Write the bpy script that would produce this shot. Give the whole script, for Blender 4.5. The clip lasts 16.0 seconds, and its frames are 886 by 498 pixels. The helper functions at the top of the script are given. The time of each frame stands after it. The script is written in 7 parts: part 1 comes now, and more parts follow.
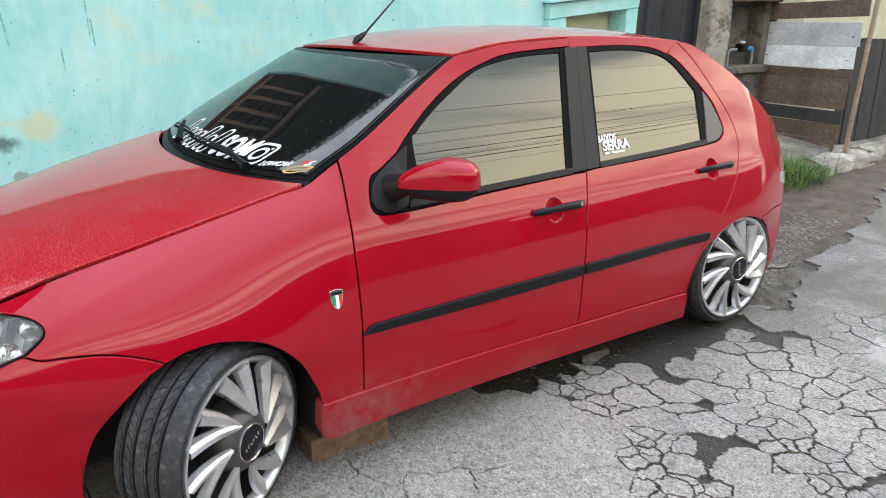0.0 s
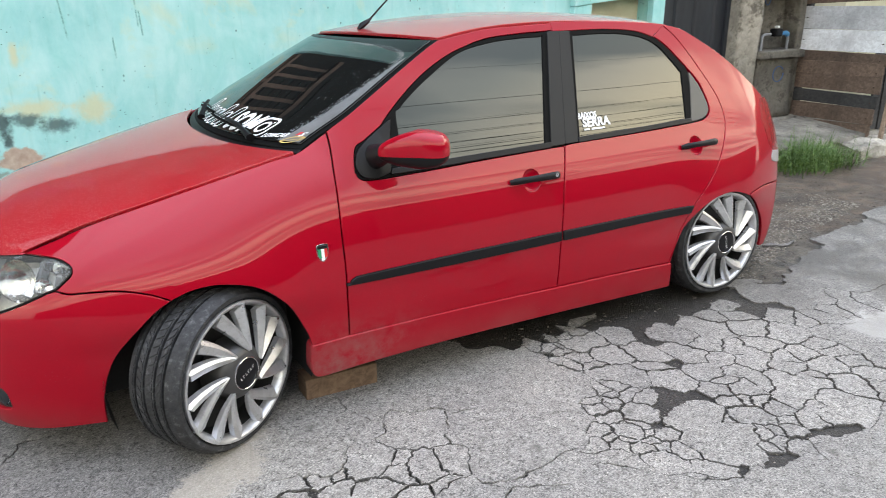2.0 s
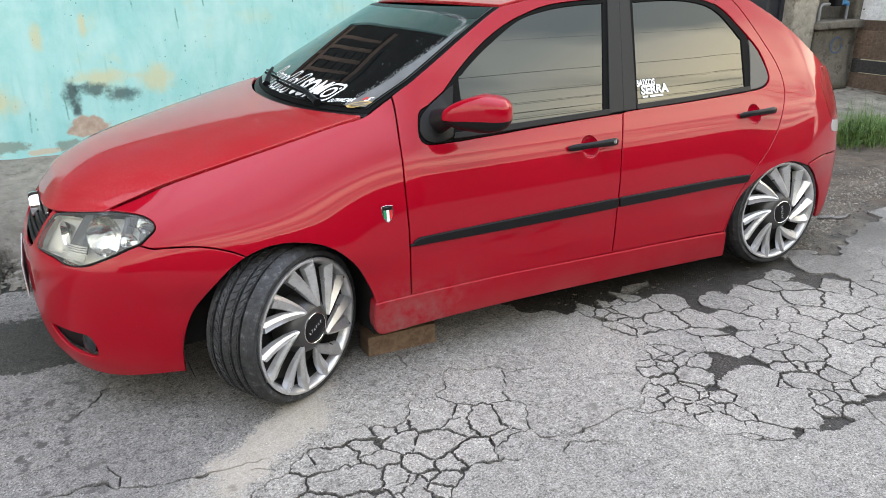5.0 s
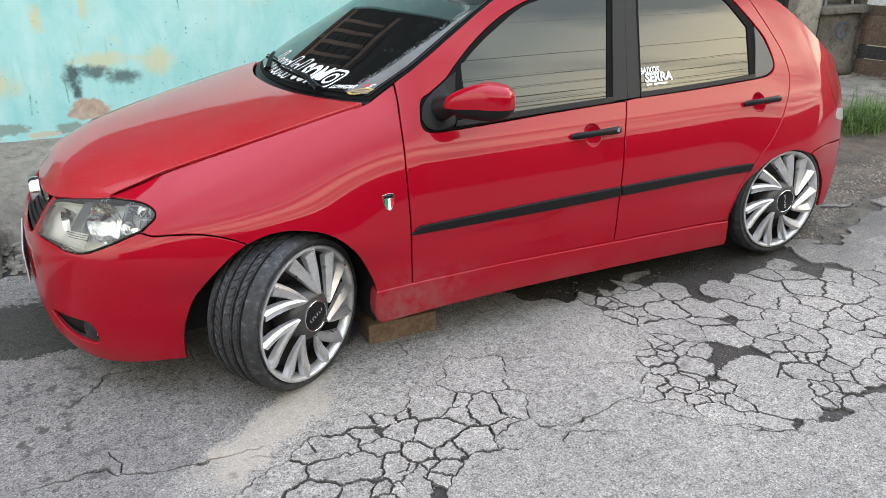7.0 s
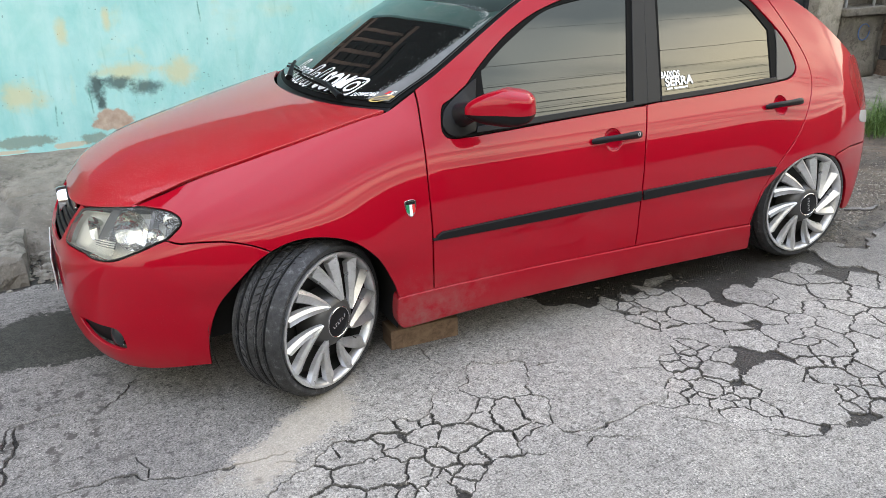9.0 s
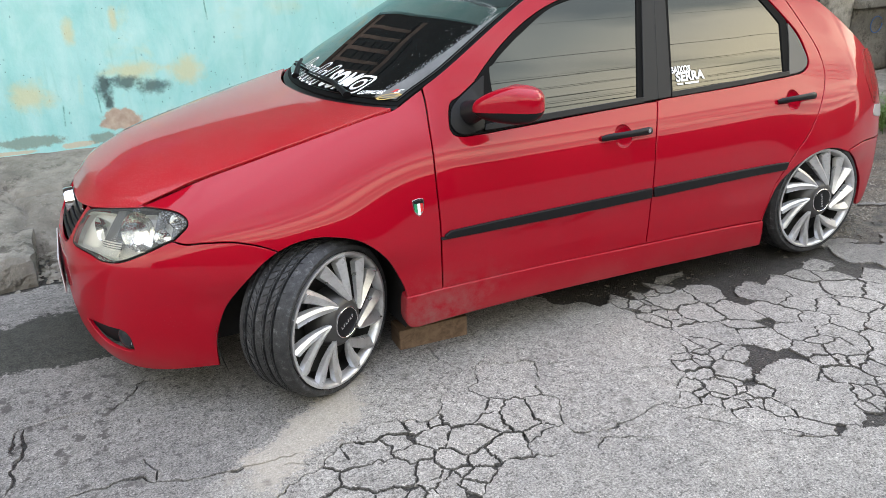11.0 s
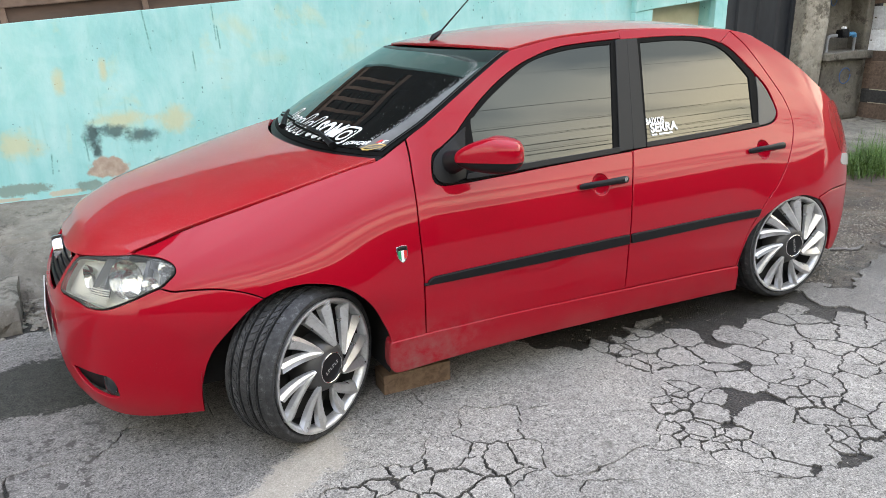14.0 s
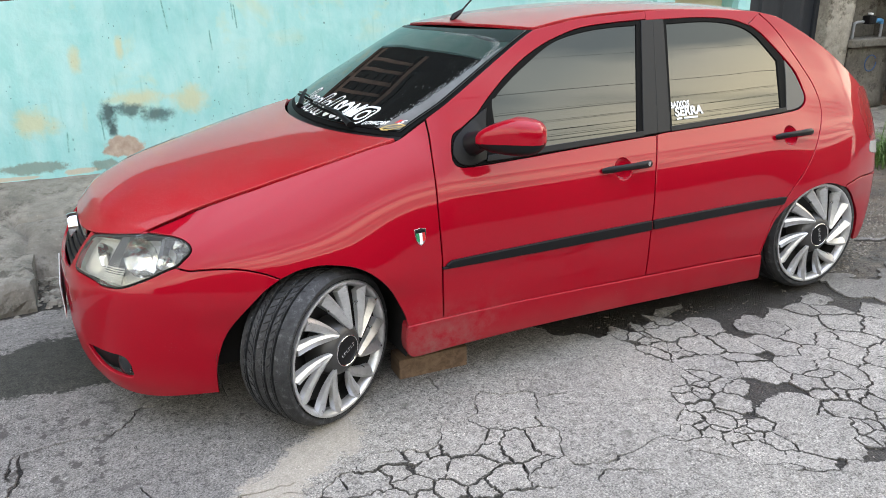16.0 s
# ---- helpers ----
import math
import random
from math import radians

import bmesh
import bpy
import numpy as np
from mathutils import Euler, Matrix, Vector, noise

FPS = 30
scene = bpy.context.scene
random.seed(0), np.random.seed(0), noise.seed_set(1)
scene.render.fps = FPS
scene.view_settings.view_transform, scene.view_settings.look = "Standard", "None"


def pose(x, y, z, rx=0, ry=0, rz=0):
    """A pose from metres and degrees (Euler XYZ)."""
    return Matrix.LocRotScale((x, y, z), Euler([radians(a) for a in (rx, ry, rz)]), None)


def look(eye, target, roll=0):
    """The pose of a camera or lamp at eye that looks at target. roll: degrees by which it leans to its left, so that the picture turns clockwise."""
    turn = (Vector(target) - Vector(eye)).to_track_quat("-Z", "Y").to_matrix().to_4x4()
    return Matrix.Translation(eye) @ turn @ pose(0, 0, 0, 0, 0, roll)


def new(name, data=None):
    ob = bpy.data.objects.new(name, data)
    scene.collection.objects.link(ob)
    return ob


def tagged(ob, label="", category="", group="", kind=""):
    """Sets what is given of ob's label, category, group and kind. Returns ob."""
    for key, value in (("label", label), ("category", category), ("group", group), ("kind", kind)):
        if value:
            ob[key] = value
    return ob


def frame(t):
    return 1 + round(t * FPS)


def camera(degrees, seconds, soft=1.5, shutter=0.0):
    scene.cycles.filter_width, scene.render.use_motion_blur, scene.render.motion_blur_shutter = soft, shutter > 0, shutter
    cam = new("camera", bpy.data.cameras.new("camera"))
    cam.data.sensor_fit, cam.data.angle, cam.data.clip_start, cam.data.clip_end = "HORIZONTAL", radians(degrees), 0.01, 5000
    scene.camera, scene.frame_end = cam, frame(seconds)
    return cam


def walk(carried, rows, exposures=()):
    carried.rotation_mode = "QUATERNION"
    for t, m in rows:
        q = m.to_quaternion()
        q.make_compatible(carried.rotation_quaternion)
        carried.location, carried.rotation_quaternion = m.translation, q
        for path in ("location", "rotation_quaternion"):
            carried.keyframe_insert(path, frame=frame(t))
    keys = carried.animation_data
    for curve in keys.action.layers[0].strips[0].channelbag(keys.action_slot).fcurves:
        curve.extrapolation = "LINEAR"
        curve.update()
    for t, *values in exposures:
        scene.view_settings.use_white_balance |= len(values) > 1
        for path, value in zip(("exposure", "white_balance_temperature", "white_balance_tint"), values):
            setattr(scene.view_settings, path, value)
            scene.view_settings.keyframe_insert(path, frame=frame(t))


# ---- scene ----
cam = camera(62.2, 16.0, soft=0.75, shutter=0.5)
PATH = [
    (0, (-0.622, -1.736, 1.435), (0.511, -0.218, 0.794), 0.7),
    (0.5, (-0.685, -1.87, 1.432), (0.471, -0.369, 0.79), 2.4),
    (1, (-0.64, -1.997, 1.433), (0.456, -0.457, 0.78), 1.9),
    (1.5, (-0.574, -2.108, 1.441), (0.473, -0.536, 0.783), 0.5),
    (2, (-0.561, -2.136, 1.436), (0.433, -0.534, 0.769), -0.1),
    (2.5, (-0.616, -2.134, 1.4), (0.315, -0.504, 0.709), -0.2),
    (3, (-0.657, -2.14, 1.401), (0.25, -0.502, 0.698), -0.1),
    (3.5, (-0.656, -2.158, 1.415), (0.247, -0.519, 0.707), -0.0),
    (4, (-0.658, -2.171, 1.427), (0.244, -0.534, 0.716), -0.2),
    (4.5, (-0.659, -2.174, 1.428), (0.244, -0.539, 0.714), -0.4),
    (5, (-0.67, -2.17, 1.417), (0.221, -0.534, 0.689), -0.5),
    (5.2, (-0.679, -2.174, 1.421), (0.209, -0.541, 0.682), -0.3),
    (7.5, (-0.661, -2.151, 1.435), (0.213, -0.527, 0.661), -0.3),
    (8, (-0.667, -2.147, 1.435), (0.192, -0.511, 0.67), -0.8),
    (8.5, (-0.675, -2.154, 1.431), (0.17, -0.508, 0.673), -1.1),
    (9, (-0.68, -2.159, 1.435), (0.16, -0.509, 0.68), -1.1),
    (9.5, (-0.682, -2.156, 1.436), (0.154, -0.504, 0.68), -1.0),
    (12, (-0.659, -2.129, 1.435), (0.154, -0.472, 0.667), -2.2),
    (12.5, (-0.663, -2.141, 1.443), (0.17, -0.485, 0.693), -2.1),
    (13, (-0.664, -2.159, 1.447), (0.188, -0.498, 0.728), -2.0),
    (13.5, (-0.681, -2.177, 1.454), (0.187, -0.507, 0.776), -1.8),
    (14, (-0.686, -2.188, 1.461), (0.19, -0.512, 0.81), -1.4),
    (14.5, (-0.694, -2.177, 1.457), (0.175, -0.493, 0.82), -1.1),
    (15, (-0.695, -2.166, 1.454), (0.164, -0.479, 0.809), -0.9),
    (15.5, (-0.698, -2.151, 1.45), (0.15, -0.466, 0.786), -0.8),
    (16, (-0.688, -2.141, 1.436), (0.152, -0.461, 0.75), -0.9),
]
walk(cam, [(t, look(eye, target, roll)) for t, eye, target, roll in PATH])

# ---- light ----
SUN_DIR = Vector((0.97, 0.05, 0.24)).normalized()  # towards the low sun behind thin cloud
world = bpy.data.worlds.new("sky_world")
scene.world = world
world.use_nodes = True


def build_sky():
    nt = world.node_tree
    nt.nodes.clear()
    nd, ln = nt.nodes.new, nt.links.new
    out, bg = nd("ShaderNodeOutputWorld"), nd("ShaderNodeBackground")
    sky = nd("ShaderNodeTexSky")
    sky.sky_type, sky.sun_disc = "NISHITA", False
    sky.sun_elevation = math.asin(SUN_DIR.z)
    sky.sun_rotation = math.atan2(SUN_DIR.x, SUN_DIR.y)
    sky.air_density, sky.dust_density = 1.2, 3.0
    # a grey cloud cover with stretched, torn layers; thin and pale overhead, warm towards the sun
    co, mp = nd("ShaderNodeTexCoord"), nd("ShaderNodeMapping")
    mp.inputs["Scale"].default_value = (0.28, 1.7, 1.0)
    mp.inputs["Rotation"].default_value = (0.0, 0.0, 0.10)
    # the cloud layer lies flat overhead: direction over height
    low, flat = nd("ShaderNodeMath"), nd("ShaderNodeVectorMath")
    low.operation, flat.operation = "MAXIMUM", "DIVIDE"
    low.inputs[1].default_value = 0.06
    trio = nd("ShaderNodeCombineXYZ")
    no = nd("ShaderNodeTexNoise")
    no.inputs["Scale"].default_value, no.inputs["Detail"].default_value, no.inputs["Distortion"].default_value = 2.0, 6.0, 0.5
    rp = nd("ShaderNodeValToRGB")
    rp.color_ramp.elements[0].position, rp.color_ramp.elements[1].position = 0.43, 0.575
    rp.color_ramp.elements[0].color, rp.color_ramp.elements[1].color = (0.52, 0.58, 0.62, 1), (1.40, 1.36, 1.26, 1)
    sep = nd("ShaderNodeSeparateXYZ")
    up = nd("ShaderNodeValToRGB")
    tones = ((0.0, (6.0, 5.8, 5.5)), (0.30, (13.2, 12.3, 10.2)), (0.40, (13.6, 12.8, 10.8)), (0.46, (10.6, 10.6, 10.3)), (0.53, (7.4, 8.2, 9.0)), (0.60, (7.2, 7.9, 9.0)), (0.74, (8.3, 9.2, 11.3)), (1.0, (12.6, 13.8, 17.2)))
    while len(up.color_ramp.elements) < len(tones):
        up.color_ramp.elements.new(0.5)
    for el, (p, c) in zip(up.color_ramp.elements, tones):
        el.position, el.color = p, (*c, 1)
    calm = nd("ShaderNodeMapRange")
    calm.inputs["From Min"].default_value, calm.inputs["From Max"].default_value = 0.44, 0.66
    calm.inputs["To Min"].default_value, calm.inputs["To Max"].default_value = 1.0, 0.25
    mul = nd("ShaderNodeMix")
    mul.data_type, mul.blend_type = "RGBA", "MULTIPLY"
    ln(sep.outputs["Z"], calm.inputs["Value"])
    ln(calm.outputs["Result"], mul.inputs["Factor"])
    mx = nd("ShaderNodeMix")
    mx.data_type = "RGBA"
    mx.inputs["Factor"].default_value = 0.93
    ln(co.outputs["Generated"], flat.inputs[0])
    ln(sep.outputs["Z"], low.inputs[0])
    for k in range(3):
        ln(low.outputs[0], trio.inputs[k])
    ln(trio.outputs[0], flat.inputs[1])
    ln(flat.outputs[0], mp.inputs["Vector"])
    ln(co.outputs["Generated"], sep.inputs[0])
    ln(mp.outputs["Vector"], no.inputs["Vector"])
    ln(no.outputs["Fac"], rp.inputs["Fac"])
    ln(sep.outputs["Z"], up.inputs["Fac"])
    ln(up.outputs["Color"], mul.inputs["A"])
    ln(rp.outputs["Color"], mul.inputs["B"])
    ln(sky.outputs["Color"], mx.inputs["A"])
    ln(mul.outputs["Result"], mx.inputs["B"])
    ln(mx.outputs["Result"], bg.inputs["Color"])
    bg.inputs["Strength"].default_value = 0.15
    ln(bg.outputs["Background"], out.inputs["Surface"])


build_sky()
sun = new("sun", bpy.data.lights.new("sun", "SUN"))
sun.data.energy, sun.data.angle, sun.data.color = 0.26, radians(32), (1.0, 0.86, 0.68)
sun.rotation_euler = SUN_DIR.to_track_quat("Z", "Y").to_euler()
EXPOSURE = 0.88
scene.view_settings.exposure = EXPOSURE

# ---- materials ----
class Mat:
    """A node material with a few shorthands."""

    def __init__(self, name, base=(0.5, 0.5, 0.5), rough=0.5, metal=0.0, spec=0.5, coat=0.0):
        self.m = bpy.data.materials.new(name)
        self.m.use_nodes = True
        self.nt = self.m.node_tree
        self.bsdf = self.nt.nodes["Principled BSDF"]
        self.set("Base Color", (*base, 1))
        self.set("Roughness", rough)
        self.set("Metallic", metal)
        self.set("Specular IOR Level", spec)
        if coat:
            self.set("Coat Weight", coat)
            self.set("Coat Roughness", 0.03)
        self.co = None

    def set(self, key, value):
        self.bsdf.inputs[key].default_value = value

    def node(self, kind, **inputs):
        n = self.nt.nodes.new("ShaderNode" + kind)
        for k, v in inputs.items():
            n.inputs[k.replace("_", " ")].default_value = v
        return n

    def link(self, a, b):
        self.nt.links.new(a, b)

    def coords(self, scale=(1, 1, 1), kind="Object"):
        if self.co is None:
            self.co = self.node("TexCoord")
        mp = self.node("Mapping", Scale=scale)
        self.link(self.co.outputs[kind], mp.inputs["Vector"])
        return mp.outputs["Vector"]

    def noise(self, scale, detail=4.0, rough=0.55, stretch=(1, 1, 1), distort=0.0):
        n = self.node("TexNoise", Scale=scale, Detail=detail, Roughness=rough, Distortion=distort)
        self.link(self.coords(stretch), n.inputs["Vector"])
        return n.outputs["Fac"]

    def voro(self, scale, feature="F1", stretch=(1, 1, 1), rnd=1.0):
        n = self.node("TexVoronoi", Scale=scale, Randomness=rnd)
        n.feature = feature
        self.link(self.coords(stretch), n.inputs["Vector"])
        return n.outputs["Distance"]

    def ramp(self, fac, stops):
        n = self.node("ValToRGB")
        e = n.color_ramp.elements
        while len(e) < len(stops):
            e.new(0.5)
        for el, (p, c) in zip(e, stops):
            el.position = p
            el.color = (c, c, c, 1) if isinstance(c, (int, float)) else (*c, 1)
        self.link(fac, n.inputs["Fac"])
        return n.outputs["Color"]

    def mix(self, fac, a, b, mode="MIX"):
        n = self.node("Mix")
        n.data_type, n.blend_type = "RGBA", mode
        for key, v in (("Factor", fac), ("A", a), ("B", b)):
            if isinstance(v, (int, float)):
                n.inputs[key].default_value = v if key == "Factor" else (v, v, v, 1)
            elif isinstance(v, tuple):
                n.inputs[key].default_value = (*v, 1)
            else:
                self.link(v, n.inputs[key])
        return n.outputs["Result"]

    def math(self, op, a, b=0.0):
        n = self.node("Math")
        n.operation = op
        for i, v in enumerate((a, b)):
            if isinstance(v, (int, float)):
                n.inputs[i].default_value = v
            else:
                self.link(v, n.inputs[i])
        return n.outputs[0]

    def axis(self, which, kind="Object"):
        n = self.node("SeparateXYZ")
        self.link(self.coords(kind=kind), n.inputs[0])
        return n.outputs[which]

    def span(self, v, a, b):
        """0 to 1 as v goes from a to b."""
        n = self.node("MapRange", From_Min=a, From_Max=b)
        n.interpolation_type = "SMOOTHSTEP"
        self.link(v, n.inputs["Value"])
        return n.outputs["Result"]

    def random(self):
        return self.node("ObjectInfo").outputs["Random"]

    def color(self, c):
        self.link(c, self.bsdf.inputs["Base Color"])
        return self

    def roughness(self, c):
        self.link(c, self.bsdf.inputs["Roughness"])
        return self

    def bump(self, h, strength=0.5, distance=0.01):
        n = self.node("Bump", Strength=strength, Distance=distance)
        self.link(h, n.inputs["Height"])
        old = self.bsdf.inputs["Normal"].links
        if old:
            self.link(old[0].from_socket, n.inputs["Normal"])
        self.link(n.outputs["Normal"], self.bsdf.inputs["Normal"])
        return self


def mat_paint():
    p = Mat("red_car_paint", (0.50, 0.006, 0.016), 0.28, 0.0, 0.05, 1.0)
    n = p.noise(3.0, 5)
    z = p.axis("Z")
    # road film, thickest along the sill; thinning the coat also mutes the mirrored road
    dirt = p.math("MULTIPLY", p.span(z, 0.56, 0.20), p.ramp(n, [(0.3, 0.45), (0.75, 0.9)]))
    red = p.mix(p.noise(240, 2), (0.285, 0.0006, 0.0095), (0.340, 0.0011, 0.0135))
    low = p.math("MULTIPLY", p.span(z, 0.32, 0.14), p.ramp(n, [(0.35, 0.1), (0.7, 1.0)]))
    spray = p.math("MULTIPLY", p.math("MULTIPLY", p.span(p.axis("X"), 0.85, 0.35), p.span(p.axis("X"), 0.10, 0.30)), p.math("MULTIPLY", p.span(z, 0.42, 0.18), p.ramp(p.noise(14, 6, 0.7), [(0.35, 0.1), (0.65, 1.0)])))
    specks = p.math("MULTIPLY", p.ramp(p.voro(75), [(0.10, 0.5), (0.17, 0.0)]), p.math("MULTIPLY", p.span(z, 0.55, 0.25), p.ramp(p.noise(7, 3), [(0.5, 0.0), (0.65, 1.0)])))
    mess = p.math("MAXIMUM", p.math("MAXIMUM", p.math("MULTIPLY", low, 0.2), p.math("MULTIPLY", spray, 0.5)), p.math("MULTIPLY", specks, 0.5))
    p.color(p.mix(mess, red, (0.20, 0.15, 0.135)))
    p.roughness(p.mix(dirt, 0.30, 0.6))
    p.link(p.mix(dirt, 1.0, 0.12), p.bsdf.inputs["Coat Weight"])
    p.link(p.mix(dirt, 0.012, 0.25), p.bsdf.inputs["Coat Roughness"])
    p.set("Coat IOR", 1.42)
    # pressed steel is never quite flat
    p.bump(p.noise(2.4, 2), 0.05, 0.02)
    return p


PAINT = mat_paint()


def mat_wet_paint():
    """Red paint with dried drops and dust, on the bonnet and the roof."""
    p = Mat("dusty_red_car_paint", (0.50, 0.006, 0.016), 0.3, 0.0, 0.15, 1.0)
    d = p.ramp(p.voro(260), [(0.20, 1.0), (0.36, 0.0)])
    d2 = p.ramp(p.voro(150), [(0.16, 1.0), (0.28, 0.0)])
    drops = p.math("MAXIMUM", d, d2)
    drops = p.math("MULTIPLY", drops, p.ramp(p.noise(9, 4), [(0.30, 0.35), (0.55, 1.0)]))
    film = p.ramp(p.noise(2.2, 5), [(0.3, 0.0), (0.8, 0.02)])
    c = p.mix(film, (0.33, 0.0010, 0.0085), (0.42, 0.33, 0.30))
    c = p.mix(p.math("MULTIPLY", drops, 0.42), c, (0.66, 0.33, 0.31))
    p.color(c)
    p.roughness(p.mix(drops, 0.35, 0.5))
    p.set("Coat Weight", 0.8)
    p.set("Coat IOR", 1.42)
    p.set("Coat Roughness", 0.03)
    p.bump(drops, 0.25, 0.001)
    return p


WET = mat_wet_paint()
BLACK = Mat("black_plastic", (0.007, 0.007, 0.008), 0.42, 0.0, 0.22)
BLACK.bump(BLACK.noise(700, 2), 0.15, 0.0004)
TRIM = Mat("satin_black_pillar_trim", (0.015, 0.015, 0.0155), 0.45, 0.0, 0.22)
TRIM.bump(TRIM.noise(900, 2), 0.1, 0.0003)
QUARTER_GREY = Mat("grey_quarter_plastic", (0.085, 0.080, 0.072), 0.45, 0.0, 0.4)
RUBBER = Mat("window_seal_rubber", (0.006, 0.006, 0.006), 0.6, 0.0, 0.06)
VOID = Mat("near_black_body", (0.008, 0.008, 0.008), 0.85)
LINER = Mat("grey_wheel_arch_liner", (0.03, 0.03, 0.032), 0.7)
LINER.color(LINER.ramp(LINER.noise(12, 5), [(0.3, 0.008), (0.8, 0.030)]))
CHROME = Mat("chrome", (0.75, 0.75, 0.76), 0.12, 1.0)


def mat_tint_glass(ior=1.88):
    g = Mat("dark_tinted_glass", (0.005, 0.006, 0.006), 0.01, 0.0, 0.5)
    g.set("IOR", ior)
    g.bump(g.noise(2.0, 1), 0.008, 0.01)
    return g


GLASS = mat_tint_glass(1.80)
GLASS.set("Specular Tint", (1.0, 0.98, 0.86, 1))
SCREEN = mat_tint_glass(1.38)


def mat_tyre():
    t = Mat("worn_tyre_rubber", (0.03, 0.03, 0.031), 0.7)
    t.color(t.ramp(t.noise(38, 6, 0.75), [(0.34, (0.009, 0.009, 0.0095)), (0.56, (0.030, 0.030, 0.031)), (0.76, (0.15, 0.15, 0.15))]))
    t.bump(t.noise(160, 4), 0.4, 0.002)
    return t


TYRE = mat_tyre()


def mat_alloy():
    a = Mat("painted_silver_alloy", (0.62, 0.62, 0.62), 0.30, 0.75)
    n = a.noise(14, 5)
    c = a.ramp(n, [(0.3, (0.46, 0.455, 0.45)), (0.7, (0.72, 0.72, 0.73))])
    # brake dust and scuffs
    c = a.mix(a.ramp(a.noise(55, 5, 0.7), [(0.52, 0.0), (0.75, 0.55)]), c, (0.20, 0.19, 0.18))
    a.color(c)
    a.roughness(a.ramp(n, [(0.3, 0.42), (0.7, 0.26)]))
    return a


ALLOY = mat_alloy()
DARK_ALLOY = Mat("graphite_hub_paint", (0.075, 0.073, 0.072), 0.4, 0.5)
WHITE_INK = Mat("white_vinyl", (0.80, 0.80, 0.80), 0.45)
GOLD_INK = Mat("gold_vinyl", (0.55, 0.38, 0.12), 0.45)
RED_INK = Mat("red_vinyl", (0.6, 0.02, 0.02), 0.45)
GREEN_INK = Mat("green_enamel", (0.02, 0.25, 0.10), 0.3)


def mat_mint():
    w = Mat("weathered_mint_wall_paint", (0.36, 0.72, 0.65), 0.8)
    big = w.ramp(w.noise(1.1, 6, 0.6), [(0.30, (0.235, 0.54, 0.55)), (0.5, (0.335, 0.64, 0.64)), (0.72, (0.41, 0.68, 0.67))])
    och = w.ramp(w.noise(1.7, 5, 0.5, (1, 1, 1.4)), [(0.62, 0.0), (0.74, 0.5)])
    c = w.mix(och, big, (0.62, 0.60, 0.36))
    fade = w.ramp(w.noise(5, 5, 0.6, (1.6, 1.6, 0.5)), [(0.4, 0.0), (0.75, 0.45)])
    c = w.mix(fade, c, (0.56, 0.76, 0.75))
    streak = w.ramp(w.noise(6, 4, 0.5, (3.5, 3.5, 0.35)), [(0.62, 0.0), (0.78, 0.35)])
    c = w.mix(streak, c, (0.18, 0.42, 0.36))
    brushed = w.ramp(w.noise(3.2, 6, 0.6, (1, 1, 0.6), 1.6), [(0.35, (0.86, 0.95, 0.94)), (0.5, (1.0, 1.0, 1.0)), (0.68, (1.08, 1.03, 1.03))])
    c = w.mix(1.0, c, brushed, "MULTIPLY")
    flaked = w.ramp(w.noise(2.1, 4, 0.6), [(0.45, 0.15), (0.62, 1.0)])
    specks = w.math("MULTIPLY", w.ramp(w.math("ADD", w.voro(15, stretch=(1, 1, 0.6)), w.math("MULTIPLY", w.math("SUBTRACT", w.noise(90, 3), 0.5), 0.12)), [(0.055, 1.0), (0.085, 0.0)]), flaked)
    specks = w.math("MAXIMUM", specks, w.math("MULTIPLY", w.ramp(w.voro(27), [(0.085, 0.9), (0.12, 0.0)]), w.ramp(w.noise(3.7, 3), [(0.50, 0.0), (0.60, 1.0)])))
    c = w.mix(specks, c, (0.05, 0.13, 0.12))
    ochre = w.ramp(w.noise(2.6, 5, 0.6, (1, 1, 0.8), 0.5), [(0.60, 0.0), (0.70, 0.42)])
    c = w.mix(ochre, c, (0.58, 0.62, 0.40))
    # soot smear, bare plaster patch and faded ochre blotches low on the wall
    def blot(x, z, rx, rz, soft, scale, seed=0.0):
        px, pz = w.math("DIVIDE", w.math("SUBTRACT", w.axis("X"), x), rx), w.math("DIVIDE", w.math("SUBTRACT", w.axis("Z"), z), rz)
        d = w.math("SQRT", w.math("ADD", w.math("MULTIPLY", px, px), w.math("MULTIPLY", pz, pz)))
        d = w.math("ADD", d, w.math("MULTIPLY", w.math("SUBTRACT", w.noise(scale, 5, 0.65), 0.5), 1.5))
        return w.span(d, 1.0, 1.0 - soft)
    for x, z, rx, rz in ((0.02, 0.735, 0.15, 0.12), (-0.90, 0.655, 0.17, 0.12), (-0.30, 0.765, 0.24, 0.07), (-0.62, 1.02, 0.05, 0.10), (-0.36, 1.08, 0.035, 0.09)):
        c = w.mix(w.math("MULTIPLY", blot(x, z, rx, rz, 0.8, 9), 0.7), c, (0.60, 0.56, 0.32))
    for x, z, rx, rz, k in ((-0.485, 0.675, 0.075, 0.13, 1.0), (-0.36, 0.695, 0.13, 0.065, 0.9), (-0.20, 0.655, 0.16, 0.07, 0.9), (-0.47, 0.58, 0.045, 0.07, 1.0)):
        c = w.mix(w.math("MULTIPLY", blot(x, z, rx * 0.92, rz * 0.9, 0.75, 19), k * 0.85), c, (0.020, 0.030, 0.034))
    bare = blot(-0.42, 0.465, 0.135, 0.075, 0.25, 10)
    c = w.mix(bare, c, w.ramp(w.noise(22, 4), [(0.3, (0.33, 0.24, 0.19)), (0.7, (0.48, 0.39, 0.32))]))
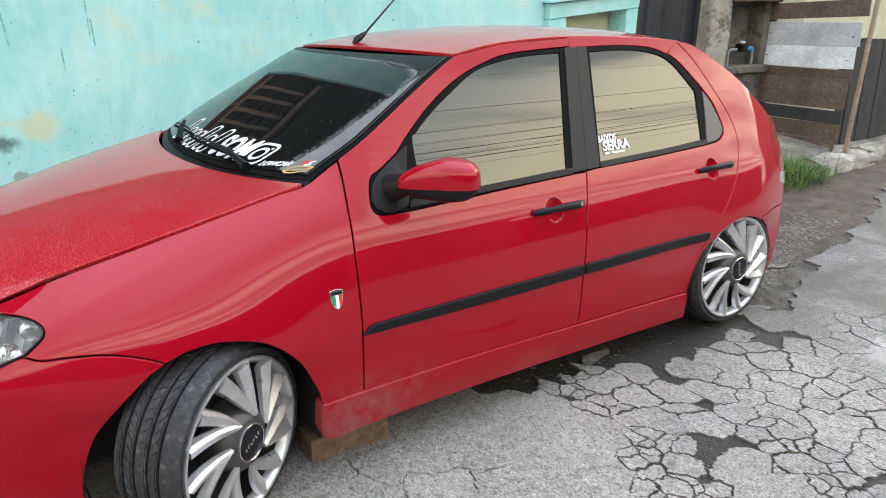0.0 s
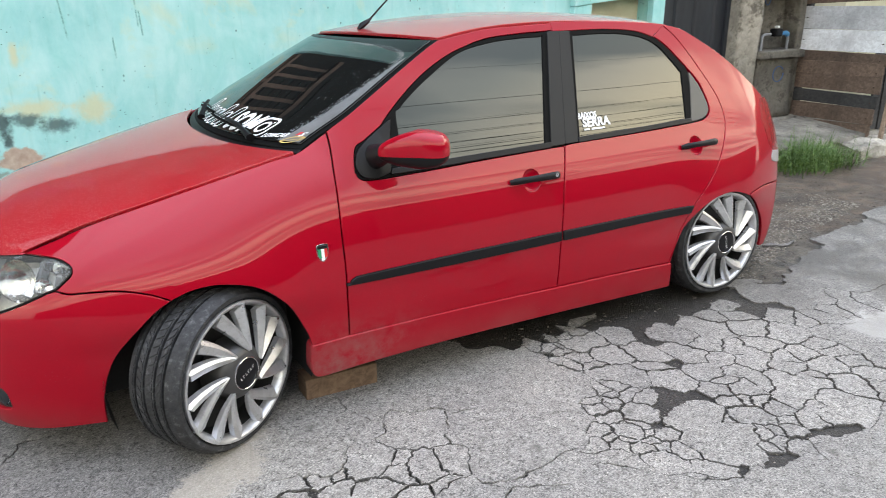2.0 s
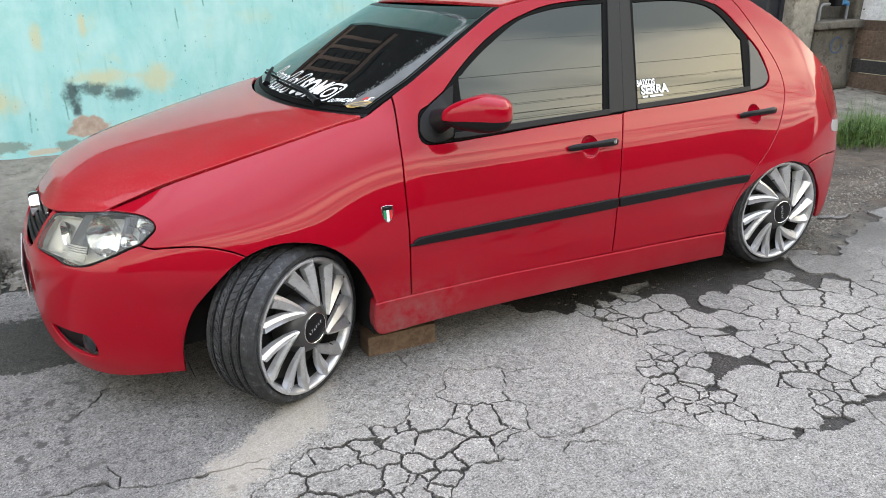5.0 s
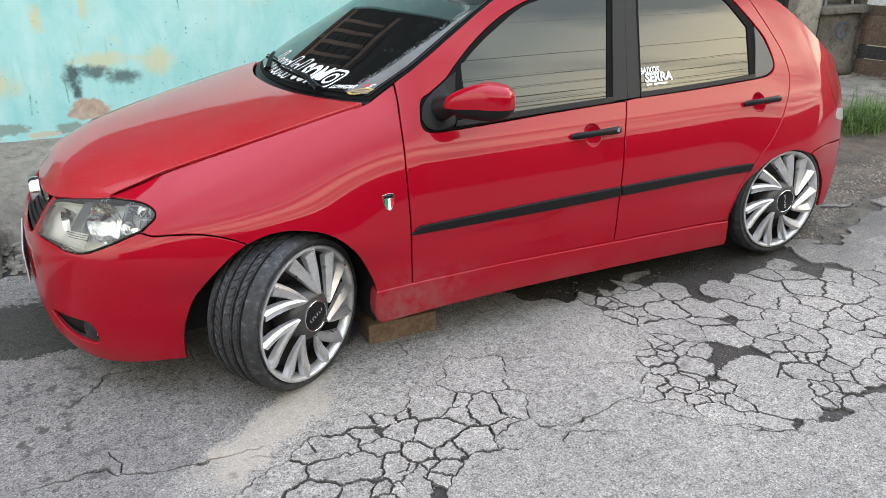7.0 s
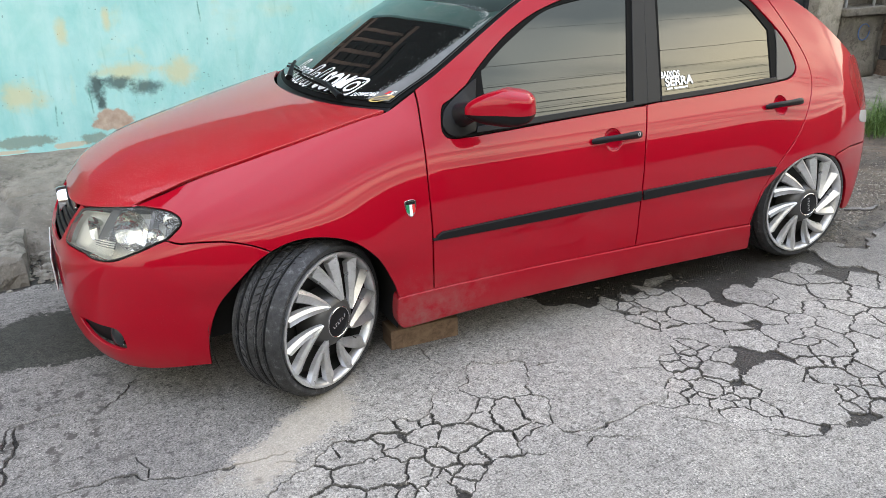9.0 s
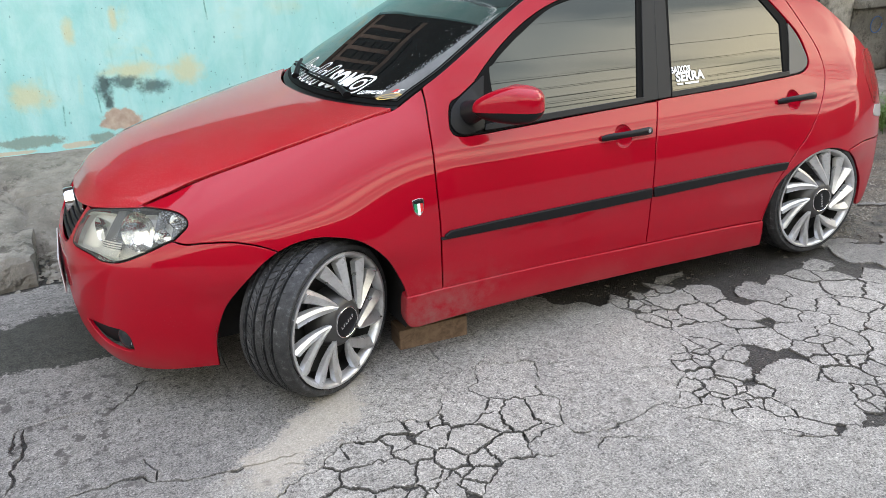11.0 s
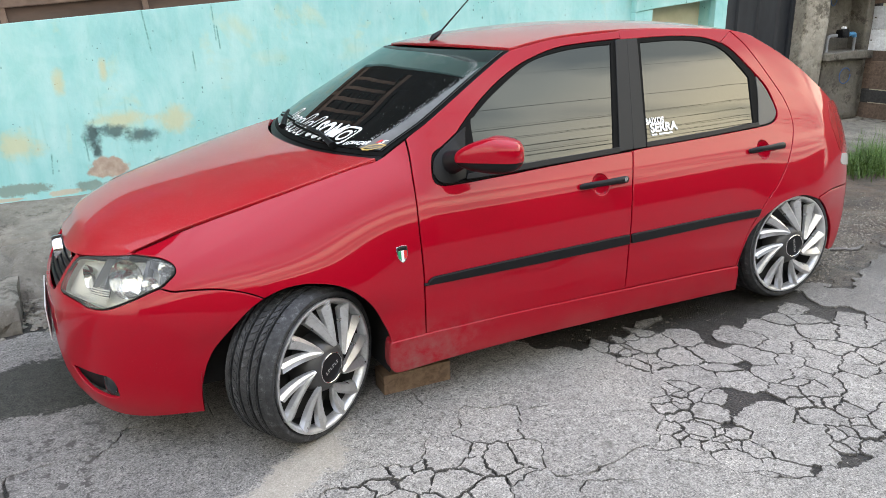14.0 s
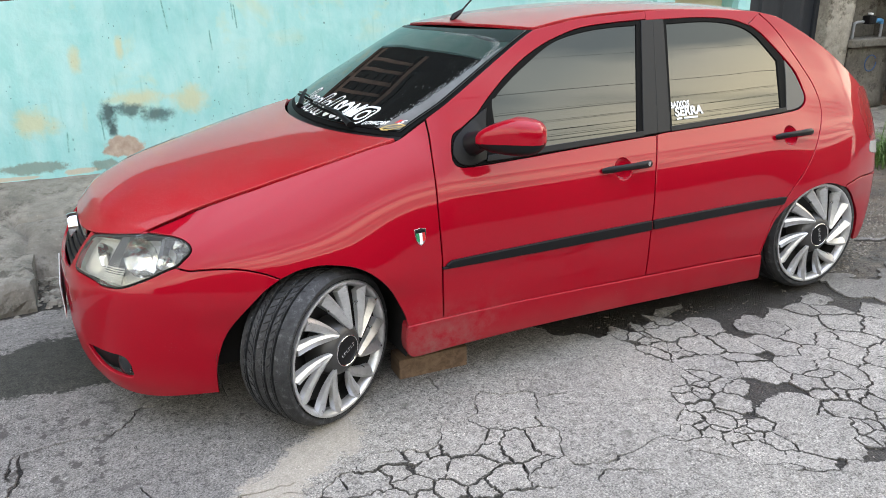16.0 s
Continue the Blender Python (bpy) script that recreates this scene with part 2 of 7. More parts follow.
    for x, z, rx, rz in ((-0.70, 0.335, 0.12, 0.022), (-1.1, 0.325, 0.2, 0.014)):
        c = w.mix(blot(x, z, rx, rz, 0.3, 18), c, (0.50, 0.47, 0.38))
    for x, z, rx, rz in ((-0.25, 0.36, 0.16, 0.05), (-0.10, 0.42, 0.07, 0.09), (-0.55, 0.36, 0.10, 0.04), (-0.95, 0.38, 0.22, 0.045), (-1.4, 0.40, 0.2, 0.06), (0.05, 0.40, 0.12, 0.05)):
        c = w.mix(w.math("MULTIPLY", blot(x, z, rx, rz, 0.35, 24), 0.75), c, (0.19, 0.22, 0.18))
    # long scratches
    for x, z, l, k in ((-0.075, 1.30, 0.16, 0.10), (0.34, 1.36, 0.15, 0.03), (0.19, 1.10, 0.07, 0.05), (-0.53, 0.60, 0.09, 0.02), (0.36, 1.24, 0.08, 0.06), (-0.74, 0.52, 0.07, -0.1)):
        dz = w.math("SUBTRACT", w.axis("Z"), z)
        dx = w.math("ADD", w.math("SUBTRACT", w.axis("X"), x), w.math("MULTIPLY", dz, k))
        m = w.math("MULTIPLY", w.span(w.math("ABSOLUTE", dx), 0.007, 0.002), w.span(w.math("ABSOLUTE", dz), l, l * 0.8))
        c = w.mix(w.math("MULTIPLY", m, w.ramp(w.noise(40, 3), [(0.35, 0.1), (0.55, 0.8)])), c, (0.10, 0.28, 0.25))
    w.color(c)
    w.bump(bare, -0.6, 0.012)
    w.bump(w.noise(9, 6, 0.6), 0.35, 0.02)
    w.bump(w.noise(110, 3), 0.15, 0.002)
    return w


MINT = mat_mint()


def mat_asphalt(name="old_grey_asphalt", light=1.0, grime=0.0):
    a = Mat(name, (0.2, 0.2, 0.2), 0.88)
    grain = a.noise(150, 3, 0.75)
    c = a.ramp(grain, [(0.32, (0.09 * light, 0.088 * light, 0.085 * light)), (0.50, (0.255 * light, 0.252 * light, 0.245 * light)), (0.68, (0.46 * light, 0.452 * light, 0.435 * light))])
    pits = a.ramp(a.noise(62, 4, 0.7), [(0.36, 0.85), (0.45, 0.0)])
    c = a.mix(pits, c, (0.065 * light, 0.062 * light, 0.058 * light))
    # pale stones that the wear has laid bare
    chips = a.ramp(a.voro(58), [(0.12, 0.9), (0.19, 0.0)])
    c = a.mix(a.math("MULTIPLY", chips, a.ramp(a.noise(13, 3), [(0.38, 0.1), (0.62, 1.0)])), c, (0.60 * light, 0.585 * light, 0.56 * light))
    fine = a.ramp(a.voro(125), [(0.14, 0.8), (0.22, 0.0)])
    c = a.mix(a.math("MULTIPLY", fine, a.ramp(a.noise(5, 4), [(0.42, 0.1), (0.6, 0.9)])), c, (0.56 * light, 0.545 * light, 0.52 * light))
    tone = a.ramp(a.noise(1.3, 7, 0.65), [(0.28, (0.70, 0.70, 0.71)), (0.5, (0.98, 0.975, 0.965)), (0.72, (1.20, 1.185, 1.15))])
    c = a.mix(1.0, c, tone, "MULTIPLY")
    c = a.mix(1.0, c, a.ramp(a.noise(24, 6, 0.7), [(0.30, 0.66), (0.5, 1.0), (0.72, 1.28)]), "MULTIPLY")
    worn = a.ramp(a.noise(7, 6, 0.7), [(0.5, 0.0), (0.75, 0.35)])
    c = a.mix(worn, c, (0.37 * light, 0.36 * light, 0.34 * light))
    if grime:
        c = a.mix(a.ramp(a.noise(55, 5, 0.7), [(0.3, grime), (0.7, grime * 0.45)]), c, (0.022, 0.020, 0.017))
    # damp towards the back of the car
    x, y = a.axis("X"), a.axis("Y")
    wet = a.math("MULTIPLY", a.span(a.math("ADD", a.math("MULTIPLY", x, 0.8), y), 1.15, 2.3), a.ramp(a.noise(2.6, 6, 0.65), [(0.36, 0.0), (0.54, 1.0)]))
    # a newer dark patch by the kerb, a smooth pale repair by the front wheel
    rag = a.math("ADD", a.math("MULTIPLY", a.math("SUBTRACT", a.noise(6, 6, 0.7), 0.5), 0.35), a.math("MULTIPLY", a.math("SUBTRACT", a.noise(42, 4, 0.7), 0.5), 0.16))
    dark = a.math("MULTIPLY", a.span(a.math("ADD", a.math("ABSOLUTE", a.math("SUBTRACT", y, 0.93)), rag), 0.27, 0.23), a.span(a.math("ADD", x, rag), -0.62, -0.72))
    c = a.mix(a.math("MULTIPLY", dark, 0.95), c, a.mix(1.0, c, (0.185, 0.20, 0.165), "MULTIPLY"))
    pale = a.math("MULTIPLY", a.span(a.math("ADD", a.math("ABSOLUTE", a.math("SUBTRACT", a.math("SUBTRACT", y, a.math("MULTIPLY", x, 0.65)), -0.05)), rag), 0.11, 0.07), a.span(a.math("ADD", a.math("ABSOLUTE", a.math("ADD", x, 0.20)), rag), 0.30, 0.18))
    c = a.mix(a.math("MULTIPLY", pale, 0.55), c, (0.44, 0.405, 0.35))
    patch = a.math("MULTIPLY", a.span(a.math("ADD", a.math("ABSOLUTE", a.math("SUBTRACT", x, 2.82)), rag), 0.30, 0.22), a.span(a.math("ADD", a.math("ABSOLUTE", a.math("ADD", y, 0.66)), rag), 0.17, 0.12))
    c = a.mix(a.math("MULTIPLY", patch, 0.75), c, (0.45, 0.445, 0.43))
    # the older, darker lane ahead of the front wheel
    lane = a.math("MULTIPLY", a.span(a.math("ADD", a.math("SUBTRACT", y, a.math("MULTIPLY", x, 0.65)), a.math("MULTIPLY", rag, 0.3)), 0.055, 0.072), a.span(x, 0.6, 0.2))
    c = a.mix(lane, c, a.mix(1.0, c, (0.74, 0.745, 0.76), "MULTIPLY"))
    c = a.mix(1.0, c, (1.05, 1.0, 0.935), "MULTIPLY")
    c = a.mix(1.0, c, a.ramp(a.random(), [(0.0, 0.92), (1.0, 1.06)]), "MULTIPLY")
    spots = a.math("MAXIMUM", a.ramp(a.noise(7, 4, 0.5), [(0.66, 0.0), (0.74, 0.7)]), a.math("MULTIPLY", a.ramp(a.noise(16, 4, 0.6), [(0.56, 0.0), (0.62, 0.85)]), a.math("MULTIPLY", a.span(x, -0.60, -0.80), a.span(y, 0.62, 0.5))))
    c = a.mix(a.math("MAXIMUM", a.math("MULTIPLY", wet, 0.75), spots), c, (0.055, 0.05, 0.044))
    a.color(c)
    a.roughness(a.mix(wet, 0.88, 0.42))
    a.bump(grain, 0.7, 0.006)
    a.bump(pits, -0.5, 0.005)
    a.bump(a.noise(22, 5), 0.35, 0.008)
    return a


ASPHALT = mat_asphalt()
ASPHALT_EDGE = mat_asphalt("grimy_asphalt_rim", 0.8, 0.85)


def mat_dirt():
    d = Mat("damp_grit_in_cracks", (0.03, 0.028, 0.025), 0.75)
    # brown mud towards the grass, grey trodden grit by the rear wheel
    x, y = d.axis("X"), d.axis("Y")
    base = d.ramp(d.noise(60, 6, 0.7), [(0.3, (0.010, 0.009, 0.007)), (0.6, (0.036, 0.031, 0.025)), (0.85, (0.12, 0.105, 0.088))])
    mud = d.math("MULTIPLY", d.span(d.math("ADD", x, d.math("MULTIPLY", d.noise(2.5, 6, 0.65), 1.2)), 3.2, 3.9), d.span(y, 0.10, 0.5))
    clay = d.ramp(d.noise(5, 7, 0.7), [(0.3, (0.030, 0.024, 0.019)), (0.5, (0.075, 0.055, 0.038)), (0.7, (0.15, 0.10, 0.065))])
    c = d.mix(mud, base, clay)
    grit = d.math("MULTIPLY", d.math("MULTIPLY", d.span(x, 2.45, 2.8), d.span(x, 3.9, 3.2)), d.ramp(d.noise(9, 6, 0.7), [(0.38, 0.0), (0.6, 0.8)]))
    c = d.mix(grit, c, d.ramp(d.noise(110, 4, 0.7), [(0.35, (0.034, 0.028, 0.021)), (0.65, (0.22, 0.185, 0.14))]))
    d.color(c)
    d.roughness(d.ramp(d.noise(3.2, 5), [(0.35, 0.35), (0.6, 0.8)]))
    d.bump(d.voro(120), 0.8, 0.006)
    return d


DIRT = mat_dirt()


def mat_concrete(name="rough_grey_concrete", tone=1.0):
    c = Mat(name, (0.3, 0.3, 0.29), 0.9)
    k = c.ramp(c.noise(2.3, 7, 0.65), [(0.3, (0.13 * tone, 0.125 * tone, 0.115 * tone)), (0.5, (0.30 * tone, 0.292 * tone, 0.27 * tone)), (0.7, (0.50 * tone, 0.485 * tone, 0.45 * tone))])
    s = c.ramp(c.noise(14, 6, 0.7), [(0.45, 0.0), (0.75, 0.55)])
    k = c.mix(s, k, (0.10 * tone, 0.09 * tone, 0.075 * tone))
    blot = c.ramp(c.noise(4.5, 7, 0.75), [(0.52, 0.0), (0.62, 0.85)])
    k = c.mix(blot, k, (0.075 * tone, 0.068 * tone, 0.055 * tone))
    fleck = c.ramp(c.noise(38, 5, 0.7), [(0.60, 0.0), (0.72, 0.6)])
    c.color(c.mix(1.0, c.mix(fleck, k, (0.52 * tone, 0.50 * tone, 0.46 * tone)), (1.06, 1.0, 0.90), "MULTIPLY"))
    c.bump(c.noise(16, 7, 0.65), 0.8, 0.03)
    c.bump(c.noise(150, 3), 0.25, 0.003)
    return c


CONCRETE = mat_concrete(tone=0.64)
PLASTER = mat_concrete("stained_cement_plaster", 0.48)


def mat_wood(name, dark, light, rough=0.85):
    w = Mat(name, light, rough)
    g = w.noise(2.2, 6, 0.7, (14, 1.5, 14), 0.6)
    c = w.ramp(g, [(0.3, dark), (0.7, light)])
    st = w.ramp(w.noise(3, 5), [(0.45, 0.0), (0.8, 0.6)])
    c = w.mix(st, c, tuple(v * 0.5 for v in dark))
    c = w.mix(1.0, c, w.ramp(w.random(), [(0.0, 0.7), (1.0, 1.2)]), "MULTIPLY")
    w.color(c)
    w.bump(g, 0.5, 0.004)
    return w


WOOD = mat_wood("weathered_brown_board", (0.070, 0.046, 0.034), (0.19, 0.135, 0.10))
WOOD_PALE = mat_wood("faded_whitewashed_board", (0.50, 0.50, 0.52), (0.80, 0.82, 0.85))
WOOD_DARK = mat_wood("grey_black_board", (0.02, 0.02, 0.022), (0.06, 0.058, 0.056))
BLOCK_WOOD = mat_wood("brown_timber_block", (0.13, 0.078, 0.045), (0.30, 0.195, 0.12))
GATE = Mat("dark_grey_sheet_metal", (0.045, 0.05, 0.06), 0.45, 0.3)
GATE.color(GATE.ramp(GATE.noise(5, 5, 0.6, (1, 1, 0.3)), [(0.3, (0.018, 0.021, 0.027)), (0.75, (0.040, 0.044, 0.052))]))
BROWN_PAINT = Mat("brown_railing_paint", (0.20, 0.13, 0.095), 0.6)
BROWN_PAINT.color(BROWN_PAINT.ramp(BROWN_PAINT.noise(14, 5), [(0.3, (0.095, 0.062, 0.048)), (0.75, (0.21, 0.14, 0.105))]))
GRASS = Mat("green_grass_blades", (0.06, 0.13, 0.02), 0.6)
GRASS.color(GRASS.ramp(GRASS.noise(40, 3), [(0.3, (0.035, 0.075, 0.012)), (0.55, (0.10, 0.18, 0.035)), (0.8, (0.24, 0.27, 0.09))]))
# brown taken down near black: the walls' shade is put into the colour
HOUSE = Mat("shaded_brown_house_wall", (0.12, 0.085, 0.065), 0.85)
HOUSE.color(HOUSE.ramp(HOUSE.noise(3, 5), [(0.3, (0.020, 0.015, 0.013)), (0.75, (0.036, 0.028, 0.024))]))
PVC = Mat("grey_pvc_pipe", (0.24, 0.245, 0.25), 0.4)
BLUE_PVC = Mat("blue_pipe_fitting", (0.06, 0.22, 0.42), 0.4)


def catmull(pts, n=12, closed=False):
    """A smooth curve through control points."""
    p, res = [np.array(q, float) for q in pts], []
    m = len(p)
    for i in range(m if closed else m - 1):
        if closed:
            a, b, c, d = p[i - 1], p[i], p[(i + 1) % m], p[(i + 2) % m]
        else:
            a, b, c, d = p[max(i - 1, 0)], p[i], p[i + 1], p[min(i + 2, m - 1)]
        for k in range(n):
            t = k / n
            res.append(0.5 * (2 * b + (c - a) * t + (2 * a - 5 * b + 4 * c - d) * t * t + (3 * b - a - 3 * c + d) * t ** 3))
    if not closed:
        res.append(p[-1])
    return np.array(res)


# The car's left half in plan at moulding height: nose, flank, tail. x runs along the car from the front axle, y = MID is its middle.
MID = 0.817
PLAN = catmull([(-0.82, MID), (-0.808, 0.60), (-0.765, 0.40), (-0.66, 0.22), (-0.48, 0.10), (-0.22, 0.035), (0.1, 0.008), (0.5, 0.0), (1.2, -0.004), (1.9, 0.0),
                (2.35, 0.008), (2.66, 0.036), (2.90, 0.115), (3.03, 0.28), (3.07, 0.55), (3.08, MID)], 192)
ARC = np.concatenate([[0], np.cumsum(np.linalg.norm(np.diff(PLAN, axis=0), axis=1))])
ARC -= np.interp(1.0, PLAN[1200:2080, 0], ARC[1200:2080]) - 1.0
TANGENT = np.gradient(PLAN, ARC, axis=0)
U_FRONT, U_REAR = ARC[0], ARC[-1]


def ease(a, b, x):
    t = np.clip((np.asarray(x, float) - a) / (b - a), 0, 1)
    return t * t * (3 - 2 * t)


def softened(tab):
    a = np.array(tab)
    zz = np.linspace(a[0, 0], a[-1, 0], 200)
    k = np.hanning(25)
    return zz, np.convolve(np.pad(np.interp(zz, a[:, 0], a[:, 1]), 12, mode="edge"), k / k.sum(), "valid")


# how far the skin lies inside the plan, by height: nose, tail, lower flank
NOSE_IN = softened([(0.05, 0.10), (0.14, 0.05), (0.20, 0.012), (0.30, 0.0), (0.46, 0.0), (0.54, 0.012), (0.60, 0.05), (0.68, 0.11), (0.75, 0.17), (0.9, 0.33)])
TAIL_IN = softened([(0.05, 0.08), (0.14, 0.03), (0.24, 0.0), (0.48, 0.0), (0.58, 0.03), (0.70, 0.06), (0.90, 0.11), (1.0, 0.20), (1.30, 0.48)])
FLANK_IN = softened([(0.05, 0.05), (0.20, 0.02), (0.35, 0.004), (0.50, 0.0), (0.6, 0.0)])


def hood_edge(x):
    return np.interp(x, [-0.62, -0.5, -0.39, -0.19, 0.0, 0.2, 0.3, 0.45], [0.69, 0.733, 0.773, 0.825, 0.871, 0.912, 0.933, 0.95])


def side(u, z):
    """Points of the car's left skin: u runs along the plan (u = x on the doors), z is the height."""
    u, z = np.asarray(u, float), np.asarray(z, float)
    x, y = np.interp(u, ARC, PLAN[:, 0]), np.interp(u, ARC, PLAN[:, 1])
    nx, ny = -np.interp(u, ARC, TANGENT[:, 1]), np.interp(u, ARC, TANGENT[:, 0])
    size = np.sqrt(nx * nx + ny * ny)
    nx, ny = nx / size, ny / size
    top = 0.42 + 1.3 * ease(0.5, 0.0, x)  # slope of the greenhouse; the wing rolls over further
    h = hood_edge(x) - 0.5
    qc = np.minimum((top * h / 0.35) ** (1 / 1.5), 3)
    q = np.clip((z - 0.5) / h, 0, None)
    upper = np.where(q < qc, 0.14 * np.minimum(q, qc) ** 2.5, 0.14 * qc ** 2.5 + top * (z - 0.5 - qc * h))
    flank = np.where(z > 0.5, upper, 0) + np.interp(z, *FLANK_IN)
    wf, wr = np.clip(nx, 0, 1) ** 2 * (x < 1), np.clip(-nx, 0, 1) ** 2 * (x > 1)
    d = flank * (1 - wf - wr) + np.interp(z, *NOSE_IN) * wf + np.interp(z, *TAIL_IN) * wr
    # the wings swell out towards the wheel arches
    for cx, cz, most in ((-0.07, 0.27, 0.026), (2.37, 0.26, 0.022)):
        r = np.hypot(x - cx, z - cz)
        d = d - most * np.exp(-((r - 0.24) / 0.16) ** 2) * ease(0.38, 0.50, z) * (1 - wf - wr)
    return np.stack([x + nx * d, y + ny * d, z + 0 * x], -1)

# ---- the car ----
def make_mesh(name, verts, faces, normals=None, smooth=True):
    me = bpy.data.meshes.new(name)
    me.from_pydata([tuple(v) for v in verts], [], [tuple(int(i) for i in f) for f in faces])
    if smooth:
        me.polygons.foreach_set("use_smooth", [True] * len(me.polygons))
    me.update()
    if normals is not None:
        me.normals_split_custom_set_from_vertices([tuple(n) for n in normals])
    return me


def part_mesh(name, me, mat, parent, label=""):
    """Links a mesh as one part under a thing or a part."""
    ob = new(name, me)
    ob.parent = parent
    m = parent
    shift = Matrix.Identity(4)
    while m is not None:
        shift = m.matrix_basis @ shift if m.parent is None else shift
        m = m.parent
    if parent.parent is None:
        ob.matrix_parent_inverse = parent.matrix_basis.inverted()
    if mat is not None and not me.materials:
        me.materials.append(mat.m)
    return tagged(ob, label)


def part(name, bm, mat, parent, label=""):
    me = bpy.data.meshes.new(name)
    bm.to_mesh(me)
    bm.free()
    return part_mesh(name, me, mat, parent, label)


def thing(name, place, label, category, group="", kind=""):
    ob = new(name)
    ob.empty_display_size = 0.1
    ob.matrix_basis = Matrix.Translation(place)
    return tagged(ob, label, category, group, kind)


def inside(poly, pts):
    x, y = pts[:, 0][:, None], pts[:, 1][:, None]
    x0, y0 = poly[:, 0][None], poly[:, 1][None]
    x1, y1 = np.roll(poly[:, 0], -1)[None], np.roll(poly[:, 1], -1)[None]
    cross = ((y0 > y) != (y1 > y)) & (x < (x1 - x0) * (y - y0) / np.where(y1 == y0, 1e-9, y1 - y0) + x0)
    return cross.sum(1) % 2 == 1


def resample(poly, step, closed=True):
    poly = np.asarray(poly, float)
    res = []
    for i in range(len(poly) if closed else len(poly) - 1):
        a, b = poly[i], poly[(i + 1) % len(poly)]
        n = max(1, int(math.ceil(np.linalg.norm(b - a) / step)))
        res += [a + (b - a) * k / n for k in range(n)]
    if not closed:
        res.append(poly[-1])
    return np.array(res)


def outline(*runs, n=6):
    """A closed outline of several runs of control points, smooth within each run, with corners between them."""
    return np.concatenate([catmull(r, n) if len(r) > 2 else np.array(r, float) for r in runs])


def tidy(poly, eps=1e-4):
    keep = [p for i, p in enumerate(poly) if np.linalg.norm(p - poly[i - 1]) > eps]
    return np.array(keep)


def sheet(poly, holes=(), step=0.03, edge=0.02):
    """Triangles that fill an outline in the plane. Returns points, triangles and the boundary loops."""
    from mathutils.geometry import delaunay_2d_cdt
    loops = [tidy(resample(tidy(p), edge)) for p in (poly, *holes)]
    lo, hi = loops[0].min(0), loops[0].max(0)
    gx, gy = np.meshgrid(np.arange(lo[0] + step * 0.37, hi[0], step), np.arange(lo[1] + step * 0.41, hi[1], step))
    gx = gx + (np.arange(gx.shape[0]) % 2)[:, None] * step * 0.5
    grid = np.stack([gx.ravel(), gy.ravel()], 1)
    ok = inside(loops[0], grid)
    for h in loops[1:]:
        ok &= ~inside(h, grid)
    grid = grid[ok]
    rim = np.concatenate(loops)
    if len(grid):
        near = np.ones(len(grid), bool)
        for i in range(0, len(rim), 200):
            near &= (np.linalg.norm(grid[:, None] - rim[None, i:i + 200], axis=-1) > edge * 0.55).all(1)
        grid = grid[near]
    pts, edges, k = np.concatenate([rim, grid]) if len(grid) else rim, [], 0
    for l in loops:
        edges += [(k + i, k + (i + 1) % len(l)) for i in range(len(l))]
        k += len(l)
    v, e, f, *_ = delaunay_2d_cdt([Vector(p) for p in pts], edges, [], 0, 1e-6, False)
    v = np.array([(p.x, p.y) for p in v])
    f = np.array([t for t in f if len(t) == 3])
    c = v[f].mean(1)
    ok = inside(loops[0], c)
    for h in loops[1:]:
        ok &= ~inside(h, c)
    return v, f[ok], loops


